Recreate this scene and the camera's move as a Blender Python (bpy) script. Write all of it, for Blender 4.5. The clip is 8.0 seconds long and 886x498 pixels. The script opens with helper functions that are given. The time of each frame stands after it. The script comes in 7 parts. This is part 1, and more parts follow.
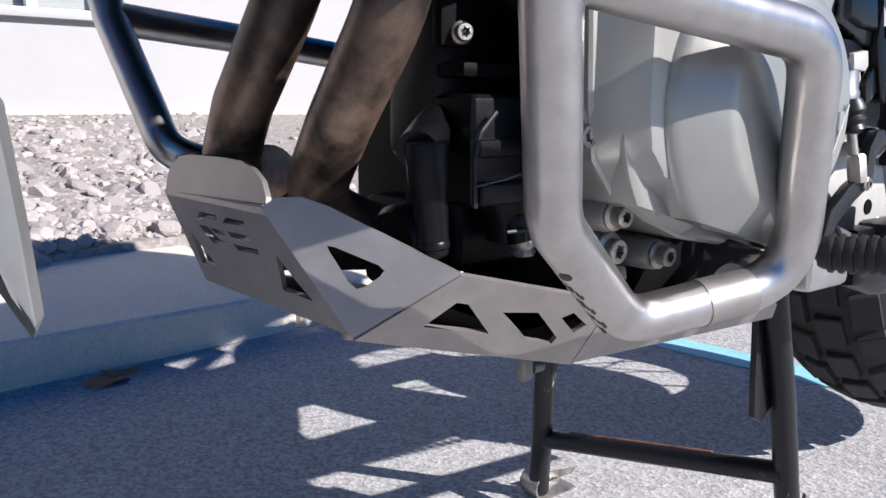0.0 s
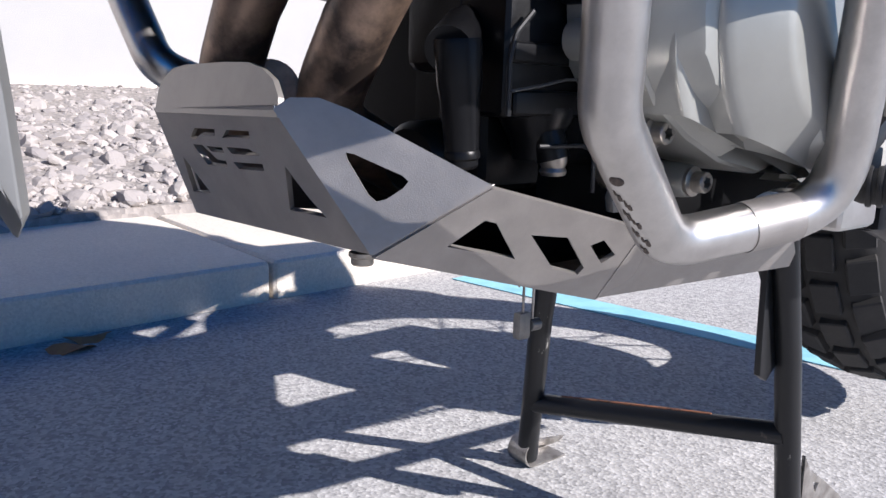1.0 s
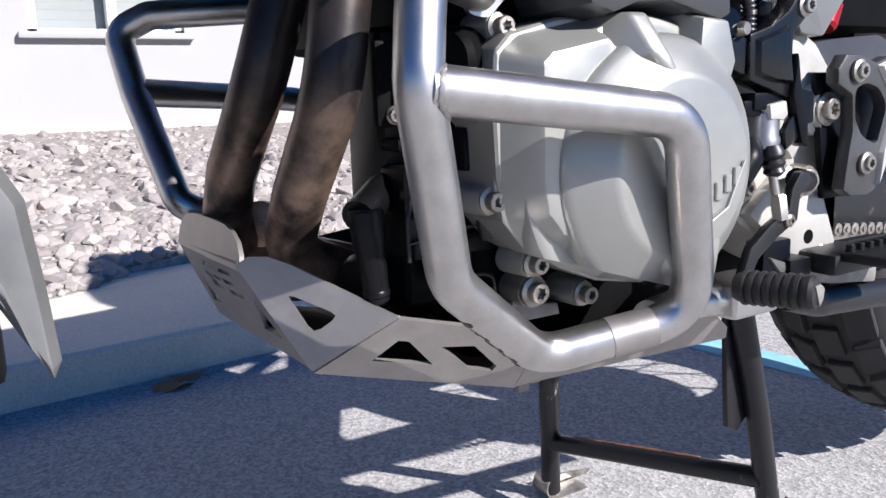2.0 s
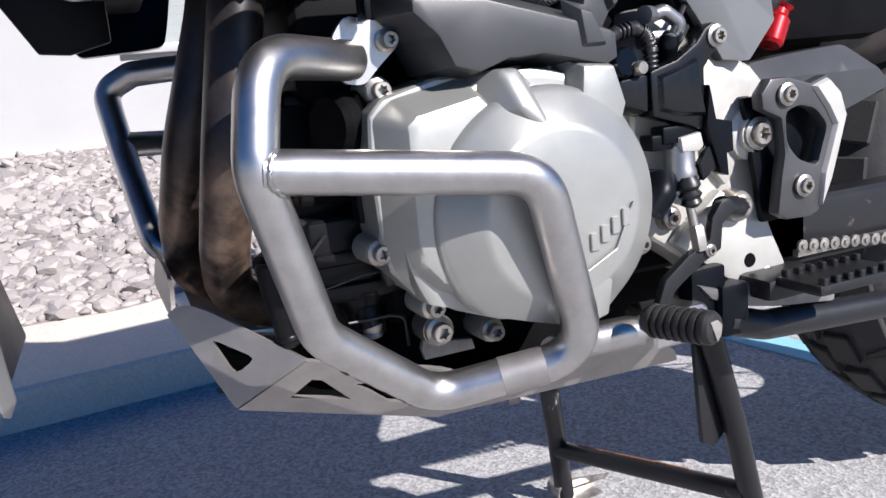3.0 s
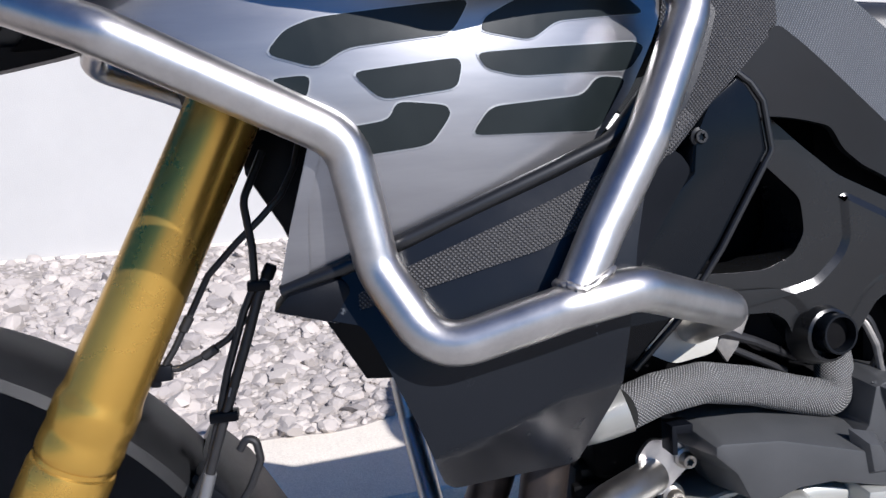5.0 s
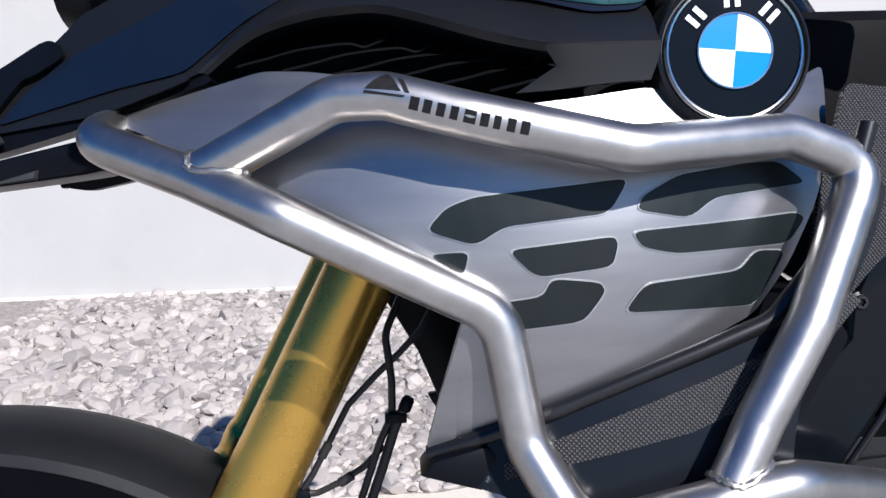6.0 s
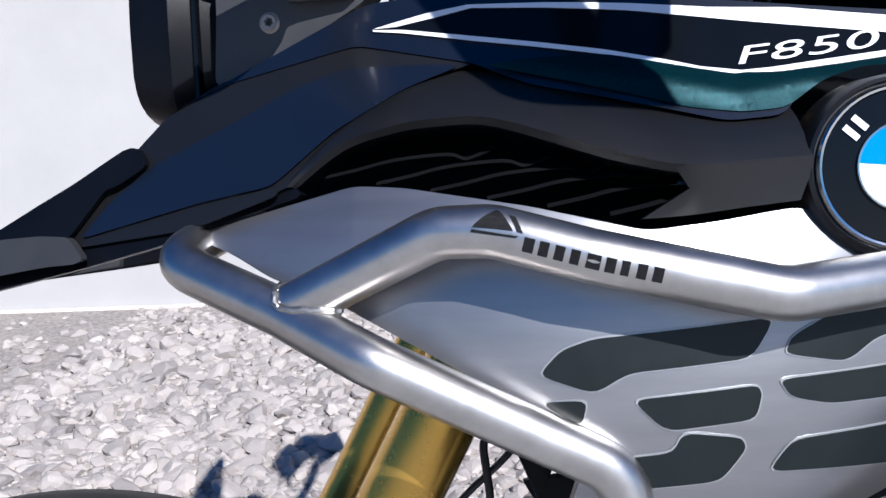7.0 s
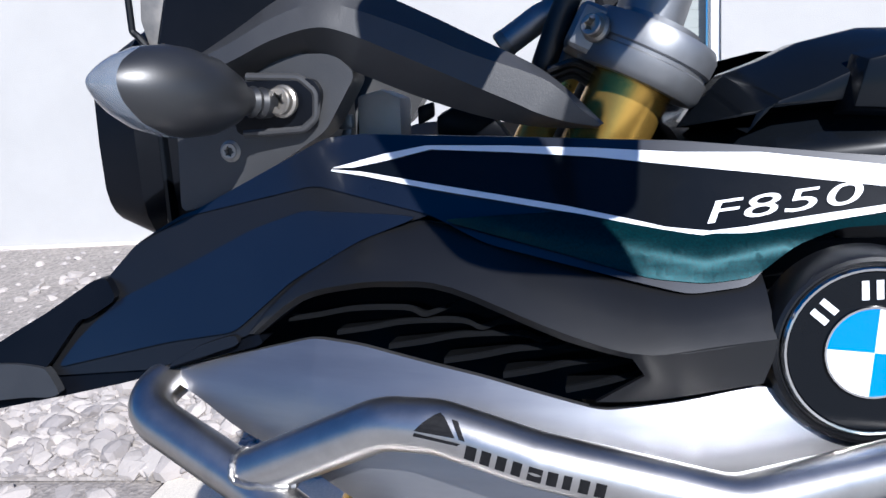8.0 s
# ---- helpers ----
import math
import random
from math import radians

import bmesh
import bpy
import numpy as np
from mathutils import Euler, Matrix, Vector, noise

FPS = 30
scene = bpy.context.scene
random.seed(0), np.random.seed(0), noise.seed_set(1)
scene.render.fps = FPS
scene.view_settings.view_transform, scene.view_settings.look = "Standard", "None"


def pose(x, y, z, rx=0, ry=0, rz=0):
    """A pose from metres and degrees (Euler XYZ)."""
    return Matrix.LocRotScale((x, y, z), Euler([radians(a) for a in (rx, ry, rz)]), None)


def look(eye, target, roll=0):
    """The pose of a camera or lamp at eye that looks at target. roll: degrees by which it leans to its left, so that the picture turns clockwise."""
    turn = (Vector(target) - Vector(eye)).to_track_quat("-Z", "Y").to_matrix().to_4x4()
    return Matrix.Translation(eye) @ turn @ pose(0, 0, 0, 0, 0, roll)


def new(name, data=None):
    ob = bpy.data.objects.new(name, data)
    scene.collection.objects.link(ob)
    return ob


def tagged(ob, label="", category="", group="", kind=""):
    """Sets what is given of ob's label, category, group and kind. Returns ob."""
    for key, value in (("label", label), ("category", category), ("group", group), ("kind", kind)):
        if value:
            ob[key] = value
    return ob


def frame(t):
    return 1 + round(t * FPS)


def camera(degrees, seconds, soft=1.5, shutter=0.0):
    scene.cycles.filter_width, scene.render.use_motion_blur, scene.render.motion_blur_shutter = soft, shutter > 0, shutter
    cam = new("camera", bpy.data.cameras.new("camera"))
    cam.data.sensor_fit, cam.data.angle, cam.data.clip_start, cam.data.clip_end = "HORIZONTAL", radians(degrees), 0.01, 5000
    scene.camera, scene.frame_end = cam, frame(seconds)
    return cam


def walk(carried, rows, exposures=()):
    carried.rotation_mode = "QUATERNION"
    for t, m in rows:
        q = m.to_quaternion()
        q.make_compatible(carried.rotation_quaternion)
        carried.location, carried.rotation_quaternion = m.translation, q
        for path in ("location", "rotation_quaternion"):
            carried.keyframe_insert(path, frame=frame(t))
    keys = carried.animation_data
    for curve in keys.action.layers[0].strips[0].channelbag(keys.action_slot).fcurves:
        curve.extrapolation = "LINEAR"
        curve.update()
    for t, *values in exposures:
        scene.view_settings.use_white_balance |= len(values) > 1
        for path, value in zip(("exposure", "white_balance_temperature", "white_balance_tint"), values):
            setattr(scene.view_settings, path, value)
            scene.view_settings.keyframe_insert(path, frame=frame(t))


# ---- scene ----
cam = camera(58.7, 8.0)
PATH = [
    (0, (-0.096, 0.024, 0.45), (1.081, 1.601, 0.092), 0.4),
    (0.2, (-0.087, 0.047, 0.435), (1.122, 1.592, 0.032), 1.9),
    (0.5, (-0.09, 0.07, 0.402), (1.169, 1.575, 0.019), 2.1),
    (1, (-0.103, 0.063, 0.408), (1.144, 1.579, 0.027), 1.9),
    (1.5, (-0.109, 0.027, 0.442), (1.03, 1.629, 0.072), 0.0),
    (1.7, (-0.103, -0.01, 0.475), (0.985, 1.62, 0.078), -0.5),
    (2, (-0.069, -0.078, 0.495), (0.939, 1.608, 0.12), -1.9),
    (2.2, (-0.035, -0.098, 0.508), (0.935, 1.609, 0.126), -3.0),
    (3.3, (0.046, -0.179, 0.559), (0.716, 1.664, 0.166), -5.9),
    (3.5, (0.041, -0.183, 0.589), (0.676, 1.675, 0.207), -6.2),
    (4, (0.023, -0.184, 0.67), (0.564, 1.708, 0.311), -6.2),
    (4.5, (-0.006, -0.185, 0.731), (0.435, 1.741, 0.424), -5.1),
    (5, (-0.037, -0.188, 0.778), (0.307, 1.769, 0.547), -3.8),
    (5.2, (-0.047, -0.19, 0.793), (0.261, 1.775, 0.582), -3.4),
    (6.3, (-0.062, -0.178, 0.862), (-0.032, 1.818, 0.748), -1.8),
    (6.5, (-0.066, -0.172, 0.868), (-0.067, 1.825, 0.754), -1.9),
    (7, (-0.071, -0.137, 0.912), (-0.169, 1.857, 0.79), -2.3),
    (7.2, (-0.078, -0.122, 0.949), (-0.189, 1.868, 0.793), -2.4),
    (7.5, (-0.075, -0.127, 0.982), (-0.249, 1.855, 0.772), -2.9),
    (7.7, (-0.06, -0.123, 1.003), (-0.245, 1.852, 0.744), -3.0),
    (8, (-0.024, -0.112, 1.027), (-0.253, 1.845, 0.682), -3.4),
]
walk(cam, [(t, look(eye, target, roll)) for t, eye, target, roll in PATH], [(0.0, 0.89, 4960, 12), (0.5, 0.92, 4960, 12), (2.0, 0.94, 4960, 12), (3.5, 0.85, 4940, 12), (4.0, 0.89, 4930, 12), (5.0, 0.75, 4880, 11), (6.5, 0.71, 4840, 10), (7.0, 0.72, 4780, 10), (8.0, 0.82, 4720, 9)])

# ---- light ----
TO_SUN = Vector((0.66, -1.4, 1.0)).normalized()
world = bpy.data.worlds.new("world")
scene.world = world
world.use_nodes = True
wn = world.node_tree.nodes
sky = wn.new("ShaderNodeTexSky")
sky.sky_type = "NISHITA"
sky.sun_disc = False
sky.ozone_density = 7.0
sky.dust_density = 0.3
sky.sun_elevation = math.asin(TO_SUN.z)
sky.sun_rotation = math.atan2(TO_SUN.x, TO_SUN.y)
wn["Background"].inputs["Strength"].default_value = 0.041
deep = wn.new("ShaderNodeHueSaturation")
deep.inputs["Saturation"].default_value = 1.28
world.node_tree.links.new(sky.outputs["Color"], deep.inputs["Color"])
world.node_tree.links.new(deep.outputs["Color"], wn["Background"].inputs["Color"])
sun = new("sun", bpy.data.lights.new("sun", "SUN"))
sun.data.energy, sun.data.angle, sun.data.color = 5.9, radians(0.55), (1.0, 0.795, 0.575)
sun.matrix_world = look(TO_SUN * 30, (0, 0, 0))


# ---- materials ----
def mat(name, c, c2=None, rough=0.5, metal=0.0, scale=30.0, bump=0.0, bscale=400.0, rvar=0.12, coat=0.0, stretch=(1, 1, 1), edge=(0.35, 0.65), deep=0.0002, spec=0.5):
    """Two tones mixed by coarse noise, fine relief and uneven gloss."""
    m = bpy.data.materials.new(name)
    m.use_nodes = True
    nt = m.node_tree
    n, ln = nt.nodes, nt.links
    b = n["Principled BSDF"]
    c2 = c2 or tuple(v * 0.82 for v in c)
    tc = n.new("ShaderNodeTexCoord")
    mp = n.new("ShaderNodeMapping")
    mp.inputs["Scale"].default_value = stretch
    ln.new(tc.outputs["Object"], mp.inputs["Vector"])
    no = n.new("ShaderNodeTexNoise")
    no.inputs["Scale"].default_value, no.inputs["Detail"].default_value, no.inputs["Roughness"].default_value = scale, 8, 0.65
    ln.new(mp.outputs["Vector"], no.inputs["Vector"])
    ra = n.new("ShaderNodeValToRGB")
    ra.color_ramp.elements[0].position, ra.color_ramp.elements[1].position = edge
    ra.color_ramp.elements[0].color, ra.color_ramp.elements[1].color = (*c2, 1), (*c, 1)
    ln.new(no.outputs["Fac"], ra.inputs["Fac"])
    ln.new(ra.outputs["Color"], b.inputs["Base Color"])
    fi = n.new("ShaderNodeTexNoise")
    fi.inputs["Scale"].default_value, fi.inputs["Detail"].default_value = bscale, 4
    ln.new(mp.outputs["Vector"], fi.inputs["Vector"])
    mr = n.new("ShaderNodeMapRange")
    mr.inputs["To Min"].default_value, mr.inputs["To Max"].default_value = max(rough - rvar, 0.02), min(rough + rvar, 1)
    ln.new(no.outputs["Fac"], mr.inputs["Value"])
    ln.new(mr.outputs["Result"], b.inputs["Roughness"])
    b.inputs["Metallic"].default_value = metal
    b.inputs["Specular IOR Level"].default_value = spec
    b.inputs["Coat Weight"].default_value = coat
    b.inputs["Coat Roughness"].default_value = 0.06
    if bump:
        bp = n.new("ShaderNodeBump")
        bp.inputs["Strength"].default_value, bp.inputs["Distance"].default_value = bump, deep
        ln.new(fi.outputs["Fac"], bp.inputs["Height"])
        ln.new(bp.outputs["Normal"], b.inputs["Normal"])
    return m


def weave(name, c, c2, fu, fv, rough=0.6, metal=0.0, depth=0.001, uv=True, turn=45):
    """Crossed strands: over-and-under relief of a braid or a punched grid."""
    m = mat(name, c, c2, rough, metal)
    n, ln = m.node_tree.nodes, m.node_tree.links
    tc = n.new("ShaderNodeTexCoord")
    mp = n.new("ShaderNodeMapping")
    mp.inputs["Rotation"].default_value = (0, 0, radians(turn)) if uv else (0, radians(turn), 0)
    ln.new(tc.outputs["UV" if uv else "Object"], mp.inputs["Vector"])
    fac = None
    for axis, f in (("X", fu), ("Y" if uv else "Z", fv)):
        w = n.new("ShaderNodeTexWave")
        w.bands_direction = axis
        w.inputs["Scale"].default_value = f
        w.inputs["Distortion"].default_value = 0.4
        ln.new(mp.outputs["Vector"], w.inputs["Vector"])
        if fac is None:
            fac = w.outputs["Fac"]
        else:
            mu = n.new("ShaderNodeMath")
            mu.operation = "MULTIPLY"
            ln.new(fac, mu.inputs[0])
            ln.new(w.outputs["Fac"], mu.inputs[1])
            fac = mu.outputs[0]
    mx = n.new("ShaderNodeMix")
    mx.data_type = "RGBA"
    mx.inputs[6].default_value, mx.inputs[7].default_value = (*c2, 1), (*c, 1)
    ln.new(fac, mx.inputs[0])
    ln.new(mx.outputs[2], n["Principled BSDF"].inputs["Base Color"])
    bp = n.new("ShaderNodeBump")
    bp.inputs["Strength"].default_value, bp.inputs["Distance"].default_value = 1.0, depth
    ln.new(fac, bp.inputs["Height"])
    ln.new(bp.outputs["Normal"], n["Principled BSDF"].inputs["Normal"])
    return m


def speckle(name, tones, scale, rough, bump, big=3.0):
    """Stone chips: cells of several tones, patched by broad stains."""
    m = mat(name, tones[0], tones[1], rough, 0, big, bump, scale * 3, deep=0.001)
    n, ln = m.node_tree.nodes, m.node_tree.links
    tc = n.new("ShaderNodeTexCoord")
    vo = n.new("ShaderNodeTexVoronoi")
    vo.inputs["Scale"].default_value = scale
    ln.new(tc.outputs["Object"], vo.inputs["Vector"])
    ra = n.new("ShaderNodeValToRGB")
    ra.color_ramp.elements[0].position, ra.color_ramp.elements[1].position = 0.1, 0.95
    ra.color_ramp.elements[0].color, ra.color_ramp.elements[1].color = (*tones[2], 1), (*tones[3], 1)
    ln.new(vo.outputs["Color"], ra.inputs["Fac"])
    mx = n.new("ShaderNodeMix")
    mx.data_type = "RGBA"
    mx.inputs[0].default_value = 0.6
    b = n["Principled BSDF"]
    ln.new(b.inputs["Base Color"].links[0].from_socket, mx.inputs[6])
    ln.new(ra.outputs["Color"], mx.inputs[7])
    ln.new(mx.outputs[2], b.inputs["Base Color"])
    bp = n.new("ShaderNodeBump")
    bp.inputs["Strength"].default_value, bp.inputs["Distance"].default_value = bump, 0.002
    ln.new(vo.outputs["Distance"], bp.inputs["Height"])
    ln.new(bp.outputs["Normal"], b.inputs["Normal"])
    return m


ASPHALT = speckle("asphalt", ((0.4, 0.392, 0.385), (0.31, 0.306, 0.302), (0.15, 0.15, 0.15), (0.58, 0.57, 0.555)), 210, 0.85, 0.45)
CONCRETE = speckle("concrete", ((0.7, 0.64, 0.54), (0.57, 0.525, 0.455), (0.53, 0.49, 0.425), (0.76, 0.7, 0.6)), 260, 0.85, 0.3, 5.0)
SOIL = speckle("gravel_fines", ((0.31, 0.28, 0.255), (0.23, 0.21, 0.195), (0.12, 0.11, 0.105), (0.35, 0.32, 0.29)), 70, 0.95, 1.6)
STUCCO = mat("stucco", (0.37, 0.366, 0.36), (0.34, 0.337, 0.331), 0.9, 0, 1.6, 0.5, 160, deep=0.002)
BLUE_PAINT = mat("road_paint", (0.28, 0.53, 0.62), (0.2, 0.42, 0.52), 0.75, 0, 18, 0.5, 300, edge=(0.3, 0.55))
STEEL = mat("brushed_steel", (0.55, 0.535, 0.515), (0.46, 0.447, 0.43), 0.345, 1.0, 60, 0.14, 1100, 0.05)
WELD = mat("weld_bead", (0.46, 0.445, 0.425), (0.34, 0.33, 0.315), 0.42, 1.0, 160, 0.5, 500, 0.1)
SKID = mat("bead_blasted_plate", (0.35, 0.33, 0.31), (0.28, 0.265, 0.25), 0.46, 0.75, 35, 0.3, 1500, 0.1, deep=0.0004)
CAST = mat("cast_silver_paint", (0.36, 0.361, 0.335), (0.315, 0.316, 0.291), 0.37, 0.58, 14, 0.1, 900, 0.08)
CAST_WARM = mat("cast_grey_beige", (0.5, 0.49, 0.45), (0.4, 0.39, 0.35), 0.5, 0.35, 16, 0.14, 800, 0.08)
ALU = mat("brushed_aluminium", (0.335, 0.335, 0.347), (0.295, 0.295, 0.307), 0.37, 0.92, 10, 0.05, 700, 0.04, stretch=(1, 1, 8))
DARK_CAST = mat("black_engine_cast", (0.005, 0.0051, 0.0055), (0.0025, 0.0025, 0.003), 0.56, 0.0, 25, 0.4, 500, 0.14, spec=0.06)
GREY_PLASTIC = mat("grey_plastic", (0.042, 0.0432, 0.045), (0.034, 0.0353, 0.037), 0.36, 0.0, 20, 0.25, 1500, 0.07, spec=0.45)
BLACK_PLASTIC = mat("black_plastic", (0.0032, 0.0039, 0.0062), (0.0022, 0.0028, 0.0045), 0.36, 0, 22, 0.25, 1600, 0.1, spec=0.13)
GRAIN_PLASTIC = mat("grained_plastic", (0.028, 0.0292, 0.032), (0.023, 0.024, 0.0262), 0.42, 0, 30, 0.4, 1100, 0.07, spec=0.4)
SATIN_BLACK = mat("satin_black_trim", (0.0064, 0.0067, 0.0077), (0.0054, 0.0057, 0.0066), 0.33, 0, 14, 0.1, 1500, 0.06, spec=0.48)
COWL_BLACK = mat("scuffed_cowl_plastic", (0.0066, 0.0078, 0.0106), (0.075, 0.08, 0.087), 0.25, 0, 52, 0.2, 1300, 0.07, edge=(0.275, 0.3), spec=0.22)
NAVY = mat("night_blue_paint", (0.0046, 0.0074, 0.0162), (0.0038, 0.0061, 0.0135), 0.29, 0.05, 10, 0.04, 1500, 0.05, coat=0.35, spec=0.5)
TEAL_GLEAM = mat("teal_highlight_metallic", (0.0018, 0.022, 0.028), (0.0012, 0.011, 0.0145), 0.42, 0.5, 900, 0.04, 1500, 0.05, spec=0.15)
BLACK_GLOSS = mat("black_gloss", (0.004, 0.005, 0.007), (0.003, 0.004, 0.006), 0.16, 0, 12, 0, 500, 0.04, coat=0.05, spec=0.15)
WHITE_FILM = mat("white_film", (0.75, 0.76, 0.78), (0.7, 0.71, 0.73), 0.35, 0, 20, 0, 500, 0.05)
DECAL_EDGE = mat("clear_film_edge", (0.4, 0.41, 0.42), (0.32, 0.33, 0.34), 0.35, 0.5, 20, 0, 500, 0.05)
SIDE_GREY = mat("light_grey_plastic", (0.155, 0.16, 0.162), (0.133, 0.138, 0.141), 0.36, 0.1, 16, 0.2, 1200, 0.06)
DECAL = mat("dark_film", (0.0085, 0.0118, 0.0126), (0.0065, 0.0092, 0.01), 0.36, 0.0, 30, 0.1, 1500, 0.06, spec=0.28)
INK = mat("black_ink", (0.006, 0.006, 0.007), (0.012, 0.012, 0.013), 0.55, 0.0, 500, 0, 500, 0.05, spec=0.12)
GOLD = mat("gold_anodised", (0.6, 0.378, 0.075), (0.54, 0.335, 0.06), 0.27, 0.86, 12, 0.03, 900, 0.04)
RUBBER = mat("tyre_rubber", (0.014, 0.014, 0.0145), (0.024, 0.0225, 0.021), 0.75, 0, 24, 0.5, 500, 0.1, deep=0.0005)
HOSE_RUBBER = mat("cable_rubber", (0.008, 0.008, 0.009), (0.014, 0.014, 0.015), 0.42, 0, 60, 0.1, 900, 0.1)
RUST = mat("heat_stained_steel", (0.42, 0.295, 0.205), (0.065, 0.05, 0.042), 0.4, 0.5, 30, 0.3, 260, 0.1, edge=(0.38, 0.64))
BOLT = mat("zinc_bolt", (0.42, 0.395, 0.35), (0.3, 0.275, 0.24), 0.38, 0.85, 90, 0.1, 800, 0.1)
BLACK_STEEL = mat("worn_black_steel", (0.014, 0.0145, 0.016), (0.12, 0.095, 0.075), 0.4, 0.3, 45, 0.3, 500, 0.1, edge=(0.27, 0.36))
RED = mat("red_anodised", (0.5, 0.012, 0.015), (0.4, 0.01, 0.012), 0.3, 0.6)
CHROME = mat("polished_steel", (0.66, 0.65, 0.63), (0.6, 0.59, 0.57), 0.14, 1.0, 20, 0, 500, 0.05)
TOE_RUBBER = mat("toe_peg_rubber", (0.017, 0.016, 0.0155), (0.011, 0.0105, 0.01), 0.55, 0, 60, 0.2, 900, 0.1, spec=0.4)
GUARD_GREY = mat("guard_grey_paint", (0.062, 0.062, 0.063), (0.045, 0.0455, 0.047), 0.38, 0.3, 14, 0.2, 600, 0.1, edge=(0.4, 0.6))
GUARD_SHEEN = mat("sheen_grey_guard", (0.02, 0.0205, 0.022), (0.016, 0.0165, 0.018), 0.42, 0, 20, 0.3, 1000, 0.06)
GREY_BLADE = mat("silver_grey_plastic", (0.15, 0.153, 0.153), (0.115, 0.118, 0.118), 0.45, 0.2, 20, 0.15, 900, 0.08)
STAND_STEEL = mat("chipped_black_paint", (0.016, 0.0165, 0.018), (0.3, 0.29, 0.27), 0.36, 0.35, 40, 0.35, 400, 0.1, stretch=(1, 1, 0.35), edge=(0.335, 0.375))
WORN_STEEL = mat("bare_scraped_steel", (0.5, 0.48, 0.45), (0.24, 0.22, 0.2), 0.36, 0.9, 60, 0.25, 600, 0.12)
ORANGE_RUST = mat("orange_rust", (0.26, 0.12, 0.065), (0.05, 0.035, 0.028), 0.8, 0.0, 70, 0.4, 700, 0.1, edge=(0.38, 0.5))
BROWN_STAIN = mat("brown_stain", (0.12, 0.09, 0.07), (0.045, 0.036, 0.03), 0.65, 0.2, 700, 0.2, 900, 0.1)
PUMP_CAST = mat("black_glossy_cast", (0.006, 0.0062, 0.007), (0.0032, 0.0032, 0.004), 0.34, 0.0, 30, 0.4, 450, 0.14, spec=0.2)
ROUNDEL_BLUE = mat("enamel_blue", (0.012, 0.19, 0.6), (0.011, 0.175, 0.55), 0.25, 0, 20, 0, 500, 0.04, coat=0.6)
CLAMP_GREY = mat("anodised_grey", (0.24, 0.245, 0.255), (0.2, 0.205, 0.215), 0.42, 0.75, 20, 0.05, 900, 0.06)
BRAID = weave("woven_sleeve", (0.44, 0.44, 0.43), (0.05, 0.05, 0.049), 16, 16, 0.65, 0.0, 0.0016)
PUNCHED = weave("punched_grid", (0.1, 0.1, 0.105), (0.006, 0.006, 0.007), 175, 175, 0.5, 0.2, 0.0008, uv=False)
TWILL = weave("knit_texture", (0.11, 0.118, 0.13), (0.03, 0.033, 0.037), 150, 150, 0.5, 0.0, 0.0005, uv=False)
FRAME = mat("dark_frame_paint", (0.0072, 0.0074, 0.0078), (0.0058, 0.006, 0.0064), 0.27, 0.1, 18, 0.1, 900, 0.06, coat=0.15, spec=0.4)
STONES = mat("gravel_stone", (0.36, 0.325, 0.298), (0.225, 0.208, 0.196), 0.85, 0, 9, 0.8, 120, deep=0.002)
WORN_GREY = mat("worn_grey_cast", (0.3, 0.28, 0.25), (0.13, 0.128, 0.125), 0.45, 0.4, 12, 0.2, 600, 0.1, edge=(0.42, 0.6))
SCUFFED = mat("scuffed_black_plastic", (0.0045, 0.0048, 0.0056), (0.22, 0.22, 0.225), 0.26, 0, 60, 0.3, 700, 0.1, stretch=(1, 1, 0.4), edge=(0.3, 0.34), spec=0.35)
INDICATOR = mat("indicator_plastic", (0.014, 0.0145, 0.016), (0.012, 0.0125, 0.014), 0.4, 0, 20, 0.1, 900, 0.05, spec=0.8)
LOUVRE = mat("glossy_louvre_plastic", (0.008, 0.0085, 0.0095), (0.006, 0.0065, 0.0075), 0.17, 0, 20, 0.05, 900, 0.05, spec=1.0)
COCKPIT_GREY = mat("charcoal_plastic", (0.042, 0.0425, 0.0445), (0.034, 0.0345, 0.0365), 0.4, 0, 26, 0.35, 1100, 0.07, spec=0.42)
LEAF = mat("dry_leaf", (0.42, 0.2, 0.07), (0.3, 0.12, 0.05), 0.7, 0, 60, 0.4, 300)
GLASS_DARK = mat("window_blind", (0.26, 0.28, 0.27), (0.22, 0.24, 0.23), 0.6, 0, 3, 0, 100)
CLEAR = bpy.data.materials.new("clear_lens")
CLEAR.use_nodes = True
CLEAR.node_tree.nodes["Principled BSDF"].inputs["Transmission Weight"].default_value = 1.0
CLEAR.node_tree.nodes["Principled BSDF"].inputs["Roughness"].default_value = 0.08
CLEAR.node_tree.nodes["Principled BSDF"].inputs["Base Color"].default_value = (0.85, 0.9, 0.95, 1)
LENS = mat("ribbed_clear_lens", (0.5, 0.55, 0.63), (0.4, 0.45, 0.53), 0.16, 0, 240, 0.5, 420, 0.06, coat=0.6)
LENS.node_tree.nodes["Principled BSDF"].inputs["Transmission Weight"].default_value = 0.75

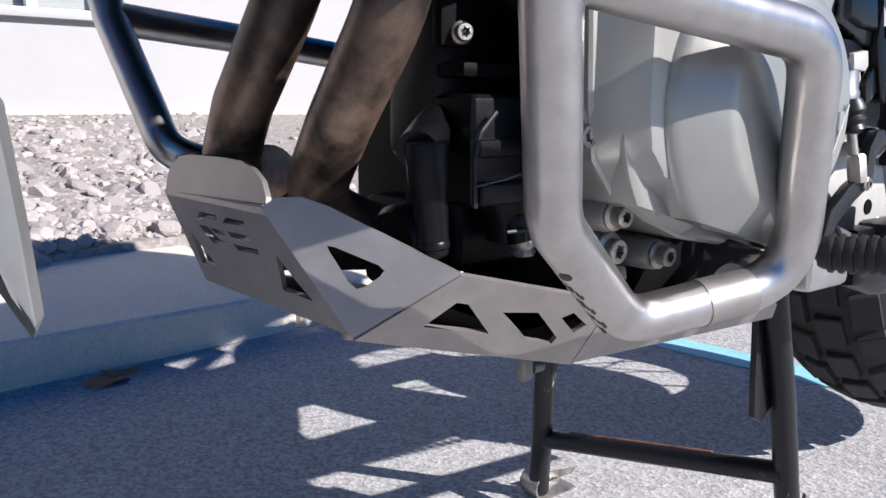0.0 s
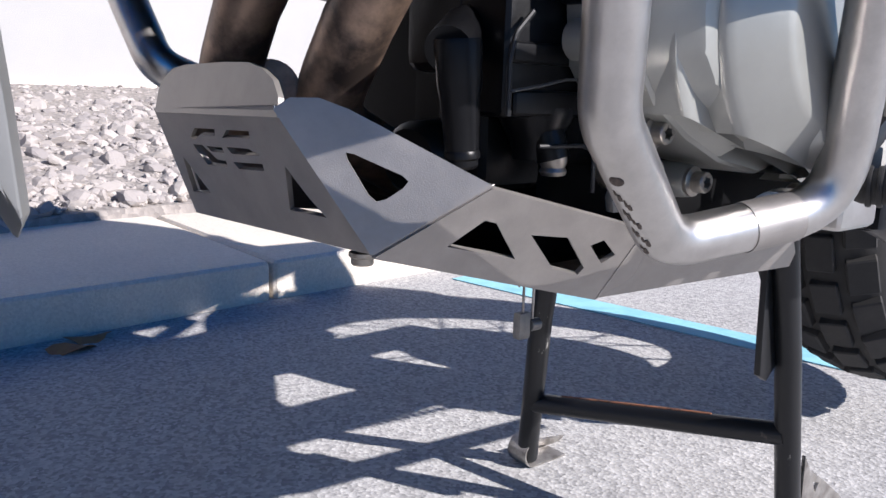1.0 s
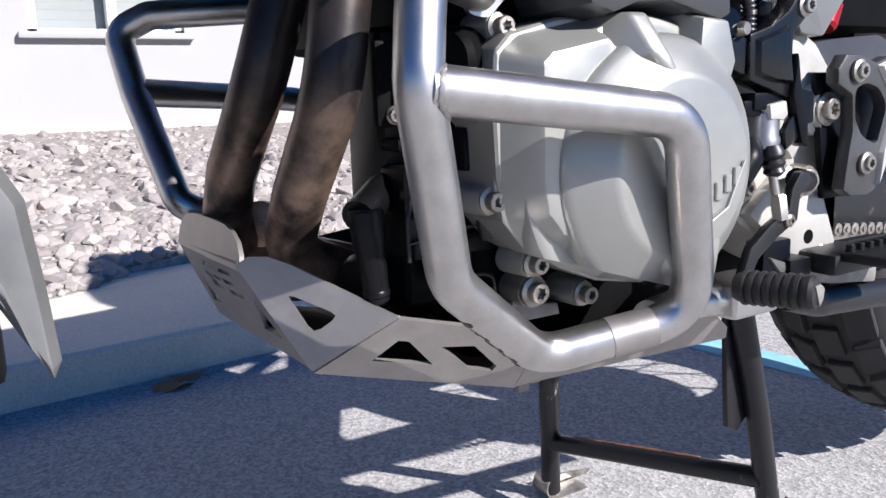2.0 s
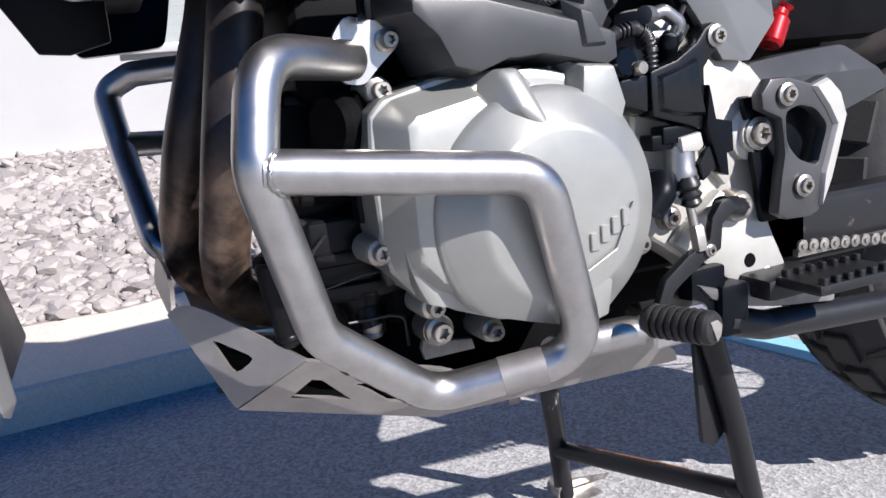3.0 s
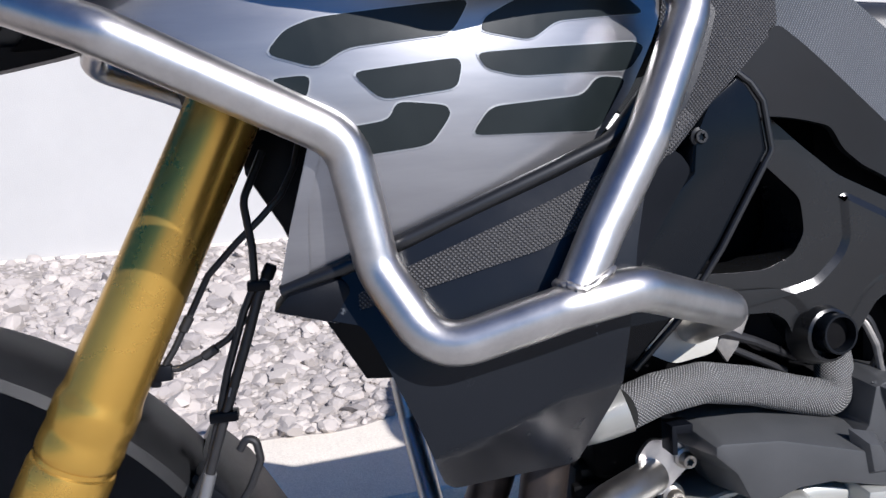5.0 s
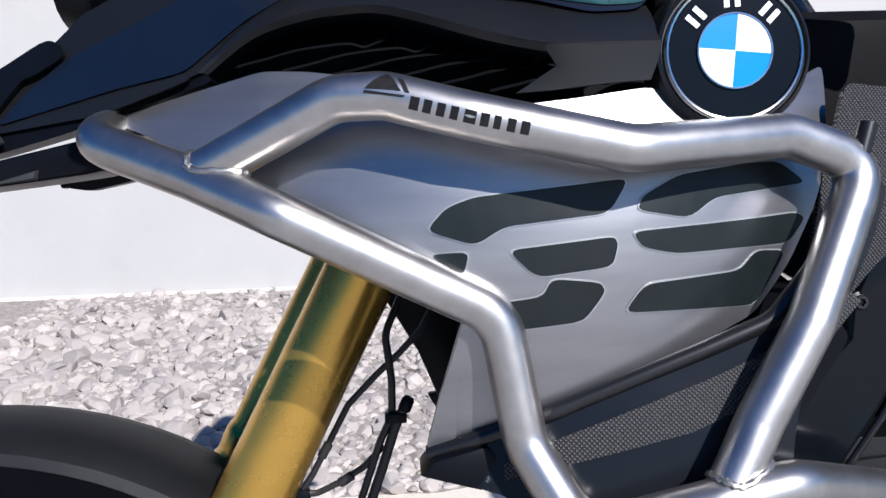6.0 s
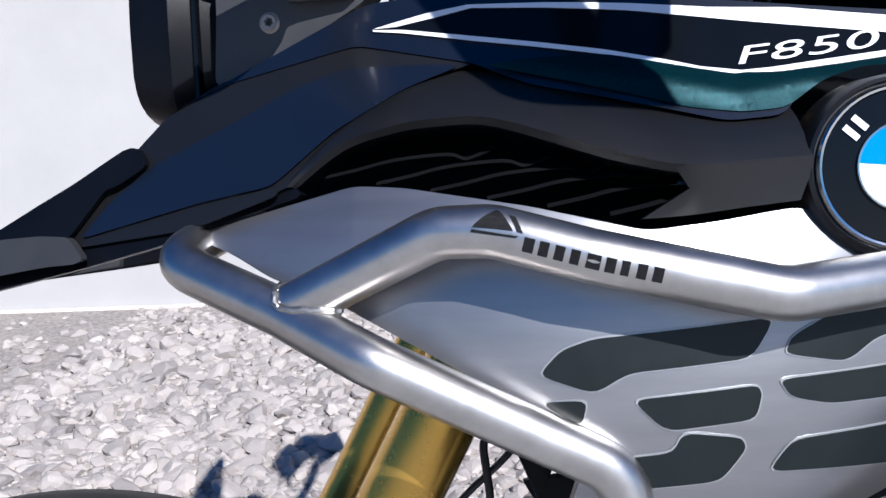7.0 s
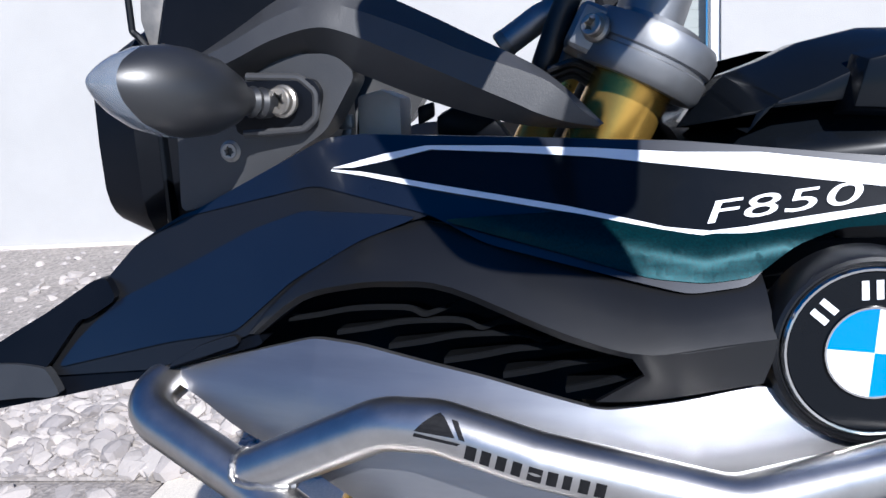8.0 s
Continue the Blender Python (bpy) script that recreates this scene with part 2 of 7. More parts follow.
# exhaust steel darkens from brown to near black with height
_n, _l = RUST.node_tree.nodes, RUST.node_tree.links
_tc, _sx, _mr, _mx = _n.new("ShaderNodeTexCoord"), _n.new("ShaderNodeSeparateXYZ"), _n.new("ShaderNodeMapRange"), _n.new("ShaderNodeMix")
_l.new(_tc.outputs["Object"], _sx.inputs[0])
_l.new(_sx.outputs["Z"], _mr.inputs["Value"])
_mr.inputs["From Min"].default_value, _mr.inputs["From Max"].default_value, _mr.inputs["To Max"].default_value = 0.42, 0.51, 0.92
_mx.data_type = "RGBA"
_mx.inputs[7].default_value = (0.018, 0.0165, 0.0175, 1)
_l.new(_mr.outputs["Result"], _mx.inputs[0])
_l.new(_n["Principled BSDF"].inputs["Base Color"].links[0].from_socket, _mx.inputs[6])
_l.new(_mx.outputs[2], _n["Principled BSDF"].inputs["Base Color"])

# each stone takes its own tone
_n, _l = STONES.node_tree.nodes, STONES.node_tree.links
_geo = _n.new("ShaderNodeNewGeometry")
_ra = _n.new("ShaderNodeValToRGB")
for p, c in ((0.25, (0.285, 0.262, 0.252)), (0.5, (0.34, 0.313, 0.294)), (0.8, (0.395, 0.362, 0.336))):
    e = _ra.color_ramp.elements.new(p)
    e.color = (*c, 1)
_ra.color_ramp.elements[0].color, _ra.color_ramp.elements[-1].color = (0.2, 0.186, 0.186, 1), (0.46, 0.425, 0.39, 1)
_l.new(_geo.outputs["Random Per Island"], _ra.inputs["Fac"])
_mx = _n.new("ShaderNodeMix")
_mx.data_type = "RGBA"
_mx.inputs[0].default_value = 0.65
_bs = _n["Principled BSDF"]
_l.new(_bs.inputs["Base Color"].links[0].from_socket, _mx.inputs[6])
_l.new(_ra.outputs["Color"], _mx.inputs[7])
_l.new(_mx.outputs[2], _bs.inputs["Base Color"])


# ---- mesh tools ----
def thing(name, loc, label, category, group="", kind=""):
    ob = new(name)
    ob.location = loc
    ob.empty_display_size = 0.05
    return tagged(ob, label, category, group, kind)


def part(name, bm, material, parent=None, label="", sharp=32):
    """One mesh object from a bmesh in world coordinates, under a thing or a part."""
    me = bpy.data.meshes.new(name)
    bmesh.ops.recalc_face_normals(bm, faces=bm.faces)
    bm.to_mesh(me)
    bm.free()
    me.materials.append(material)
    for p in me.polygons:
        p.use_smooth = True
    me.set_sharp_from_angle(angle=radians(sharp))
    ob = new(name, me)
    if parent is not None:
        ob.parent = parent
        ob.matrix_parent_inverse = Matrix.Translation(-parent.location)
    return tagged(ob, label)


def bevel(bm, w, seg=2, angle=25):
    es = [e for e in bm.edges if len(e.link_faces) == 2 and e.calc_face_angle(0) > radians(angle)]
    bmesh.ops.bevel(bm, geom=es, offset=w, segments=seg, affect="EDGES", profile=0.6, clamp_overlap=True)
    return bm


def join(*bms):
    out = bmesh.new()
    for b in bms:
        me = bpy.data.meshes.new("tmp")
        b.to_mesh(me)
        out.from_mesh(me)
        bpy.data.meshes.remove(me)
        b.free()
    return out


def mirrored(bm):
    """The other side of the bike."""
    out = bm.copy()
    for v in out.verts:
        v.co.y = 2 * CY - v.co.y
    bmesh.ops.reverse_faces(out, faces=out.faces)
    return out


def box(lo, hi, w=0.003, seg=2):
    bm = bmesh.new()
    bmesh.ops.create_cube(bm, size=1)
    lo, hi = Vector(lo), Vector(hi)
    for v in bm.verts:
        v.co = Vector((lo[i] + (v.co[i] + 0.5) * (hi[i] - lo[i]) for i in range(3)))
    return bevel(bm, w, seg) if w else bm


def ring_frames(path):
    ts = [(path[min(i + 1, len(path) - 1)] - path[max(i - 1, 0)]).normalized() for i in range(len(path))]
    a = ts[0].orthogonal().normalized()
    out = []
    for i, t in enumerate(ts):
        if i:
            a = ts[i - 1].rotation_difference(t) @ a
            a = (a - t * a.dot(t)).normalized()
        out.append((a, t.cross(a)))
    return out


def rounded(pts, fillet, seg=8):
    """A bent centre line: straight runs with rounded corners."""
    pts = [Vector(p) for p in pts]
    out = [pts[0]]
    for a, p, b in zip(pts, pts[1:], pts[2:]):
        u, v = (a - p), (b - p)
        lim = min(u.length, v.length) * 0.48
        ang = u.angle(v)
        cut = min(lim, fillet / max(math.tan(ang / 2), 0.05))
        s, e = p + u.normalized() * cut, p + v.normalized() * cut
        for k in range(seg + 1):
            t = k / seg
            out.append(s * (1 - t) ** 2 + p * (2 * t * (1 - t)) + e * t * t)
    out.append(pts[-1])
    return out


def tube(pts, r, fillet=0.03, n=20, taper=None, cap=True, seg=8):
    path = rounded(pts, fillet, seg) if fillet else [Vector(p) for p in pts]
    bm = bmesh.new()
    uv = bm.loops.layers.uv.new("UVMap")
    rings, dist = [], [0.0]
    for a, b in zip(path, path[1:]):
        dist.append(dist[-1] + (b - a).length)
    for i, (p, (a, b)) in enumerate(zip(path, ring_frames(path))):
        rr = r if taper is None else r + (taper - r) * dist[i] / dist[-1]
        rings.append([bm.verts.new(p + (a * math.cos(q) + b * math.sin(q)) * rr) for q in (2 * math.pi * k / n for k in range(n))])
    for i in range(len(rings) - 1):
        for k in range(n):
            f = bm.faces.new((rings[i][k], rings[i][(k + 1) % n], rings[i + 1][(k + 1) % n], rings[i + 1][k]))
            for lp, (u, w) in zip(f.loops, ((k, i), (k + 1, i), (k + 1, i + 1), (k, i + 1))):
                lp[uv].uv = (u / n, dist[w] / (2 * math.pi * r))
    if cap:
        bm.faces.new(rings[0])
        bm.faces.new(rings[-1])
    return bm


def lathe(profile, origin, axis, n=32):
    """profile: (radius, height along the axis)."""
    origin, axis = Vector(origin), Vector(axis).normalized()
    a = axis.orthogonal().normalized()
    b = axis.cross(a)
    bm = bmesh.new()
    rings = []
    for r, h in profile:
        if r < 1e-6:
            rings.append([bm.verts.new(origin + axis * h)])
        else:
            rings.append([bm.verts.new(origin + axis * h + (a * math.cos(q) + b * math.sin(q)) * r) for q in (2 * math.pi * k / n for k in range(n))])
    for p, q in zip(rings, rings[1:]):
        for k in range(n):
            k2 = (k + 1) % n
            if len(p) == 1 and len(q) > 1:
                bm.faces.new((p[0], q[k], q[k2]))
            elif len(q) == 1 and len(p) > 1:
                bm.faces.new((p[k], p[k2], q[0]))
            elif len(p) > 1:
                bm.faces.new((p[k], p[k2], q[k2], q[k]))
    return bm


def filled(outline, holes=()):
    """A flat sheet in x, z with holes."""
    bm = bmesh.new()
    es = []
    for loop in (outline, *holes):
        vs = [bm.verts.new((x, 0, z)) for x, z in loop]
        es += [bm.edges.new((vs[i], vs[(i + 1) % len(vs)])) for i in range(len(vs))]
    bmesh.ops.triangle_fill(bm, use_beauty=True, use_dissolve=False, edges=es)
    return bm


def thicken(bm, shift):
    fs = list(bm.faces)
    ret = bmesh.ops.extrude_face_region(bm, geom=fs, use_keep_orig=True)
    bmesh.ops.translate(bm, vec=shift, verts=[g for g in ret["geom"] if isinstance(g, bmesh.types.BMVert)])
    return bm


def smooth_loop(pts, seg=3, cut=0.006):
    """Rounds the corners of a closed outline."""
    out = []
    n = len(pts)
    for i in range(n):
        a, p, b = Vector(pts[i - 1]), Vector(pts[i]), Vector(pts[(i + 1) % n])
        s, e = p.lerp(a, min(0.3, cut / max((a - p).length, 1e-6))), p.lerp(b, min(0.3, cut / max((b - p).length, 1e-6)))
        for k in range(seg + 1):
            t = k / seg
            q = s * (1 - t) ** 2 + p * (2 * t * (1 - t)) + e * t * t
            out.append((q.x, q.y))
    return out


def skin(outline, f, thick=0.003, step=0.008, holes=(), off=0.0, edge=0.0, round_it=True):
    """A curved panel: an outline in x, z laid on the surface y = f(x, z)."""
    if round_it:
        outline = smooth_loop(outline)
    bm = filled(outline, holes)
    xs, zs = [p[0] for p in outline], [p[1] for p in outline]
    for no, lo, hi in (((1, 0, 0), min(xs), max(xs)), ((0, 0, 1), min(zs), max(zs))):
        for k in range(1, int((hi - lo) / step)):
            q = lo + k * step
            bmesh.ops.bisect_plane(bm, geom=bm.verts[:] + bm.edges[:] + bm.faces[:], dist=1e-6, plane_co=Vector(no) * q, plane_no=no)
    rim = {v for e in bm.edges if e.is_boundary for v in e.verts}
    vs = list(bm.verts)
    ys = f(np.array([v.co.x for v in vs]), np.array([v.co.z for v in vs]))
    for v, y in zip(vs, ys):
        v.co.y = float(y) + off + (edge if v in rim else 0)
    return thicken(bm, (0, thick, 0))


def thin_plate(ctrl):
    """A smooth surface y(x, z) through a few points (x, z, y)."""
    c = np.array(ctrl, float)
    xz, n = c[:, :2], len(c)

    def k(d):
        return np.where(d > 0, d * d * np.log(d + 1e-12), 0)
    kk = k(np.linalg.norm(xz[:, None] - xz[None], axis=2)) + np.eye(n) * 1e-4
    p = np.c_[np.ones(n), xz]
    w = np.linalg.solve(np.block([[kk, p], [p.T, np.zeros((3, 3))]]), np.r_[c[:, 2], 0, 0, 0])

    def f(x, z):
        x, z = np.asarray(x, float), np.asarray(z, float)
        d = np.hypot(x[..., None] - xz[:, 0], z[..., None] - xz[:, 1])
        return k(d) @ w[:n] + w[n] + w[n + 1] * x + w[n + 2] * z
    return f


def flat(y, dx=0.0, dz=0.0, x0=0.0, z0=0.0):
    return lambda x, z: y + dx * (np.asarray(x) - x0) + dz * (np.asarray(z) - z0)


def slab(outline, y0, y1, w=0.003, holes=(), seg=2):
    """A bevelled prism between two depths."""
    bm = filled(outline, holes)
    for v in bm.verts:
        v.co.y = y0
    thicken(bm, (0, y1 - y0, 0))
    bmesh.ops.recalc_face_normals(bm, faces=bm.faces)
    return bevel(bm, w, seg, 40) if w else bm


def inset_loop(pts, d):
    """The outline moved inwards by d."""
    n = len(pts)
    area = sum(pts[i][0] * pts[(i + 1) % n][1] - pts[(i + 1) % n][0] * pts[i][1] for i in range(n))
    sgn = 1 if area > 0 else -1
    out = []
    for i in range(n):
        a, p, b = Vector(pts[i - 1]), Vector(pts[i]), Vector(pts[(i + 1) % n])
        u, v = (p - a).normalized(), (b - p).normalized()
        nu, nv = Vector((-u.y, u.x)) * sgn, Vector((-v.y, v.x)) * sgn
        m = (nu + nv)
        m = m / max(m.length_squared / 2, 0.5)
        q = p + m * d
        out.append((q.x, q.y))
    return out


def raised(outline, y0, y1, inset, w=0.0015, shift=(0, 0), back=0.0):
    """A moulded form with sloping flanks: outline at y0, a smaller face at y1."""
    inner = [(x + shift[0], z + shift[1]) for x, z in inset_loop(outline, inset)]
    bm = filled(inner)
    for v in bm.verts:
        v.co.y = y1
    bm.verts.ensure_lookup_table()
    ring = list(bm.verts)[:len(inner)]
    low = [bm.verts.new((x, y0, z)) for x, z in outline]
    n = len(inner)
    for i in range(n):
        bm.faces.new((ring[i], ring[(i + 1) % n], low[(i + 1) % n], low[i]))
    if back:
        rear = [bm.verts.new((x, y0 + back, z)) for x, z in outline]
        for i in range(n):
            bm.faces.new((low[i], low[(i + 1) % n], rear[(i + 1) % n], rear[i]))
    bmesh.ops.recalc_face_normals(bm, faces=bm.faces)
    return bevel(bm, w, 2, 14) if w else bm


def ribbon(rows, f, thick=0.003, smooth_along=4):
    """A folded moulding: lines of (x, z, shift) laid on y = f(x, z), one fold per line."""
    bm = bmesh.new()
    lines = []
    for row in rows:
        pts = [Vector((p[0], p[2], p[1])) for p in row]
        fine = []
        for i in range(len(pts) - 1):
            a, b, c, d = pts[max(i - 1, 0)], pts[i], pts[i + 1], pts[min(i + 2, len(pts) - 1)]
            for k in range(smooth_along):
                t = k / smooth_along
                fine.append(0.5 * ((2 * b) + (c - a) * t + (2 * a - 5 * b + 4 * c - d) * t * t + (3 * b - a - 3 * c + d) * t ** 3))
        fine.append(pts[-1])
        lines.append([bm.verts.new((q.x, float(f(q.x, q.z)) + q.y, q.z)) for q in fine])
    for p, q in zip(lines, lines[1:]):
        for i in range(len(p) - 1):
            bm.faces.new((p[i], p[i + 1], q[i + 1], q[i]))
    return thicken(bm, (0, thick, 0))


def plate(o, u, v, outline, holes=(), thick=0.003):
    """A sheet-metal plate in the plane through o along u and v."""
    o, u, v = Vector(o), Vector(u).normalized(), Vector(v)
    n = u.cross(v).normalized()
    v = n.cross(u)
    bm = filled(outline, holes)
    for q in bm.verts:
        q.co = o + u * q.co.x + v * q.co.z
    return thicken(bm, n * thick)


def loft(sections, n=24, power=3.0):
    """sections: (x, centre y, half width, low z, high z): a closed superellipse body."""
    bm = bmesh.new()
    rings = []
    for x, cy, hw, lo, hi in sections:
        ring = []
        for k in range(n):
            q = 2 * math.pi * k / n
            c, s = math.cos(q), math.sin(q)
            ring.append(bm.verts.new((x, cy + hw * math.copysign(abs(c) ** (2 / power), c), (lo + hi) / 2 + (hi - lo) / 2 * math.copysign(abs(s) ** (2 / power), s))))
        rings.append(ring)
    for p, q in zip(rings, rings[1:]):
        for k in range(n):
            bm.faces.new((p[k], p[(k + 1) % n], q[(k + 1) % n], q[k]))
    bm.faces.new(rings[0])
    bm.faces.new(rings[-1])
    return bm


def bolt(parent, p, r=0.0075, axis=(0, -1, 0), flange=1.45, h=0.009, name="bolt", material=None):
    """A flanged screw with a recessed star socket."""
    f = r * flange
    pr = [(0, 0), (f, 0), (f, 0.002), (r * 1.02, 0.003), (r, h), (r * 0.9, h + 0.0008), (r * 0.58, h + 0.0008), (r * 0.5, h - 0.004), (0, h - 0.004)]
    bm = lathe(pr, p, axis, 18)
    ax, c = Vector(axis).normalized(), Vector(p)
    first = None
    for v in bm.verts:
        out = (v.co - c) - ax * (v.co - c).dot(ax)
        if r * 0.3 < out.length < r * 0.7:
            first = first or out.normalized()
            turn = math.atan2(first.cross(out).dot(ax), first.dot(out))
            v.co += out * (0.16 if math.cos(6 * turn) > 0.5 else -0.2)
    return part(name, bm, material or BOLT, parent)


def cap_ring(p, r, width, axis):
    return lathe([(r * 0.7, -width / 2), (r, -width / 2), (r * 1.06, 0), (r, width / 2), (r * 0.7, width / 2)], p, axis, 24)


CY = 0.45

# ---- setting ----
def build_setting():
    bm = bmesh.new()
    bmesh.ops.create_grid(bm, x_segments=1, y_segments=1, size=400)
    tagged(part("ground", bm, ASPHALT), "dark grey asphalt of a parking lot, speckled with stone", "asphalt", kind="structure")
    # painted line, slightly askew to the kerb
    a = math.atan2(-0.15, 0.93)
    bm = box((-0.04, -3.0, 0.0005), (0.04, 1.41 - 0.6, 0.0025), 0)
    bmesh.ops.rotate(bm, verts=bm.verts, cent=(0, 0, 0), matrix=Matrix.Rotation(-a, 3, "Z"))
    bmesh.ops.translate(bm, verts=bm.verts, vec=(1.19, 0.6, 0))
    tagged(part("road_marking", bm, BLUE_PAINT), "light blue painted parking line on asphalt", "road marking", kind="structure")
    kerb = tagged(new("kerb"), "pale concrete kerb in long cast lengths between asphalt and gravel", "kerb", kind="structure")
    for k in range(-1, 5):
        x0 = 0.6 + 3.0 * k
        bm = box((max(x0 + 0.004, -1.05), 1.383, -0.1), (x0 + 2.996, 2.2, 0.08), 0.016, 3)
        for v in bm.verts:
            v.co.y += 0.1 * v.co.x
        part("kerb_stone", bm, CONCRETE, kerb)

    # gravel bank: fines below, loose stones on top; its edge wanders over the kerb
    def rim(x):
        return max(float(np.interp(x, [-16, -0.5, -0.2, 0.0, 0.12, 0.24, 0.5, 16], [1.8, 1.82, 1.85, 1.84, 1.88, 2.04, 2.1, 2.2])), 1.7 + 0.1 * x)

    bm = bmesh.new()
    cols = []
    xs = [-16, -6, -3, -1.5, -0.8, -0.5, -0.3, -0.15, 0.0, 0.08, 0.14, 0.2, 0.26, 0.4, 0.6, 1, 2, 5, 16]
    for k, t in enumerate((-0.004, 0.0, 0.06, 0.15, 0.3, 0.55, 1.0)):
        row = []
        for x in xs:
            y = rim(x) + t * (4.1 - rim(x)) + (0.02 * math.sin(x * 23 + k) if 0 < t < 1 else 0)
            row.append(bm.verts.new((x, y, 0.074 if t < 0 else 0.081 + 0.012 * min(t * 10, 1) + max(0, y - 1.95) * 0.152)))
        cols.append(row)
    for p, q in zip(cols, cols[1:]):
        for i in range(len(xs) - 1):
            bm.faces.new((p[i], p[i + 1], q[i + 1], q[i]))
    tagged(part("gravel_bed", bm, SOIL), "pale gravel fines banked up against a building", "gravel", kind="structure")
    bm = bmesh.new()
    bm.faces.new([bm.verts.new(p) for p in ((-16, -1.0, 0.012), (-1.25, -1.0, 0.012), (-1.06, 1.2, 0.02), (-1.06, 1.83, 0.07), (-16, 1.83, 0.07))])
    tagged(part("gravel_apron", bm, SOIL), "gravel fines beyond the end of the kerb", "gravel", kind="structure")
    rng = np.random.default_rng(4)
    ico = bmesh.new()
    bmesh.ops.create_icosphere(ico, subdivisions=2, radius=1)
    v0 = np.array([v.co[:] for v in ico.verts])
    f0 = np.array([[v.index for v in f.verts] for f in ico.faces])
    ico.free()
    shapes = []
    for _ in range(14):
        v = v0.copy()
        v *= rng.uniform(0.9, 1.1, (len(v), 1))
        for _ in range(9):
            d = rng.normal(size=3)
            d /= np.linalg.norm(d)
            cut = rng.uniform(0.5, 0.82)
            over = np.maximum(v @ d - cut, 0)
            v -= over[:, None] * d
        shapes.append(v)
    vs, fs, base = [], [], 0
    count = 15000
    for i in range(count):
        near = i < 12000
        x = rng.uniform(-1.9, 1.3) if near else rng.uniform(-5, 3)
        y = rim(x) + 0.012 + (rng.uniform(0, 1) ** 1.25 if near else rng.uniform(0, 1)) * (3.97 - rim(x))
        s = float(np.clip(rng.lognormal(math.log(0.0165), 0.5), 0.006, 0.046))
        if i % 17 == 5:
            x, y = rng.uniform(-2.3, -1.1), rng.uniform(1.1, 1.8)
        if x < -0.3:
            s *= 1.25
        if x > 0.15 and rng.uniform() < min(0.6, (x - 0.15) * 3):
            s *= 0.62
        if y > 3.6:
            s *= 0.7
        v = shapes[i % 14] * np.array([s * rng.uniform(0.8, 1.3), s * rng.uniform(0.8, 1.25), s * rng.uniform(0.5, 0.85)])
        e = Euler((rng.uniform(-0.5, 0.5), rng.uniform(-0.5, 0.5), rng.uniform(0, 6.3))).to_matrix()
        v = v @ np.array(e).T + np.array([x, y, (0.086 + max(0, y - 1.95) * 0.152 if y > 1.8 else 0.04) + s * rng.uniform(-0.2, 0.35)])
        vs.append(v)
        fs.append(f0 + base)
        base += len(v0)
    me = bpy.data.meshes.new("gravel")
    me.from_pydata(np.vstack(vs).tolist(), [], np.vstack(fs).tolist())
    me.materials.append(STONES)
    tagged(new("gravel", me), "loose broken grey and pinkish gravel stones on a bank", "gravel", kind="stuff")
    # building: wall with one window opening
    wx0, wx1, wz0, wz1 = 0.24, 0.93, 0.85, 1.75
    outline = [(-14, 0.1), (14, 0.1), (14, 2.75), (-14, 2.75)]
    hole = [(wx0, wz0), (wx1, wz0), (wx1, wz1), (wx0, wz1)]
    tagged(part("wall_north", slab(outline, 4.0, 4.2, 0, [hole]), STUCCO), "white stucco wall of a low building", "wall", kind="structure")
    tagged(part("wall_footing", box((-14, 3.965, 0.3), (14, 3.999, 0.415), 0.006), CONCRETE), "low concrete footing along a white wall", "footing", kind="structure")
    win = tagged(new("window_1"), "white framed window with lowered grey-green blinds", "window", kind="structure")
    fr = []
    for lo, hi in (((wx0, 4.02, wz0), (wx1, 4.1, wz0 + 0.018)), ((wx0, 4.02, wz1 - 0.05), (wx1, 4.1, wz1)), ((wx0, 4.02, wz0), (wx0 + 0.045, 4.1, wz1)), ((wx1 - 0.045, 4.02, wz0), (wx1, 4.1, wz1)), ((0.585, 4.022, wz0), (0.63, 4.098, wz1))):
        fr.append(box(lo, hi, 0.004))
    part("window_frame", join(*fr), WHITE_FILM, win)
    part("window_sill", box((wx0 - 0.04, 3.96, wz0 - 0.03), (wx1 + 0.04, 4.05, wz0 - 0.001), 0.005), STUCCO, win)
    for k in range(18):
        z = wz0 + 0.02 + k * 0.045
        part("blind_slat", box((wx0 + 0.05, 4.11, z), (wx1 - 0.05, 4.135, z + 0.0445), 0), GLASS_DARK, win)
    # unseen roof, added to shade the upper wall and cut its bounce
    tagged(part("roof", box((-14.4, 3.15, 2.75), (14.4, 9.0, 2.92), 0.01), STUCCO), "unseen overhanging roof added to shade the upper wall", "roof", kind="structure")


build_setting()


# ---- motorcycle ----
BIKE = thing("motorcycle", (0.3, CY, 0.0), "dark blue adventure motorcycle on its centre stand with steel crash bars", "motorcycle")

# crash bars
R_BAR = 0.0115


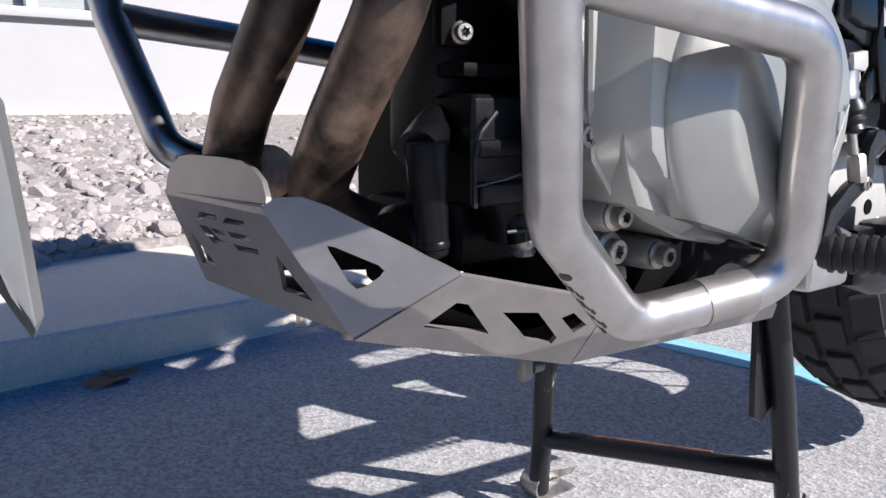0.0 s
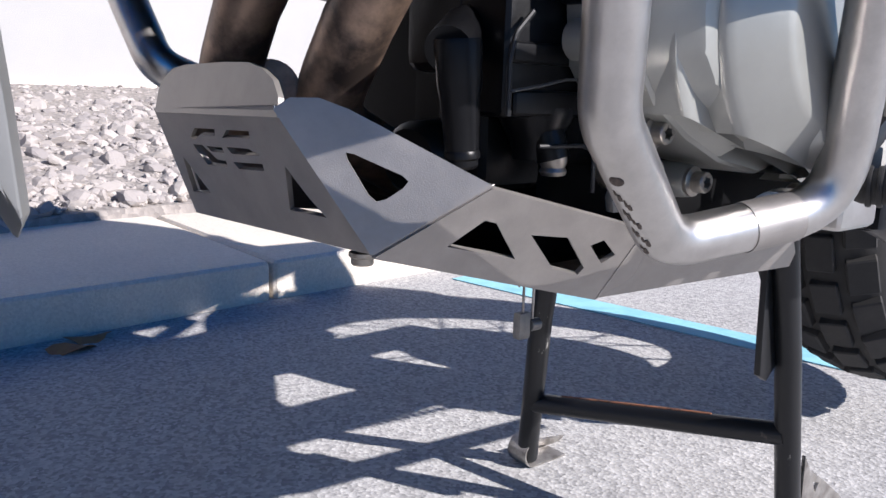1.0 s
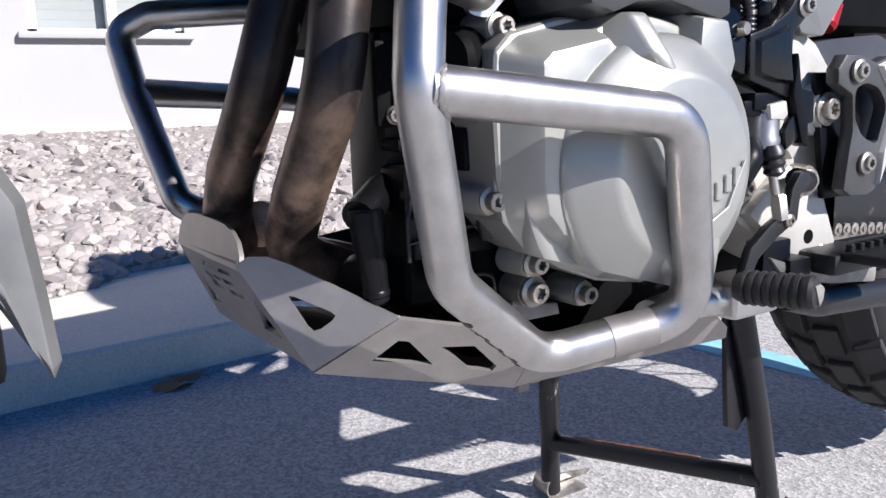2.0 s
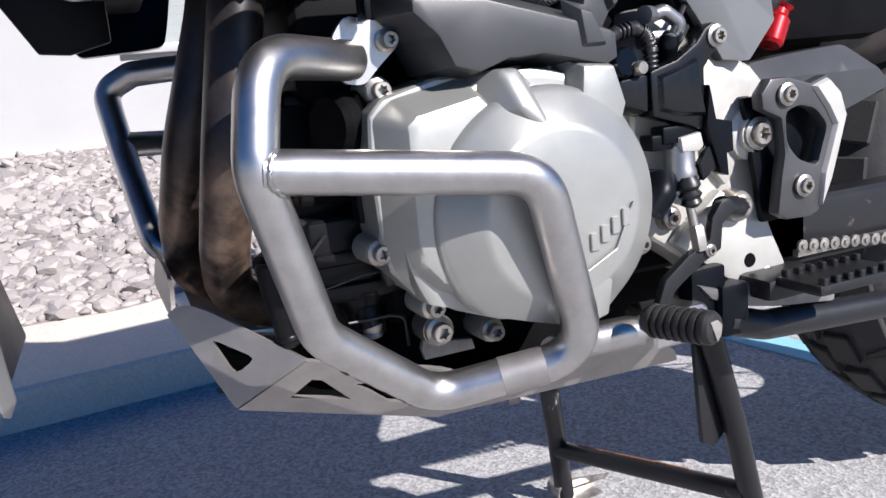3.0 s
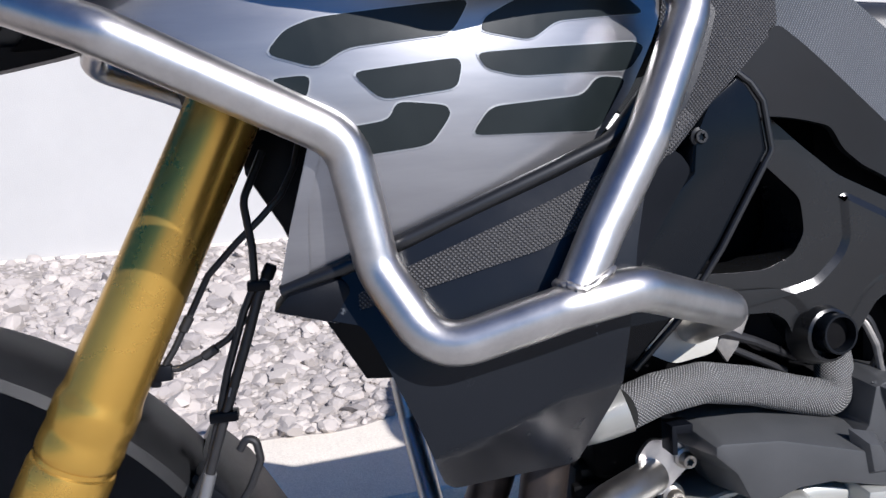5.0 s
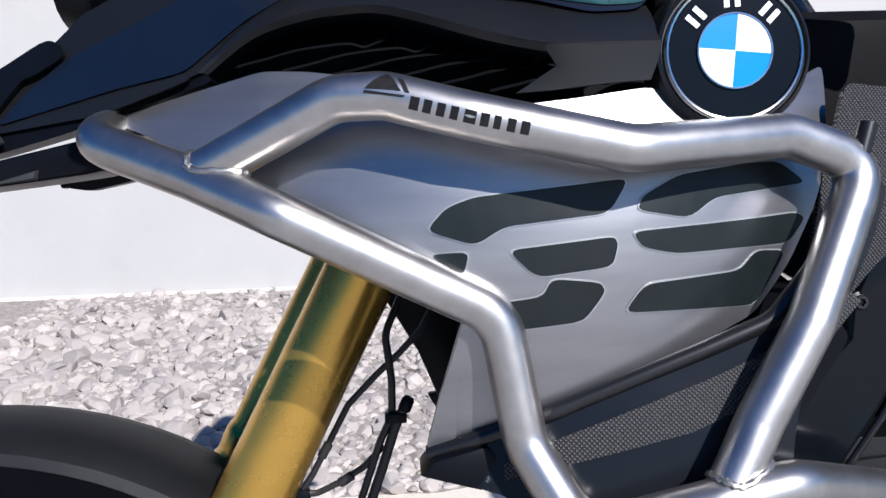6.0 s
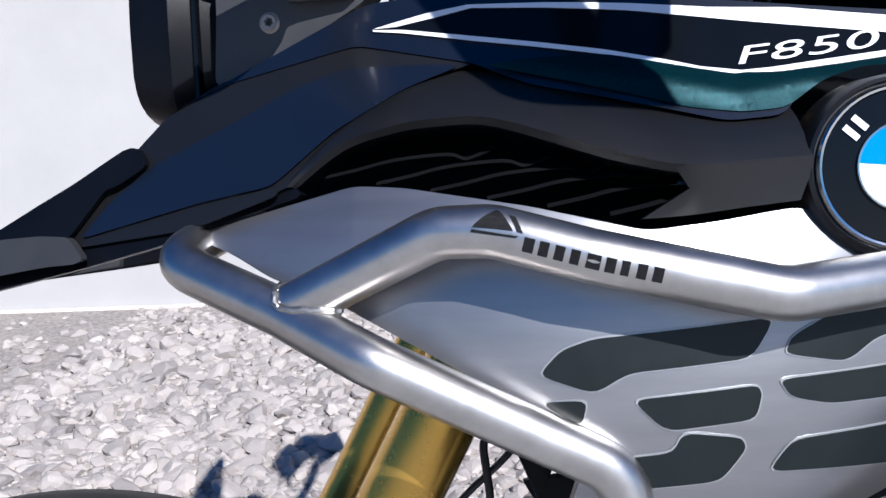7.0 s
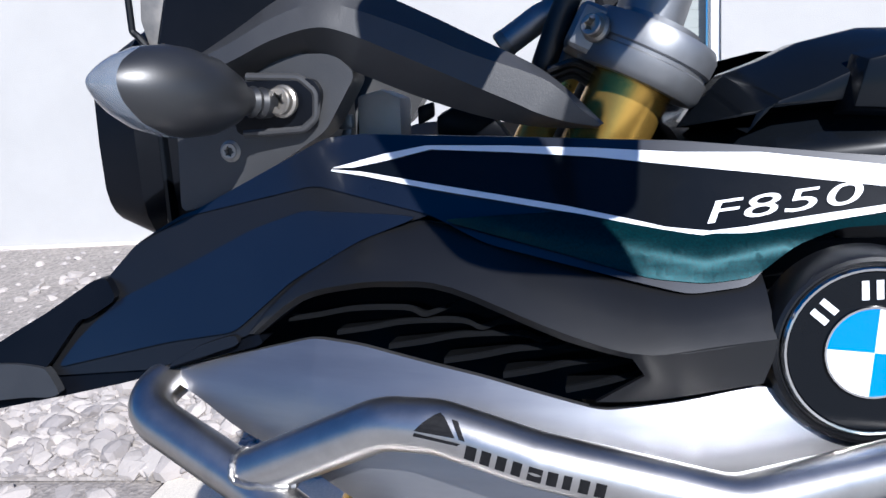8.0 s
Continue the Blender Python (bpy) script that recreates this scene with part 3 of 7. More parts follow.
def saddle_weld(p, branch, run, r, parent):
    """The uneven bead where a branch tube meets the side of a running tube."""
    p, u, w = Vector(p), Vector(branch).normalized(), Vector(run).normalized()
    a = (w - u * w.dot(u)).normalized()
    b = u.cross(a)
    pts = []
    for k in range(49):
        q = 2 * math.pi * k / 48
        e = (a * math.cos(q) + b * math.sin(q)) * r
        d, m = u - w * u.dot(w), e - w * e.dot(w)
        qa, qb, qc = d.length_squared, 2 * d.dot(m), m.length_squared - r * r
        t = (-qb + math.sqrt(max(qb * qb - 4 * qa * qc, 0))) / (2 * qa)
        pts.append(p + e * 1.02 + u * max(t, 0.45 * r))
    pts = [(pts[k - 2 if k > 1 else k + 46] + pts[k - 1 if k > 0 else 47] + pts[k] + pts[(k + 1) % 48] + pts[(k + 2) % 48]) / 5 for k in range(48)]
    pts.append(pts[0])
    bm = tube(pts, 0.0017, 0, 10, cap=False)
    bm.verts.index_update()
    for v in bm.verts:
        v.co += u * 0.0005 * math.sin(v.index * 0.37) + a * 0.0003 * math.sin(v.index * 0.21)
    part("weld", bm, WELD, parent, "dull uneven weld bead")


def lower_crash_bar():
    main = [(0.183, 0.297, 0.553), (0.119, 0.247, 0.557), (0.108, 0.235, 0.5), (0.135, 0.257, 0.402), (0.207, 0.277, 0.343), (0.301, 0.243, 0.36), (0.262, 0.219, 0.481), (0.111, 0.2345, 0.4995)]
    bar = part("lower_crash_bar", tube(main, R_BAR + 0.0005, 0.032, 24), STEEL, BIKE, "brushed stainless steel tube loop with worn lower bend")
    part("mount_tube", tube([(0.292, 0.272, 0.353), (0.325, 0.284, 0.352), (0.392, 0.29, 0.347)], R_BAR, 0.03, 20), STEEL, bar)
    saddle_weld((0.1085, 0.2355, 0.4995), (1, -0.09, -0.13), (0.12, 0.1, -0.98), R_BAR + 0.0005, bar)
    for c, o, r in (((0.147, 0.2603, 0.3773), (-0.64, -0.19, -0.73), 0.0031), ((0.1293, 0.254, 0.3984), (-0.79, -0.25, -0.545), 0.0011)):
        part("stain_spot", lathe([(0, 0.0012), (r * 0.8, 0.0009), (r, 0.0003), (r, -0.002)], c, o, 20), BROWN_STAIN, bar)
    for k in range(14):
        c = Vector((0.156, 0.263, 0.385)).lerp(Vector((0.2, 0.275, 0.349)), 0.12 + 0.062 * k)
        o = (Vector((-0.65, 0.05, -0.74)) + Vector((0.05 * (k % 3), -0.11 * (k % 4) + 0.06, 0.07 * (k % 2)))).normalized()
        d = Vector((0.7, 0.2, -0.6)).normalized()
        part("scuff", tube([c + o * 0.0115 - d * (0.0015 + 0.0008 * (k % 3)), c + o * 0.0118, c + o * 0.0115 + d * 0.002], 0.0009 + 0.0003 * (k % 2), 0, 6), BROWN_STAIN, bar)
    part("clamp_plate", skin([(0.172, 0.566), (0.182, 0.579), (0.21, 0.573), (0.214, 0.56), (0.2, 0.548), (0.19, 0.538), (0.176, 0.54)], flat(0.297), 0.004, 0.02), STEEL, bar, "flat steel bracket")
    bolt(bar, (0.206, 0.297, 0.563), 0.005)
    part("rear_clamp", box((0.375, 0.272, 0.335), (0.425, 0.31, 0.362), 0.006, 3), STEEL, bar)
    # darker metal paints in the shaded run past the bend
    part("sleeve", tube([(0.2475, 0.2624, 0.3503), (0.274, 0.2528, 0.3551)], R_BAR + 0.001, 0, 24), SKID, bar, "steel sleeve over the tube joint, coloured darker for shade")
    # the other side
    far = [(0.22, 0.585, 0.578), (0.075, 0.622, 0.57), (0.05, 0.63, 0.557), (0.056, 0.612, 0.507), (0.069, 0.548, 0.42), (0.12, 0.54, 0.40)]
    other = part("lower_crash_bar", tube(far, R_BAR, 0.02, 20), STEEL, BIKE)
    part("loop_tube", tube([(0.057, 0.613, 0.508), (0.2, 0.66, 0.5), (0.28, 0.655, 0.49), (0.3, 0.65, 0.37)], R_BAR, 0.03, 20), STEEL, other)


def upper_crash_bar():
    low = [(-0.198, 0.335, 0.9), (-0.214, 0.29, 0.9), (-0.228, 0.251, 0.8872), (-0.164, 0.2205, 0.8632), (-0.12, 0.1965, 0.844), (-0.013, 0.205, 0.79), (-0.002, 0.203, 0.725), (0.022, 0.184, 0.683), (0.086, 0.172, 0.702), (0.124, 0.177, 0.707), (0.207, 0.232, 0.678), (0.212, 0.29, 0.655)]
    bm = tube(low, R_BAR, 0.028, 24)
    other = mirrored(bm)
    bar = part("upper_crash_bar", bm, STEEL, BIKE, "brushed stainless steel upper tube loop with scratches")
    top = [(-0.164, 0.221, 0.8635), (-0.09, 0.199, 0.8985), (-0.066, 0.194, 0.8985), (-0.026, 0.187, 0.887), (0.05, 0.183, 0.869), (0.138, 0.212, 0.875), (0.184, 0.22, 0.86), (0.138, 0.189, 0.782), (0.108, 0.182, 0.735), (0.09, 0.175, 0.704)]
    bm = tube(top, R_BAR, 0.03, 24)
    far_top = mirrored(bm)
    part("upper_tube", bm, STEEL, bar)
    saddle_weld((-0.164, 0.2208, 0.8633), (0.074, -0.022, 0.035), (0.064, -0.033, -0.024), R_BAR, bar)
    saddle_weld((0.0895, 0.174, 0.7035), (0.018, 0.007, 0.031), (0.064, -0.006, 0.012), R_BAR, bar)
    far = part("upper_crash_bar", other, STEEL, BIKE)
    part("upper_tube", far_top, STEEL, far)
    part("lug", skin([(0.185, 0.668), (0.215, 0.668), (0.235, 0.655), (0.23, 0.635), (0.2, 0.63), (0.18, 0.64)], flat(0.2935), 0.006, 0.03), CAST_WARM, bar, "pale welded lug")
    # maker's mark: a small peak and a row of nine plain bars along the tube
    line = rounded(top, 0.03)

    def along(x):
        for p, q in zip(line, line[1:]):
            if p.x <= x <= q.x:
                return p.lerp(q, (x - p.x) / (q.x - p.x)), (q - p).normalized()

    def patch(corners, name):
        bm = bmesh.new()
        vs = []
        for s, q in corners:
            c, ax = along(-0.0735 + s)
            outw = Vector((0.05, -1, 0.1))
            outw = (outw - ax * outw.dot(ax)).normalized()
            up = Vector((0, 0, 1)) - ax * ax.z
            up = (up - outw * up.dot(outw)).normalized()
            vs.append(bm.verts.new(c + (outw * math.cos(q) + up * math.sin(q)) * (R_BAR + 0.0004)))
        bm.faces.new(vs)
        part(name, thicken(bm, Vector((0, 0.0009, 0))), INK, bar)
    for k in range(5):
        q0, q1 = 0.1 + 0.14 * k, 0.1 + 0.14 * (k + 1)
        patch([(0.001 + 0.0016 * k, q0), (0.001 + 0.0016 * (k + 1), q1), (0.0165 - 0.0015 * (k + 1), q1), (0.0165 - 0.0015 * k, q0)], "mark_peak")
        if k < 4:
            patch([(0.0182 - 0.0012 * k, q0), (0.0182 - 0.0012 * (k + 1), q1), (0.0205 - 0.0012 * (k + 1), q1), (0.0205 - 0.0012 * k, q0)], "mark_ridge")
    patch([(0.0005, -0.08), (0.001, 0.03), (0.019, -0.04), (0.018, -0.13)], "mark_base")
    for k in range(9):
        s = 0.0215 + k * 0.0061
        wdt = (0.0042, 0.0038, 0.0038, 0.0036, 0.0042, 0.004, 0.0032, 0.0038, 0.004)[k]
        patch([(s, -0.52), (s, 0.0), (s + wdt, 0.0), (s + wdt, -0.52)], "mark_bar")


lower_crash_bar()
upper_crash_bar()

# side fairing surfaces, shared by the panels that lie on them
UPPER = thin_plate([(-0.125, 1.001, 0.278), (-0.174, 0.919, 0.26), (-0.287, 0.887, 0.28), (-0.258, 0.947, 0.294), (0.054, 0.972, 0.25), (0.025, 0.923, 0.215), (0.11, 0.919, 0.222), (0.2, 0.98, 0.25)])


COWL = thin_plate([(-0.053, 0.706, 0.228), (0.087, 0.757, 0.205), (0.002, 0.66, 0.2), (0.123, 0.678, 0.19), (0.13, 0.655, 0.2), (0.072, 0.64, 0.196), (0.02, 0.625, 0.2)])


def cowl_surface(x, z):
    crease = np.interp(x, [0.0, 0.023, 0.037, 0.068, 0.092, 0.127], [0.62, 0.624, 0.628, 0.64, 0.65, 0.654])
    return COWL(x, z) + np.maximum(crease - z, 0) * np.interp(x, [0.02, 0.11], [1.05, 0.6])


def wing_surface():
    """A shallow bowed sheet through the wing's measured depths, its upper edge bent back."""
    c = np.array([(-0.225, 0.9, 0.271), (-0.132, 0.915, 0.244), (0.069, 0.89, 0.217), (0.053, 0.855, 0.205), (-0.008, 0.823, 0.203), (0.052, 0.787, 0.213), (0.088, 0.835, 0.216), (0.166, 0.838, 0.24), (0.01, 0.737, 0.214), (-0.051, 0.715, 0.232), (-0.048, 0.834, 0.211), (0.005, 0.88, 0.214)])
    x, z = c[:, 0], c[:, 1] - 0.83
    w = np.linalg.lstsq(np.c_[np.ones(len(x)), x, z, x * x, x * z, z * z, x ** 3], c[:, 2], rcond=None)[0]

    def f(x, z):
        x, q = np.asarray(x, float), np.asarray(z, float) - 0.83
        y = w[0] + w[1] * x + w[2] * q + w[3] * x * x + w[4] * x * q + w[5] * q * q + w[6] * x ** 3
        fold = np.interp(x, [-0.224, -0.133, -0.049, 0.003, 0.07, 0.16], [0.892, 0.899, 0.886, 0.874, 0.88, 0.884])
        d = np.asarray(z, float) - fold
        return y + np.interp(x, [-0.15, 0.0], [0.3, 0.1]) * 0.5 * (d + np.sqrt(d * d + 1.6e-5))
    return f


SHROUD = wing_surface()


def both(name, bm, material, label=""):
    far = mirrored(bm)
    ob = part(name, bm, material, BIKE, label)
    part(name, far, material, BIKE, label)
    return ob


def film(name, outline, f, material, parent, off=-0.0009, label="", step=0.01, rnd=True):
    return part(name, skin(outline, f, 0.0006, step, off=off, edge=0.0, round_it=rnd), material, parent, label)


def side_fairing():
    # bare aluminium radiator wing
    wing = both("radiator_wing", skin([(-0.224, 0.899), (-0.175, 0.911), (-0.133, 0.921), (-0.108, 0.919), (-0.049, 0.908), (0.003, 0.895), (0.035, 0.898), (0.07, 0.903), (0.12, 0.89), (0.161, 0.907), (0.19, 0.92), (0.178, 0.86), (0.169, 0.84), (0.148, 0.807), (0.126, 0.782), (0.093, 0.768), (0.014, 0.737), (-0.026, 0.722), (-0.052, 0.714), (-0.044, 0.746), (-0.034, 0.779), (-0.027, 0.8025), (-0.053, 0.8175), (-0.081, 0.8335), (-0.113, 0.8505), (-0.142, 0.8655), (-0.176, 0.877), (-0.198, 0.889)], SHROUD, 0.004, 0.008), ALU, "bare brushed aluminium side wing")
    for o in ([(-0.048, 0.833), (-0.038, 0.844), (-0.024, 0.849), (0.055, 0.856), (0.044, 0.839), (-0.009, 0.834), (-0.024, 0.825)], [(-0.048, 0.821), (-0.027, 0.822), (-0.03, 0.81)], [(-0.008, 0.822), (0.046, 0.827), (0.048, 0.823), (0.045, 0.812), (0.006, 0.808)], [(-0.017, 0.795), (0.009, 0.798), (0.014, 0.807), (0.039, 0.804), (0.041, 0.799), (0.031, 0.786), (0.025, 0.784), (-0.009, 0.781)]):
        film("decal_edge", inset_loop(o, -0.0007), SHROUD, DECAL_EDGE, wing, -0.0006, "pale clear edge of a film patch")
        film("decal", o, SHROUD, DECAL, wing, -0.0012, "dark film patch")
    for o in ([(0.059, 0.84), (0.062, 0.847), (0.082, 0.857), (0.121, 0.862), (0.143, 0.863), (0.162, 0.851), (0.102, 0.845), (0.087, 0.835)], [(0.056, 0.829), (0.126, 0.833), (0.153, 0.835), (0.16, 0.832), (0.148, 0.819), (0.079, 0.817), (0.061, 0.821)], [(0.051, 0.788), (0.062, 0.802), (0.116, 0.806), (0.126, 0.816), (0.146, 0.815), (0.126, 0.787)]):
        film("decal_edge", inset_loop(o, -0.0007), SHROUD, DECAL_EDGE, wing, -0.0006, "pale clear edge of a film patch")
        film("decal", o, SHROUD, DECAL, wing, -0.0012, "dark film patch")
    part("folded_lip", skin([(-0.052, 0.714), (-0.044, 0.746), (-0.03, 0.79), (-0.024, 0.79), (-0.034, 0.755), (-0.036, 0.718)], lambda x, z: SHROUD(x, z) - 0.002, 0.004, 0.01), ALU, wing)
    # beak
    both("beak_tip", skin([(-0.39, 0.882), (-0.34, 0.906), (-0.316, 0.919), (-0.296, 0.929), (-0.266, 0.9462), (-0.26, 0.9478), (-0.2555, 0.9465), (-0.249, 0.937), (-0.267, 0.927), (-0.274, 0.9255), (-0.284, 0.913), (-0.295, 0.899), (-0.34, 0.893), (-0.39, 0.87)], UPPER, 0.009, 0.006, off=-0.007), BLACK_PLASTIC, "black grained plastic tip")
    both("beak_panel", skin([(-0.302, 0.905), (-0.285, 0.925), (-0.27, 0.938), (-0.262, 0.944), (-0.241, 0.965), (-0.21, 0.981), (-0.132, 0.996), (-0.09, 0.988), (-0.068, 0.98), (-0.104, 0.97), (-0.131, 0.953), (-0.167, 0.922), (-0.224, 0.902), (-0.294, 0.894)], UPPER, 0.005, 0.008, off=-0.001), SATIN_BLACK, "satin black side panel of the beak")
    both("beak_inset", skin([(-0.29, 0.899), (-0.276, 0.915), (-0.25, 0.936), (-0.208, 0.954), (-0.167, 0.973), (-0.138, 0.982), (-0.09, 0.9795), (-0.078, 0.978), (-0.107, 0.968), (-0.143, 0.949), (-0.176, 0.923), (-0.217, 0.916)], UPPER, 0.004, 0.008, off=-0.0028), NAVY, "night-blue inset panel on the beak")
    both("beak_lip", skin([(-0.39, 0.892), (-0.34, 0.9), (-0.313, 0.9015), (-0.295, 0.9005), (-0.291, 0.898), (-0.282, 0.8885), (-0.288, 0.886), (-0.305, 0.885), (-0.34, 0.88), (-0.39, 0.872)], UPPER, 0.006, 0.006, off=-0.0095), GRAIN_PLASTIC, "grey grained lip of the beak tip")
    both("beak_underside", skin([(-0.31, 0.9), (-0.224, 0.906), (-0.166, 0.924), (-0.16, 0.917), (-0.19, 0.909), (-0.215, 0.902), (-0.243, 0.8935), (-0.286, 0.8835), (-0.36, 0.868), (-0.38, 0.872)], UPPER, 0.018, 0.01, off=0.002), BLACK_PLASTIC)
    keel = part("beak_keel", slab([(-0.42, 0.875), (-0.397, 0.88), (-0.354, 0.89), (-0.298, 0.902), (-0.279, 0.905), (-0.274, 0.88), (-0.296, 0.876), (-0.33, 0.872), (-0.398, 0.865), (-0.42, 0.862)], 0.42, 0.48, 0.004, seg=3), BLACK_PLASTIC, BIKE, "black keel under the middle of the beak")
    part("keel_fold", raised([(-0.37, 0.869), (-0.34, 0.879), (-0.328, 0.882), (-0.33, 0.8725)], 0.423, 0.416, 0.002, 0.001), GRAIN_PLASTIC, keel)
    both("trim_wedge", skin([(-0.217, 0.9035), (-0.205, 0.911), (-0.196, 0.916), (-0.175, 0.9225), (-0.172, 0.918), (-0.193, 0.911)], UPPER, 0.004, 0.005, off=-0.0045), SATIN_BLACK, "satin black trim wedge")
    top = both("tank_panel", skin([(-0.241, 0.965), (-0.127, 1.017), (-0.108, 1.018), (-0.034, 1.013), (0.045, 1.007), (0.13, 0.996), (0.25, 0.985), (0.25, 0.955), (0.15, 0.973), (0.118, 0.972), (0.099, 0.968), (0.083, 0.96), (0.069, 0.945), (0.042, 0.943), (-0.011, 0.957), (-0.046, 0.966), (-0.072, 0.979), (-0.132, 0.994), (-0.21, 0.979)], UPPER, 0.005, 0.008, off=-0.002), NAVY, "night-blue tank side panel, its bulge highlight coloured teal")
    # teal film paints in the pearl highlight along the bulge
    film("panel_bulge", [(-0.067, 0.977), (-0.01, 0.961), (0.026, 0.95), (0.05, 0.947), (0.071, 0.9485), (0.089, 0.961), (0.109, 0.967), (0.16, 0.968), (0.25, 0.958), (0.25, 0.966), (0.2, 0.97), (0.129, 0.972), (0.07, 0.966), (0.048, 0.967), (0.035, 0.969), (-0.009, 0.979), (-0.045, 0.9785)], lambda x, z: UPPER(x, z) - 0.004 * np.exp(-((z - np.interp(x, [-0.06, 0.0, 0.05, 0.09, 0.2], [0.981, 0.968, 0.957, 0.962, 0.965])) / 0.007) ** 2), TEAL_GLEAM, top, -0.0026, "teal film for the highlight on the bulge", step=0.004)
    film("stripe_field", [(-0.123, 1.002), (-0.092, 1.005), (-0.072, 1.009), (-0.034, 1.006), (0.005, 1.002), (0.051, 0.995), (0.092, 0.989), (0.131, 0.983), (0.2, 0.976), (0.2, 0.97), (0.13, 0.974), (0.094, 0.97), (0.069, 0.967), (0.054, 0.966), (0.035, 0.969), (0.016, 0.974), (-0.009, 0.98), (-0.04, 0.986), (-0.072, 0.992), (-0.107, 0.999), (-0.123, 1.001)], UPPER, BLACK_GLOSS, top, -0.0028, "gloss black graphic field", rnd=False)
    film("pinstripe", [(-0.123, 1.0014), (-0.107, 0.9999), (-0.072, 0.9933), (-0.04, 0.9873), (-0.009, 0.9813), (0.016, 0.9753), (0.035, 0.9703), (0.054, 0.9677), (0.069, 0.9687), (0.094, 0.9716), (0.13, 0.9754), (0.2, 0.9747), (0.2, 0.9723), (0.13, 0.9726), (0.094, 0.9684), (0.069, 0.9653), (0.054, 0.9643), (0.035, 0.9677), (0.016, 0.9727), (-0.009, 0.9787), (-0.04, 0.9847), (-0.072, 0.9907), (-0.107, 0.9981), (-0.123, 1.0006)], UPPER, WHITE_FILM, top, -0.0034, "white pinstripe", rnd=False)
    film("pinstripe", [(-0.123, 1.002), (-0.095, 1.008), (-0.074, 1.011), (-0.034, 1.009), (0.005, 1.006), (0.044, 1.002), (0.081, 1.0), (0.133, 0.992), (0.2, 0.9815), (0.2, 0.9745), (0.131, 0.983), (0.092, 0.989), (0.051, 0.995), (0.005, 1.002), (-0.034, 1.006), (-0.072, 1.009), (-0.092, 1.005), (-0.111, 1.002)], UPPER, WHITE_FILM, top, -0.0034, "white pinstripe", rnd=False)
        # model number
    cu = bpy.data.curves.new("model_number", "FONT")
    cu.body, cu.size, cu.shear, cu.extrude, cu.space_character, cu.offset = "F850", 0.0165, 0.25, 0.0002, 1.05, 0.0
    ob = new("tmp_text", cu)
    dg = bpy.context.evaluated_depsgraph_get()
    me = bpy.data.meshes.new_from_object(ob.evaluated_get(dg))
    bpy.data.objects.remove(ob)
    bm = bmesh.new()
    bm.from_mesh(me)
    ca, sa = math.cos(0.09), math.sin(0.09)
    for v in bm.verts:
        tx, tz = v.co.x * 2.06, v.co.y * 0.78
        x, z = 0.0505 + tx * ca - tz * sa, 0.9705 + tx * sa + tz * ca
        v.co = (x, float(UPPER(x, z)) - 0.0036 - v.co.z * 0.5, z)
    part("model_number", bm, WHITE_FILM, top, "white slanted lettering")
    # satin arch over the air outlet
    outer = [(-0.177, 0.921, 0.002), (-0.143, 0.951, 0.002), (-0.107, 0.971, 0.002), (-0.088, 0.976, 0.002), (-0.059, 0.973, 0.002), (-0.01, 0.957, 0.002), (0.037, 0.945, 0.002), (0.075, 0.949, 0.004)]
    upper = [(-0.172, 0.9215, 0.0), (-0.142, 0.9475, -0.002), (-0.109, 0.9655, -0.003), (-0.088, 0.969, -0.003), (-0.06, 0.967, -0.003), (-0.01, 0.951, -0.003), (0.036, 0.9395, -0.003), (0.075, 0.943, -0.001)]
    crown = [(-0.169, 0.9218, -0.001), (-0.141, 0.945, -0.004), (-0.11, 0.958, -0.007), (-0.0885, 0.961, -0.0075), (-0.061, 0.959, -0.0075), (-0.011, 0.942, -0.0075), (0.03, 0.932, -0.007), (0.075, 0.9345, -0.004)]
    ridge = [(-0.166, 0.922, 0.0), (-0.14, 0.9415, -0.004), (-0.112, 0.949, -0.008), (-0.089, 0.951, -0.009), (-0.062, 0.949, -0.009), (-0.012, 0.931, -0.009), (0.023, 0.923, -0.009), (0.075, 0.9255, -0.006)]
    under = [(-0.164, 0.9208, 0.003), (-0.138, 0.9388, 0.0), (-0.111, 0.9458, -0.003), (-0.089, 0.9475, -0.004), (-0.0625, 0.9455, -0.004), (-0.0135, 0.9275, -0.004), (0.018, 0.9195, -0.003)]
    inner = [(-0.162, 0.9205, 0.034), (-0.137, 0.938, 0.034), (-0.111, 0.9445, 0.034), (-0.089, 0.9465, 0.034), (-0.062, 0.9445, 0.034), (-0.014, 0.9255, 0.034), (0.012, 0.919, 0.034)]
    arch = both("outlet_frame", ribbon([outer, upper, crown, ridge], UPPER), SATIN_BLACK, "satin black plastic air outlet surround")
    part("outlet_lip", ribbon([ridge[:7], under], UPPER, 0.002), SATIN_BLACK, arch)
    part("outlet_reveal", ribbon([under, inner], UPPER, 0.002), BLACK_PLASTIC, arch)
    part("frame_backing", ribbon([[(x, z + 0.008, 0.013) for x, z, d in outer], [(x, z - 0.002, 0.013) for x, z, d in upper]], UPPER, 0.004), BLACK_PLASTIC, arch)
    part("outlet_foot", ribbon([[(0.012, 0.9255, -0.008), (0.023, 0.923, -0.009), (0.05, 0.9245, -0.008), (0.076, 0.9255, -0.006)], [(0.02, 0.913, 0.0), (0.027, 0.913, -0.001), (0.05, 0.914, 0.0), (0.074, 0.916, 0.001)], [(0.0, 0.9005, 0.008), (0.021, 0.9015, 0.007), (0.045, 0.904, 0.006), (0.07, 0.906, 0.007)]], UPPER), SATIN_BLACK, arch)
    shape = ((0.0, 0.0), (0.2, 0.003), (0.42, 0.0068), (0.72, 0.0082), (0.82, 0.0056), (0.88, 0.0066), (1.0, 0.0105))
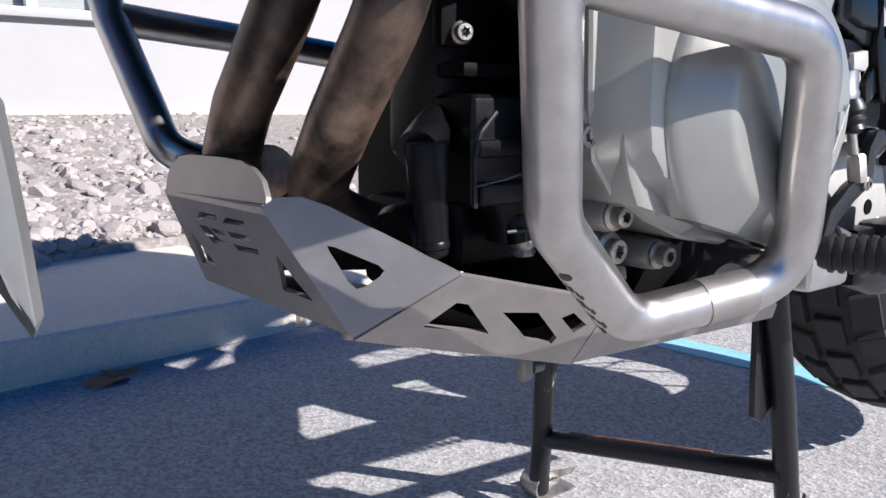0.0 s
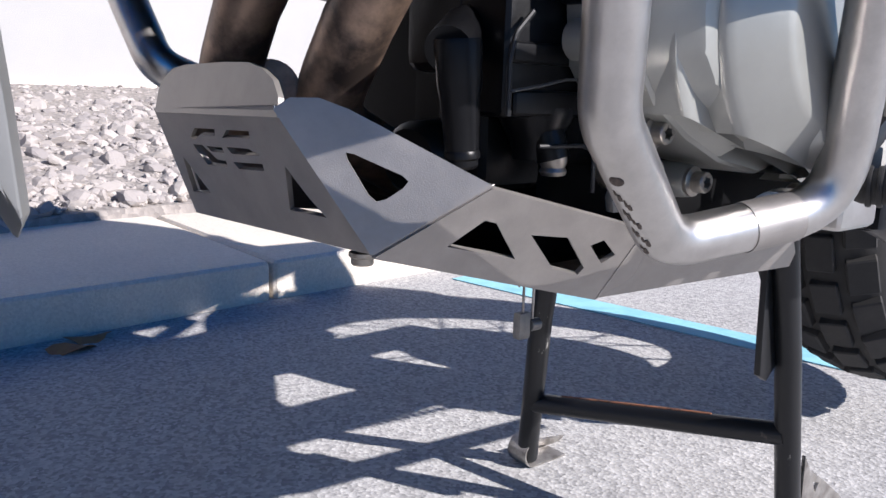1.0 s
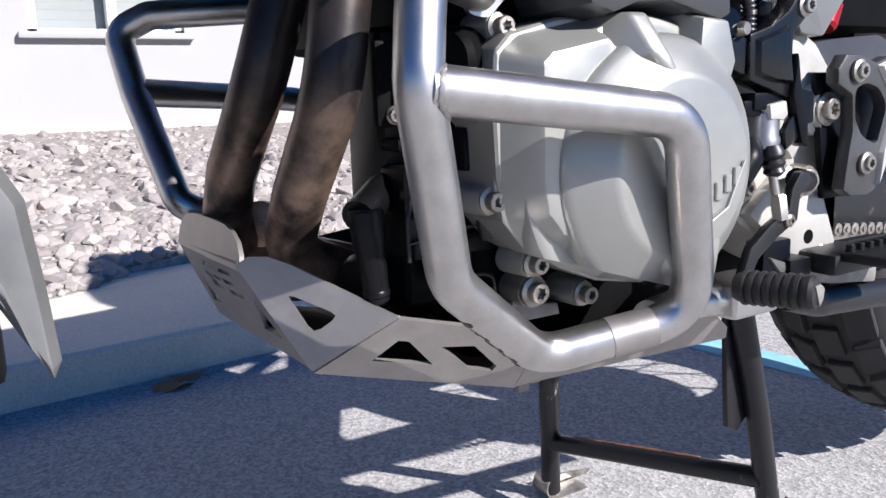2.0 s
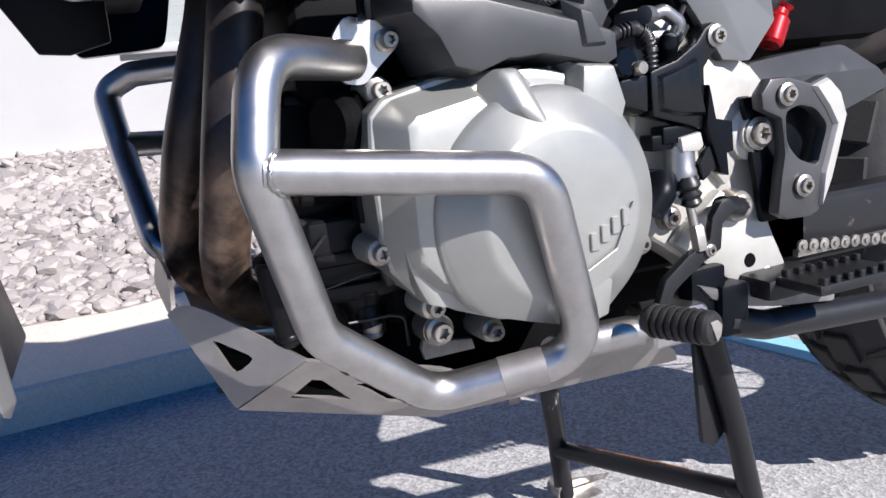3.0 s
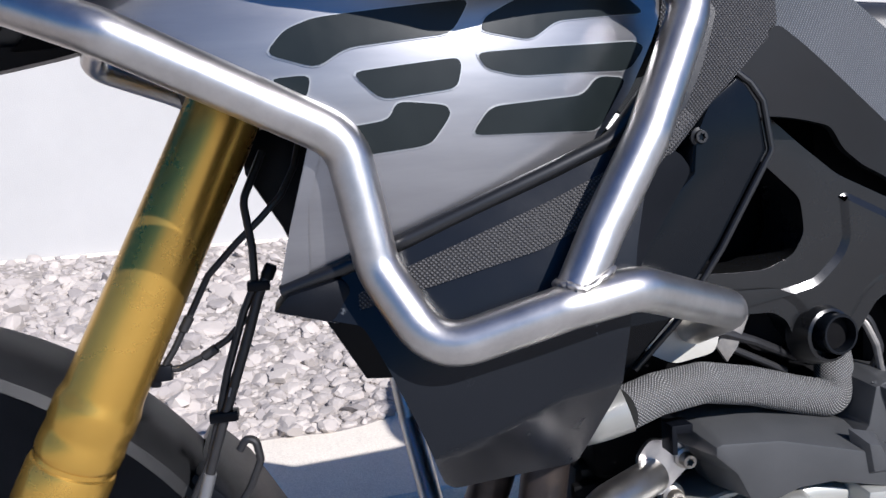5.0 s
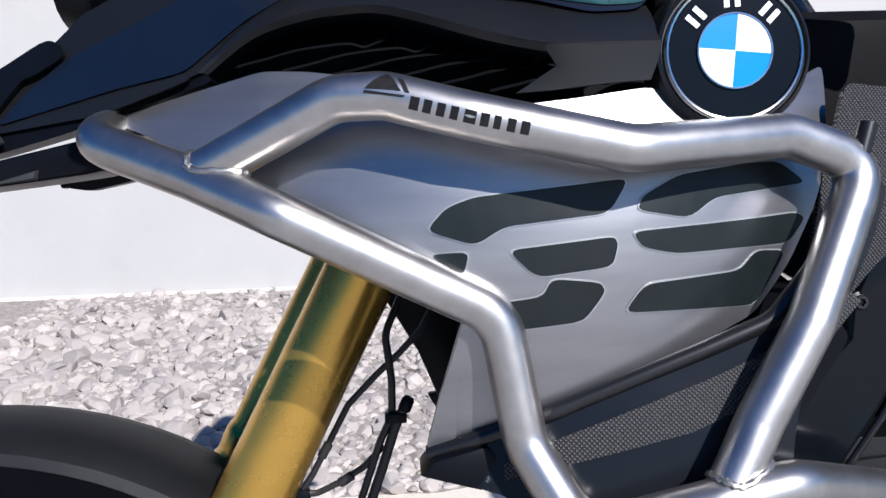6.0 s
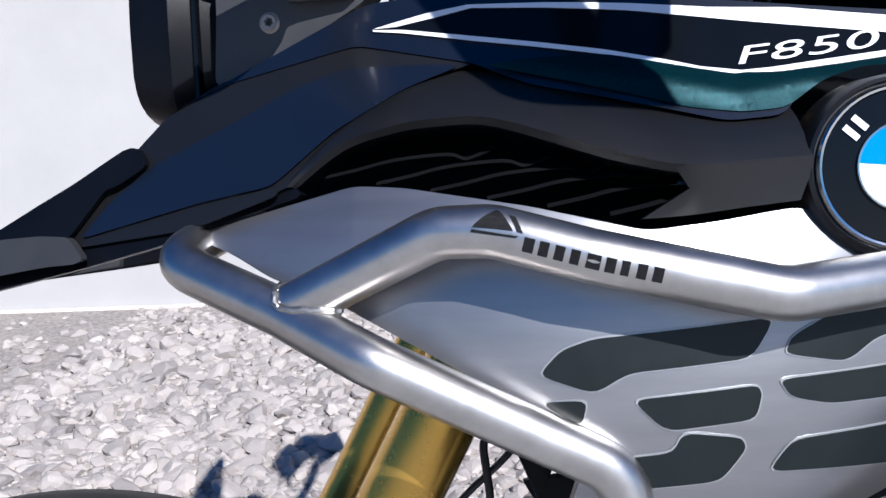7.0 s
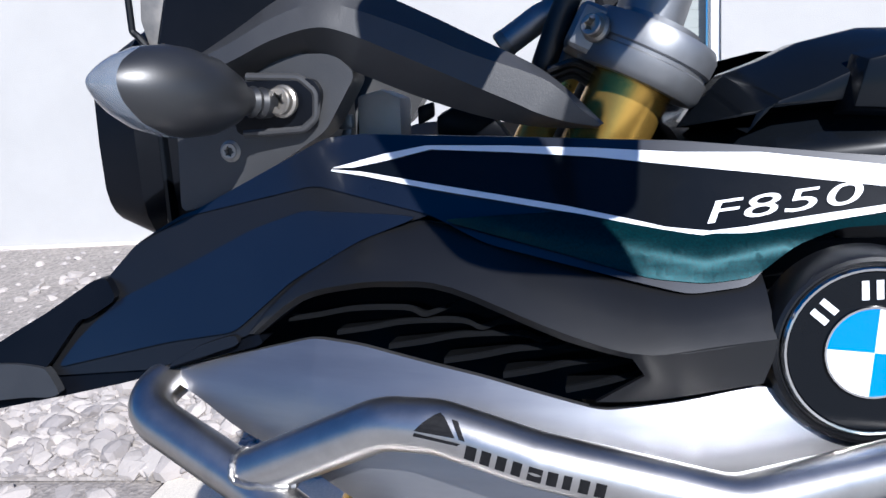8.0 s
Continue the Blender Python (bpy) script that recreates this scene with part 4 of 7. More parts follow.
    for k in range(6):
        x0, z0, n = -0.15 + 0.0275 * k, 0.9275 - 0.0047 * k, 0.088 - 0.006 * max(k - 3, 0)
        front = [(x0 + n * u, z0 + h - 0.0018, 0.0125) for u, h in shape]
        brow = [(x0 + n * u, z0 + h, 0.0145) for u, h in shape]
        back = [(x0 + n * u + 0.002, z0 + h * 0.8 - 0.001, 0.033) for u, h in shape]
        part("outlet_slat", ribbon([front, brow, back], UPPER, 0.0016), LOUVRE, arch)
    part("outlet_back", skin([(-0.24, 0.893), (-0.2, 0.93), (-0.14, 0.962), (-0.07, 0.968), (0.04, 0.945), (0.05, 0.885), (-0.04, 0.885)], lambda x, z: UPPER(x, z) + 0.058, 0.004, 0.02), BLACK_PLASTIC, arch)
    both("beak_inner", skin([(-0.285, 0.897), (-0.22, 0.945), (-0.13, 0.977), (-0.1, 0.974), (-0.135, 0.955), (-0.168, 0.926), (-0.225, 0.903)], lambda x, z: UPPER(x, z) + 0.016, 0.006, 0.02), DARK_CAST)
    # round badge
    c = Vector((0.113, 0.217, 0.919))
    d = Vector((-0.03, -1, 0.03)).normalized()
    badge = part("badge", lathe([(0.0, -0.02), (0.0425, -0.02), (0.0412, -0.004), (0.0396, 0.0), (0.038, 0.001), (0.0372, -0.001), (0.0365, -0.001), (0.036, 0.0), (0, 0.0)], c, d, 48), SATIN_BLACK, BIKE, "round emblem in a black collar")
    part("bezel", lathe([(0.0335, 0.0), (0.0342, 0.0018), (0.0352, 0.002), (0.0362, 0.0006), (0.0362, -0.001)], c, d, 48), CHROME, badge)
    part("face", lathe([(0.0, 0.0012), (0.0335, 0.0008), (0.0335, -0.001)], c, d, 48), BLACK_GLOSS, badge)
    e1 = Vector((1, 0, 0)) - d * d.x
    e1.normalize()
    e2 = -d.cross(e1)
    if e2.z < 0:
        e2 = -e2
    rot = radians(-6)
    for k in range(4):
        bm = bmesh.new()
        vs = [bm.verts.new(c + d * 0.0022)]
        for q in range(13):
            an = rot + math.pi / 2 * k + math.pi / 2 * q / 12
            vs.append(bm.verts.new(c + d * 0.002 + (e1 * math.cos(an) + e2 * math.sin(an)) * 0.0188))
        bm.faces.new(vs)
        part("quadrant", thicken(bm, -d * 0.0008), WHITE_FILM if k % 2 == 0 else ROUNDEL_BLUE, badge)
    part("inner_ring", lathe([(0.0186, 0.001), (0.0186, 0.0024), (0.0194, 0.0024), (0.0196, 0.001)], c, d, 48), CHROME, badge)
    for an in (138, 92, 46):
        an = radians(an)
        p = c + d * 0.0012 + (e1 * math.cos(an) + e2 * math.sin(an)) * 0.0262
        tng, rad = (-e1 * math.sin(an) + e2 * math.cos(an)), (e1 * math.cos(an) + e2 * math.sin(an))
        for s in (-0.0028, 0.0028):
            bm = bmesh.new()
            bm.faces.new([bm.verts.new(p + tng * (s + i * 0.0014) + rad * (j * 0.004)) for i, j in ((-1, -1), (1, -1), (1, 1), (-1, 1))])
            part("emblem_bar", thicken(bm, d * 0.0004), WHITE_FILM, badge)
    # lower radiator cowl
    cowl = both("radiator_cowl", skin([(-0.053, 0.705), (-0.039, 0.714), (0.01, 0.732), (0.092, 0.7655), (0.127, 0.78), (0.148, 0.797), (0.172, 0.83), (0.183, 0.852), (0.188, 0.846), (0.178, 0.818), (0.162, 0.788), (0.141, 0.759), (0.132, 0.726), (0.124, 0.678), (0.124, 0.645), (0.115, 0.612), (0.109, 0.594), (0.088, 0.591), (0.036, 0.588), (0.029, 0.596), (0.015, 0.636), (0.0, 0.672), (-0.011, 0.695), (-0.022, 0.697)], cowl_surface, 0.02, 0.005), COWL_BLACK, "black plastic radiator side cowl with scuffs")
    film("grille_strip", [(0.008, 0.7215), (0.09, 0.7525), (0.118, 0.7645), (0.155, 0.786), (0.165, 0.795), (0.17, 0.79), (0.141, 0.759), (0.107, 0.739), (0.082, 0.728), (0.009, 0.709), (-0.012, 0.703), (-0.012, 0.711)], cowl_surface, PUNCHED, cowl, -0.0012, "punched grey grid inlay", rnd=False)
    line = [(-0.05, 0.713), (-0.026, 0.7215), (0.014, 0.7365), (0.093, 0.7675), (0.126, 0.781), (0.148, 0.806), (0.169, 0.84), (0.182, 0.88)]
    part("edge_bead", tube([(x, min(float(SHROUD(x, z)), float(COWL(x, z - 0.003)) + 0.002), z) for x, z in line], 0.0048, 0.03, 12), SATIN_BLACK, cowl, "black edge bead under the wing")
    part("cowl_nose", slab([(-0.056, 0.705), (-0.048, 0.713), (-0.02, 0.72), (-0.012, 0.712), (-0.012, 0.7), (-0.024, 0.696)], 0.216, 0.25, 0.003), BLACK_PLASTIC, cowl)
    part("far_shroud", slab([(-0.044, 0.676), (0.06, 0.69), (0.06, 0.59), (0.03, 0.582), (0.008, 0.584)], 0.508, 0.518, 0.002), BLACK_PLASTIC, BIKE, "black plastic plate on the far side")
    edge = both("cowl_flange", raised([(0.232, 0.82), (0.242, 0.812), (0.25, 0.8), (0.256, 0.769), (0.22, 0.71), (0.19, 0.668), (0.16, 0.638), (0.136, 0.622), (0.132, 0.66), (0.15, 0.7), (0.172, 0.735), (0.198, 0.76), (0.2, 0.782), (0.21, 0.803)], 0.276, 0.263, 0.0045, 0.0012, back=0.006), BLACK_GLOSS, "glossy black plastic side flange")
    part("flange_rise", tube([(0.231, 0.264, 0.819), (0.241, 0.263, 0.811), (0.2485, 0.262, 0.7995), (0.2535, 0.2615, 0.769), (0.218, 0.2615, 0.71), (0.188, 0.2615, 0.668), (0.158, 0.2625, 0.639)], 0.0022, 0.008, 10), SATIN_BLACK, edge, "satin raised rim")
    bolt(edge, (0.207, 0.266, 0.78), 0.0042, h=0.004, material=BLACK_STEEL)
    both("inner_flange", skin([(0.15, 0.79), (0.192, 0.771), (0.199, 0.76), (0.166, 0.709), (0.14, 0.655), (0.13, 0.65), (0.125, 0.72)], flat(0.2605), 0.003, 0.02), BLACK_PLASTIC)


side_fairing()


# engine and what hangs on it
def clutch_cover_body():
    """The moulded cover: gasket face, front block, collar, drum with a flat lid, and the webs between."""
    c = (0.2905, 0.3, 0.450)
    base = slab([(0.186, 0.52), (0.196, 0.53), (0.231, 0.539), (0.259, 0.539), (0.29, 0.542), (0.303, 0.534), (0.312, 0.543), (0.345, 0.54), (0.353, 0.515), (0.366, 0.49), (0.372, 0.446), (0.366, 0.412), (0.335, 0.38), (0.3, 0.372), (0.262, 0.379), (0.232, 0.391), (0.204, 0.407), (0.19, 0.424), (0.186, 0.45), (0.184, 0.493)], 0.286, 0.33, 0.004, seg=3)
    block = raised([(0.186, 0.519), (0.2, 0.53), (0.25, 0.54), (0.28, 0.51), (0.275, 0.44), (0.275, 0.4), (0.262, 0.379), (0.232, 0.391), (0.204, 0.407), (0.19, 0.424), (0.186, 0.445), (0.186, 0.49)], 0.29, 0.263, 0.013, 0.004, (0.003, 0.0))
    collar = lathe([(0.0915, 0.0), (0.091, 0.0235), (0.0898, 0.026), (0.0875, 0.0272), (0.084, 0.0276), (0, 0.0276)], (0.286, 0.3, 0.449), (0, -1, 0), 96)
    drum = lathe([(0.0795, 0.0), (0.079, 0.0365), (0.0782, 0.039), (0.0765, 0.0412), (0.074, 0.0432), (0.056, 0.0558), (0.0535, 0.0572), (0.051, 0.0578), (0, 0.0578)], c, (0, -1, 0), 96)
    web_a = bmesh.new()
    for p in ((0.23, 0.29, 0.508), (0.25, 0.29, 0.541), (0.285, 0.29, 0.541), (0.313, 0.288, 0.512), (0.293, 0.288, 0.482), (0.256, 0.29, 0.488), (0.263, 0.262, 0.54), (0.274, 0.261, 0.54), (0.268, 0.2475, 0.517), (0.28, 0.2465, 0.515), (0.29, 0.2424, 0.494)):
        web_a.verts.new(p)
    bmesh.ops.convex_hull(web_a, input=web_a.verts)
    bmesh.ops.dissolve_limit(web_a, angle_limit=0.05, verts=web_a.verts, edges=web_a.edges)
    bevel(web_a, 0.0035, 3)
    web_b = raised([(0.313, 0.545), (0.347, 0.543), (0.357, 0.512), (0.345, 0.48), (0.308, 0.495)], 0.286, 0.258, 0.007, 0.003)
    web_c = raised([(0.232, 0.455), (0.262, 0.462), (0.3, 0.45), (0.325, 0.4), (0.318, 0.366), (0.287, 0.36), (0.258, 0.378), (0.238, 0.408)], 0.284, 0.2424, 0.013, 0.003, (0.011, 0.005))
    # the round parts end at the cover's lower flank
    for bm in (collar, drum, web_c):
        cut = bmesh.ops.bisect_plane(bm, geom=bm.verts[:] + bm.edges[:] + bm.faces[:], plane_co=(0.28, 0, 0.381), plane_no=(-0.29, 0, -0.957), clear_outer=True)
        bmesh.ops.holes_fill(bm, edges=[e for e in cut["geom_cut"] if isinstance(e, bmesh.types.BMEdge)])
    return join(base, block, collar, drum, web_a, web_b, web_c)


def engine():
    case = part("crankcase", join(box((0.2, 0.332, 0.374), (0.5, 0.47, 0.54), 0.012, 3), box((0.24, 0.46, 0.35), (0.5, 0.6, 0.54), 0.012, 3)), DARK_CAST, BIKE, "black cast engine block")
    part("cylinder_block", box((0.16, 0.345, 0.53), (0.37, 0.54, 0.6), 0.012, 3), DARK_CAST, case)
    part("cylinder_head", box((0.15, 0.36, 0.595), (0.38, 0.56, 0.76), 0.01, 2), DARK_CAST, case)
    part("oil_sump", box((0.21, 0.36, 0.315), (0.52, 0.54, 0.385), 0.012, 3), DARK_CAST, case)
    pump = part("pump_housing", join(box((0.151, 0.331, 0.399), (0.23, 0.38, 0.456), 0.005, 3), box((0.153, 0.326, 0.4), (0.215, 0.34, 0.412), 0.003, 3), box((0.153, 0.328, 0.424), (0.2, 0.34, 0.434), 0.003, 3)), PUMP_CAST, case, "black cast pump housing")
    part("pump_flange", lathe([(0, -0.002), (0.02, -0.002), (0.02, 0.001), (0.012, 0.016), (0.0105, 0.024), (0, 0.024)], (0.186, 0.345, 0.402), (0, 0, -1), 28), PUMP_CAST, pump)
    part("wire", tube([(0.148, 0.324, 0.411), (0.165, 0.322, 0.414), (0.182, 0.322, 0.4175), (0.215, 0.322, 0.418)], 0.0007, 0.01, 8), GREY_PLASTIC, pump)
    part("wire", tube([(0.162, 0.326, 0.447), (0.152, 0.326, 0.437), (0.1485, 0.326, 0.425), (0.149, 0.326, 0.4)], 0.0014, 0.008, 8), HOSE_RUBBER, pump)
    part("bracket", slab([(0.143, 0.479), (0.163, 0.479), (0.165, 0.492), (0.165, 0.53), (0.143, 0.53)], 0.347, 0.356, 0.003), DARK_CAST, case)
    bolt(case, (0.1545, 0.346, 0.486), 0.0045, (-0.3, -1, 0), 1.3, 0.006)
    part("casting_ledge", box((0.152, 0.34, 0.464), (0.25, 0.37, 0.472), 0.003), DARK_CAST, case)
    part("casting_step", join(box((0.165, 0.36, 0.36), (0.21, 0.4, 0.42), 0.008, 3), box((0.15, 0.36, 0.42), (0.21, 0.41, 0.54), 0.01, 3), lathe([(0, 0.03), (0.016, 0.03), (0.02, 0.024), (0.021, 0.0)], (0.17, 0.4, 0.375), (-1, -0.3, 0), 20)), PUMP_CAST, case)
    part("loom", tube([(0.195, 0.318, 0.52), (0.193, 0.316, 0.49), (0.198, 0.314, 0.47), (0.192, 0.316, 0.44), (0.2, 0.318, 0.41)], 0.005, 0.015, 12), HOSE_RUBBER, case)
    part("connector", box((0.182, 0.314, 0.452), (0.206, 0.33, 0.478), 0.003), BLACK_PLASTIC, case)
    for k in range(4):
        part("fin", box((0.163, 0.352 + k * 0.016, 0.535), (0.18, 0.358 + k * 0.016, 0.592), 0.002), DARK_CAST, case)
    part("drain_spout", join(lathe([(0, 0), (0.0105, 0), (0.011, 0.002), (0.0102, 0.02), (0.0092, 0.026), (0.0078, 0.049), (0.0084, 0.05), (0.0084, 0.0525), (0.0074, 0.0535), (0.0074, 0.056), (0.0062, 0.0575), (0, 0.0575)], (0.127, 0.337, 0.433), (0.09, 0, -1), 24), tube([(0.124, 0.34, 0.428), (0.15, 0.36, 0.44), (0.2, 0.38, 0.445)], 0.011, 0.02, 16)), PUMP_CAST, case, "black plastic drain spout with a ribbed end")
    part("spout", tube([(0.186, 0.336, 0.392), (0.187, 0.334, 0.384), (0.188, 0.333, 0.379)], 0.0085, 0.004, 16), PUMP_CAST, case)
    part("plug", lathe([(0, 0), (0.007, 0), (0.007, 0.004), (0.006, 0.006), (0.007, 0.008), (0.006, 0.01), (0, 0.01)], (0.188, 0.333, 0.381), (0.05, 0, -1), 18), BOLT, case)
    part("vacuum_line", tube([(0.17, 0.326, 0.386), (0.2, 0.325, 0.386), (0.209, 0.325, 0.383), (0.21, 0.325, 0.362)], 0.0011, 0.008, 8), HOSE_RUBBER, case)
    part("front_bracket", slab([(0.222, 0.378), (0.232, 0.378), (0.238, 0.362), (0.254, 0.36), (0.256, 0.352), (0.218, 0.352), (0.216, 0.36)], 0.317, 0.322, 0.001), WORN_GREY, case)
    for k, (x, y, z) in enumerate(((0.2, 0.3, 0.534), (0.19, 0.298, 0.487), (0.187, 0.293, 0.436), (0.22, 0.296, 0.394), (0.263, 0.3, 0.368), (0.352, 0.305, 0.396))):
        part("screw_boss", lathe([(0, 0), (0.0085, 0), (0.0092, -0.003), (0.0098, -0.026)], (x, y + 0.003, z), (0, -1, 0), 20), CAST, case)
        bolt(case, (x, y + 0.003, z), 0.0056, h=0.009)
    part("screw_boss", lathe([(0, 0), (0.011, 0), (0.0115, -0.02)], (0.226, 0.308, 0.374), (0, -1, 0), 20), BOLT, case)
    bolt(case, (0.226, 0.307, 0.374), 0.0068, h=0.008)
    lid = part("clutch_cover", clutch_cover_body(), CAST, BIKE, "silver cast clutch cover with a round lid", sharp=30)
    for k in range(4):
        x, z = 0.306 + k * 0.008, 0.425 + k * 0.0042
        bm = box((x, 0.2402, z), (x + 0.0055, 0.243, z + 0.011), 0.0005, 1)
        part("raised_bar", bm, CAST, lid)
    part("raised_line", tube([(0.3, 0.2408, 0.412), (0.325, 0.2408, 0.424), (0.339, 0.2408, 0.452)], 0.0009, 0.004, 8), CAST, lid)
    part("barrel", lathe([(0.018, 0), (0.021, 0.004), (0.021, 0.012), (0.018, 0.014), (0.021, 0.017), (0.021, 0.025), (0.018, 0.029), (0, 0.029)], (0.195, 0.325, 0.515), (-0.7, -0.3, 0), 28), DARK_CAST, case)
    # plastic cover above
    body = raised([(0.2, 0.592), (0.212, 0.596), (0.256, 0.593), (0.32, 0.577), (0.344, 0.57), (0.352, 0.564), (0.353, 0.54), (0.337, 0.533), (0.291, 0.543), (0.269, 0.542), (0.248, 0.535), (0.226, 0.541), (0.216, 0.561), (0.2, 0.576)], 0.296, 0.262, 0.0085, 0.0016, (0.003, -0.0045), 0.02)
    horn = raised([(0.322, 0.57), (0.329, 0.578), (0.335, 0.606), (0.347, 0.611), (0.38, 0.603), (0.391, 0.592), (0.36, 0.569), (0.352, 0.556), (0.335, 0.552)], 0.304, 0.278, 0.006, 0.0016, back=0.02)
    fold = raised([(0.34, 0.604), (0.352, 0.606), (0.362, 0.574), (0.352, 0.568)], 0.283, 0.273, 0.004, 0.001)
    part("engine_cover", join(body, horn, fold), GREY_PLASTIC, BIKE, "dark grey angular plastic engine cover", sharp=24)
    part("cover_rib", raised([(0.312, 0.579), (0.332, 0.574), (0.346, 0.545), (0.318, 0.545)], 0.27, 0.2585, 0.006, 0.001), GREY_PLASTIC, BIKE)
    part("cover_clip", join(box((0.19, 0.276, 0.588), (0.203, 0.292, 0.594), 0.001), box((0.188, 0.276, 0.574), (0.192, 0.292, 0.594), 0.001)), BLACK_PLASTIC, BIKE)
    # coolant pipe and sleeved hose
    hose = part("coolant_hose", tube([(0.14, 0.241, 0.6225), (0.165, 0.25, 0.626), (0.205, 0.266, 0.6245), (0.25, 0.284, 0.612), (0.29, 0.297, 0.598), (0.325, 0.302, 0.588), (0.334, 0.314, 0.61), (0.335, 0.325, 0.64)], 0.0132, 0.018, 24), BRAID, BIKE, "woven grey sleeve over a coolant hose")
    part("hose_pipe", tube([(0.119, 0.262, 0.61), (0.124, 0.246, 0.617), (0.143, 0.242, 0.623)], 0.0144, 0.012, 24), CAST, hose, "pale cast pipe stub")
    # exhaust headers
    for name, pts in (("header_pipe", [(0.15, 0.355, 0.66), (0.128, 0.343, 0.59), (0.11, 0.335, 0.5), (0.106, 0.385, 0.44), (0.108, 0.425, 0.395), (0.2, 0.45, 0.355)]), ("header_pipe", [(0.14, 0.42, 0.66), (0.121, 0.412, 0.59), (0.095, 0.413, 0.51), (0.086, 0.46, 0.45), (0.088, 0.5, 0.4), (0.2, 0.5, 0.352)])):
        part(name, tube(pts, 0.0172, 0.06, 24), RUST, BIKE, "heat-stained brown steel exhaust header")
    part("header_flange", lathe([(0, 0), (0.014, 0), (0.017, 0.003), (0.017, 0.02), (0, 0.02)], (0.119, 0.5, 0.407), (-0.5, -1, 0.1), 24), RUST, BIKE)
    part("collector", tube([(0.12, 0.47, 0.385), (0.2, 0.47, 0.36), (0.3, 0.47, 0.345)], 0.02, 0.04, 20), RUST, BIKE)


def skid_plate():
    sk = part("skid_plate", plate((0.095, 0.355, 0.336), (-0.015, 1, -0.026), (-0.427, 0.017, 0.904), [(0, 0), (0.198, -0.002), (0.18, 0.071), (0.031, 0.073)], [
        [(0.146, 0.053), (0.133, 0.0595), (0.107, 0.0595), (0.111, 0.0555), (0.13, 0.0555), (0.14, 0.0525)],
        [(0.147, 0.049), (0.134, 0.049), (0.122, 0.0405), (0.112, 0.0405), (0.114, 0.0365), (0.14, 0.0365)],
        [(0.129, 0.0487), (0.109, 0.0487), (0.109, 0.0455), (0.125, 0.0455)],
        [(0.103, 0.0545), (0.093, 0.0595), (0.068, 0.0595), (0.07, 0.0555), (0.09, 0.0555)],
        [(0.103, 0.0495), (0.077, 0.0495), (0.067, 0.0462), (0.1, 0.0455)],
        [(0.103, 0.0405), (0.069, 0.0415), (0.071, 0.0375), (0.1, 0.0365)],
        [(0.172, 0.04), (0.156, 0.0165), (0.184, 0.0145)],
        [(0.046, 0.042), (0.036, 0.026), (0.027, 0.016), (0.062, 0.016)]], 0.003), SKID, BIKE, "grey bead-blasted aluminium skid plate with cut-outs")
    part("flange", plate((0.0645, 0.385, 0.4012), (-0.015, 1, -0.02), (0.15, 0.0, 0.99), [(0.0, -0.005), (0.001, 0.004), (0.008, 0.012), (0.02, 0.0172), (0.034, 0.0205), (0.06, 0.0215), (0.11, 0.0215), (0.128, 0.0198), (0.14, 0.0145), (0.146, 0.008), (0.148, -0.005)], (), 0.003), SKID, sk)
    part("side_wing", plate((0.095, 0.355, 0.336), (0.702, -0.479, 0.527), (-0.368, 0.39, 0.844), [(0, 0), (-0.004, 0.078), (0.005, 0.0785), (0.016, 0.072), (0.025, 0.061), (0.04, 0.037), (0.063, 0.0)], [smooth_loop([(0.013, 0.048), (0.034, 0.019), (0.013, 0.018)], 2)], 0.003), SKID, sk)
    part("side_wing", plate((0.095, 0.355, 0.336), (0.963, -0.119, -0.243), (0.15, -0.511, 0.847), [(0, 0), (0.038, 0.05), (0.105, 0.05), (0.13, 0.0498), (0.15, 0.045), (0.156, 0.02), (0.142, 0.0)], [[(0.033, 0.0145), (0.044, 0.033), (0.051, 0.033), (0.074, 0.0155)], [(0.074, 0.031), (0.096, 0.0345), (0.119, 0.019), (0.118, 0.014), (0.1, 0.0145)], [(0.113, 0.033), (0.119, 0.038), (0.133, 0.031), (0.128, 0.024)]], 0.003), SKID, sk)
    bm = bmesh.new()
    rows = [(0.095, 0.356, 0.549, 0.336), (0.231, 0.337, 0.56, 0.303), (0.445, 0.337, 0.56, 0.297)]
    rg = [(bm.verts.new((x, a, z)), bm.verts.new((x, b, z))) for x, a, b, z in rows]
    for p, q in zip(rg, rg[1:]):
        bm.faces.new((p[0], p[1], q[1], q[0]))
    # sheet coloured black to paint in the dark behind the cut-outs
    part("bottom_sheet", thicken(bm, (0, 0, 0.003)), DARK_CAST, sk)
    part("rear_wing", plate((0.231, 0.337, 0.303), (0.9996, 0.0, -0.028), (0.02, -0.511, 0.86), [(0, 0), (0.004, 0.042), (0.05, 0.044), (0.14, 0.042), (0.18, 0.032), (0.205, 0.014), (0.213, 0)], (), 0.003), SKID, sk)
    part("crack", tube([(0.236, 0.3222, 0.3262), (0.2325, 0.3248, 0.3214), (0.2322, 0.3265, 0.3183), (0.2302, 0.33, 0.3125)], 0.0005, 0, 6), INK, sk)
    part("far_wing", plate((0.095, 0.549, 0.336), (0.9, 0.1, 0.2), (-0.2, 0.1, 0.9), [(0, 0), (0.0, 0.06), (0.05, 0.03), (0.13, 0.02), (0.14, -0.05)], (), 0.003), SKID, sk)
    part("weld_seam", tube([(0.0953, 0.3543, 0.3366), (0.1383, 0.3236, 0.3691)], 0.0014, 0, 10), SKID, sk)
    for k in range(20):
        p = Vector((0.0955, 0.3545, 0.337)).lerp(Vector((0.138, 0.324, 0.369)), k / 19)
        r = 0.001 + 0.0003 * math.sin(2.3 * k)
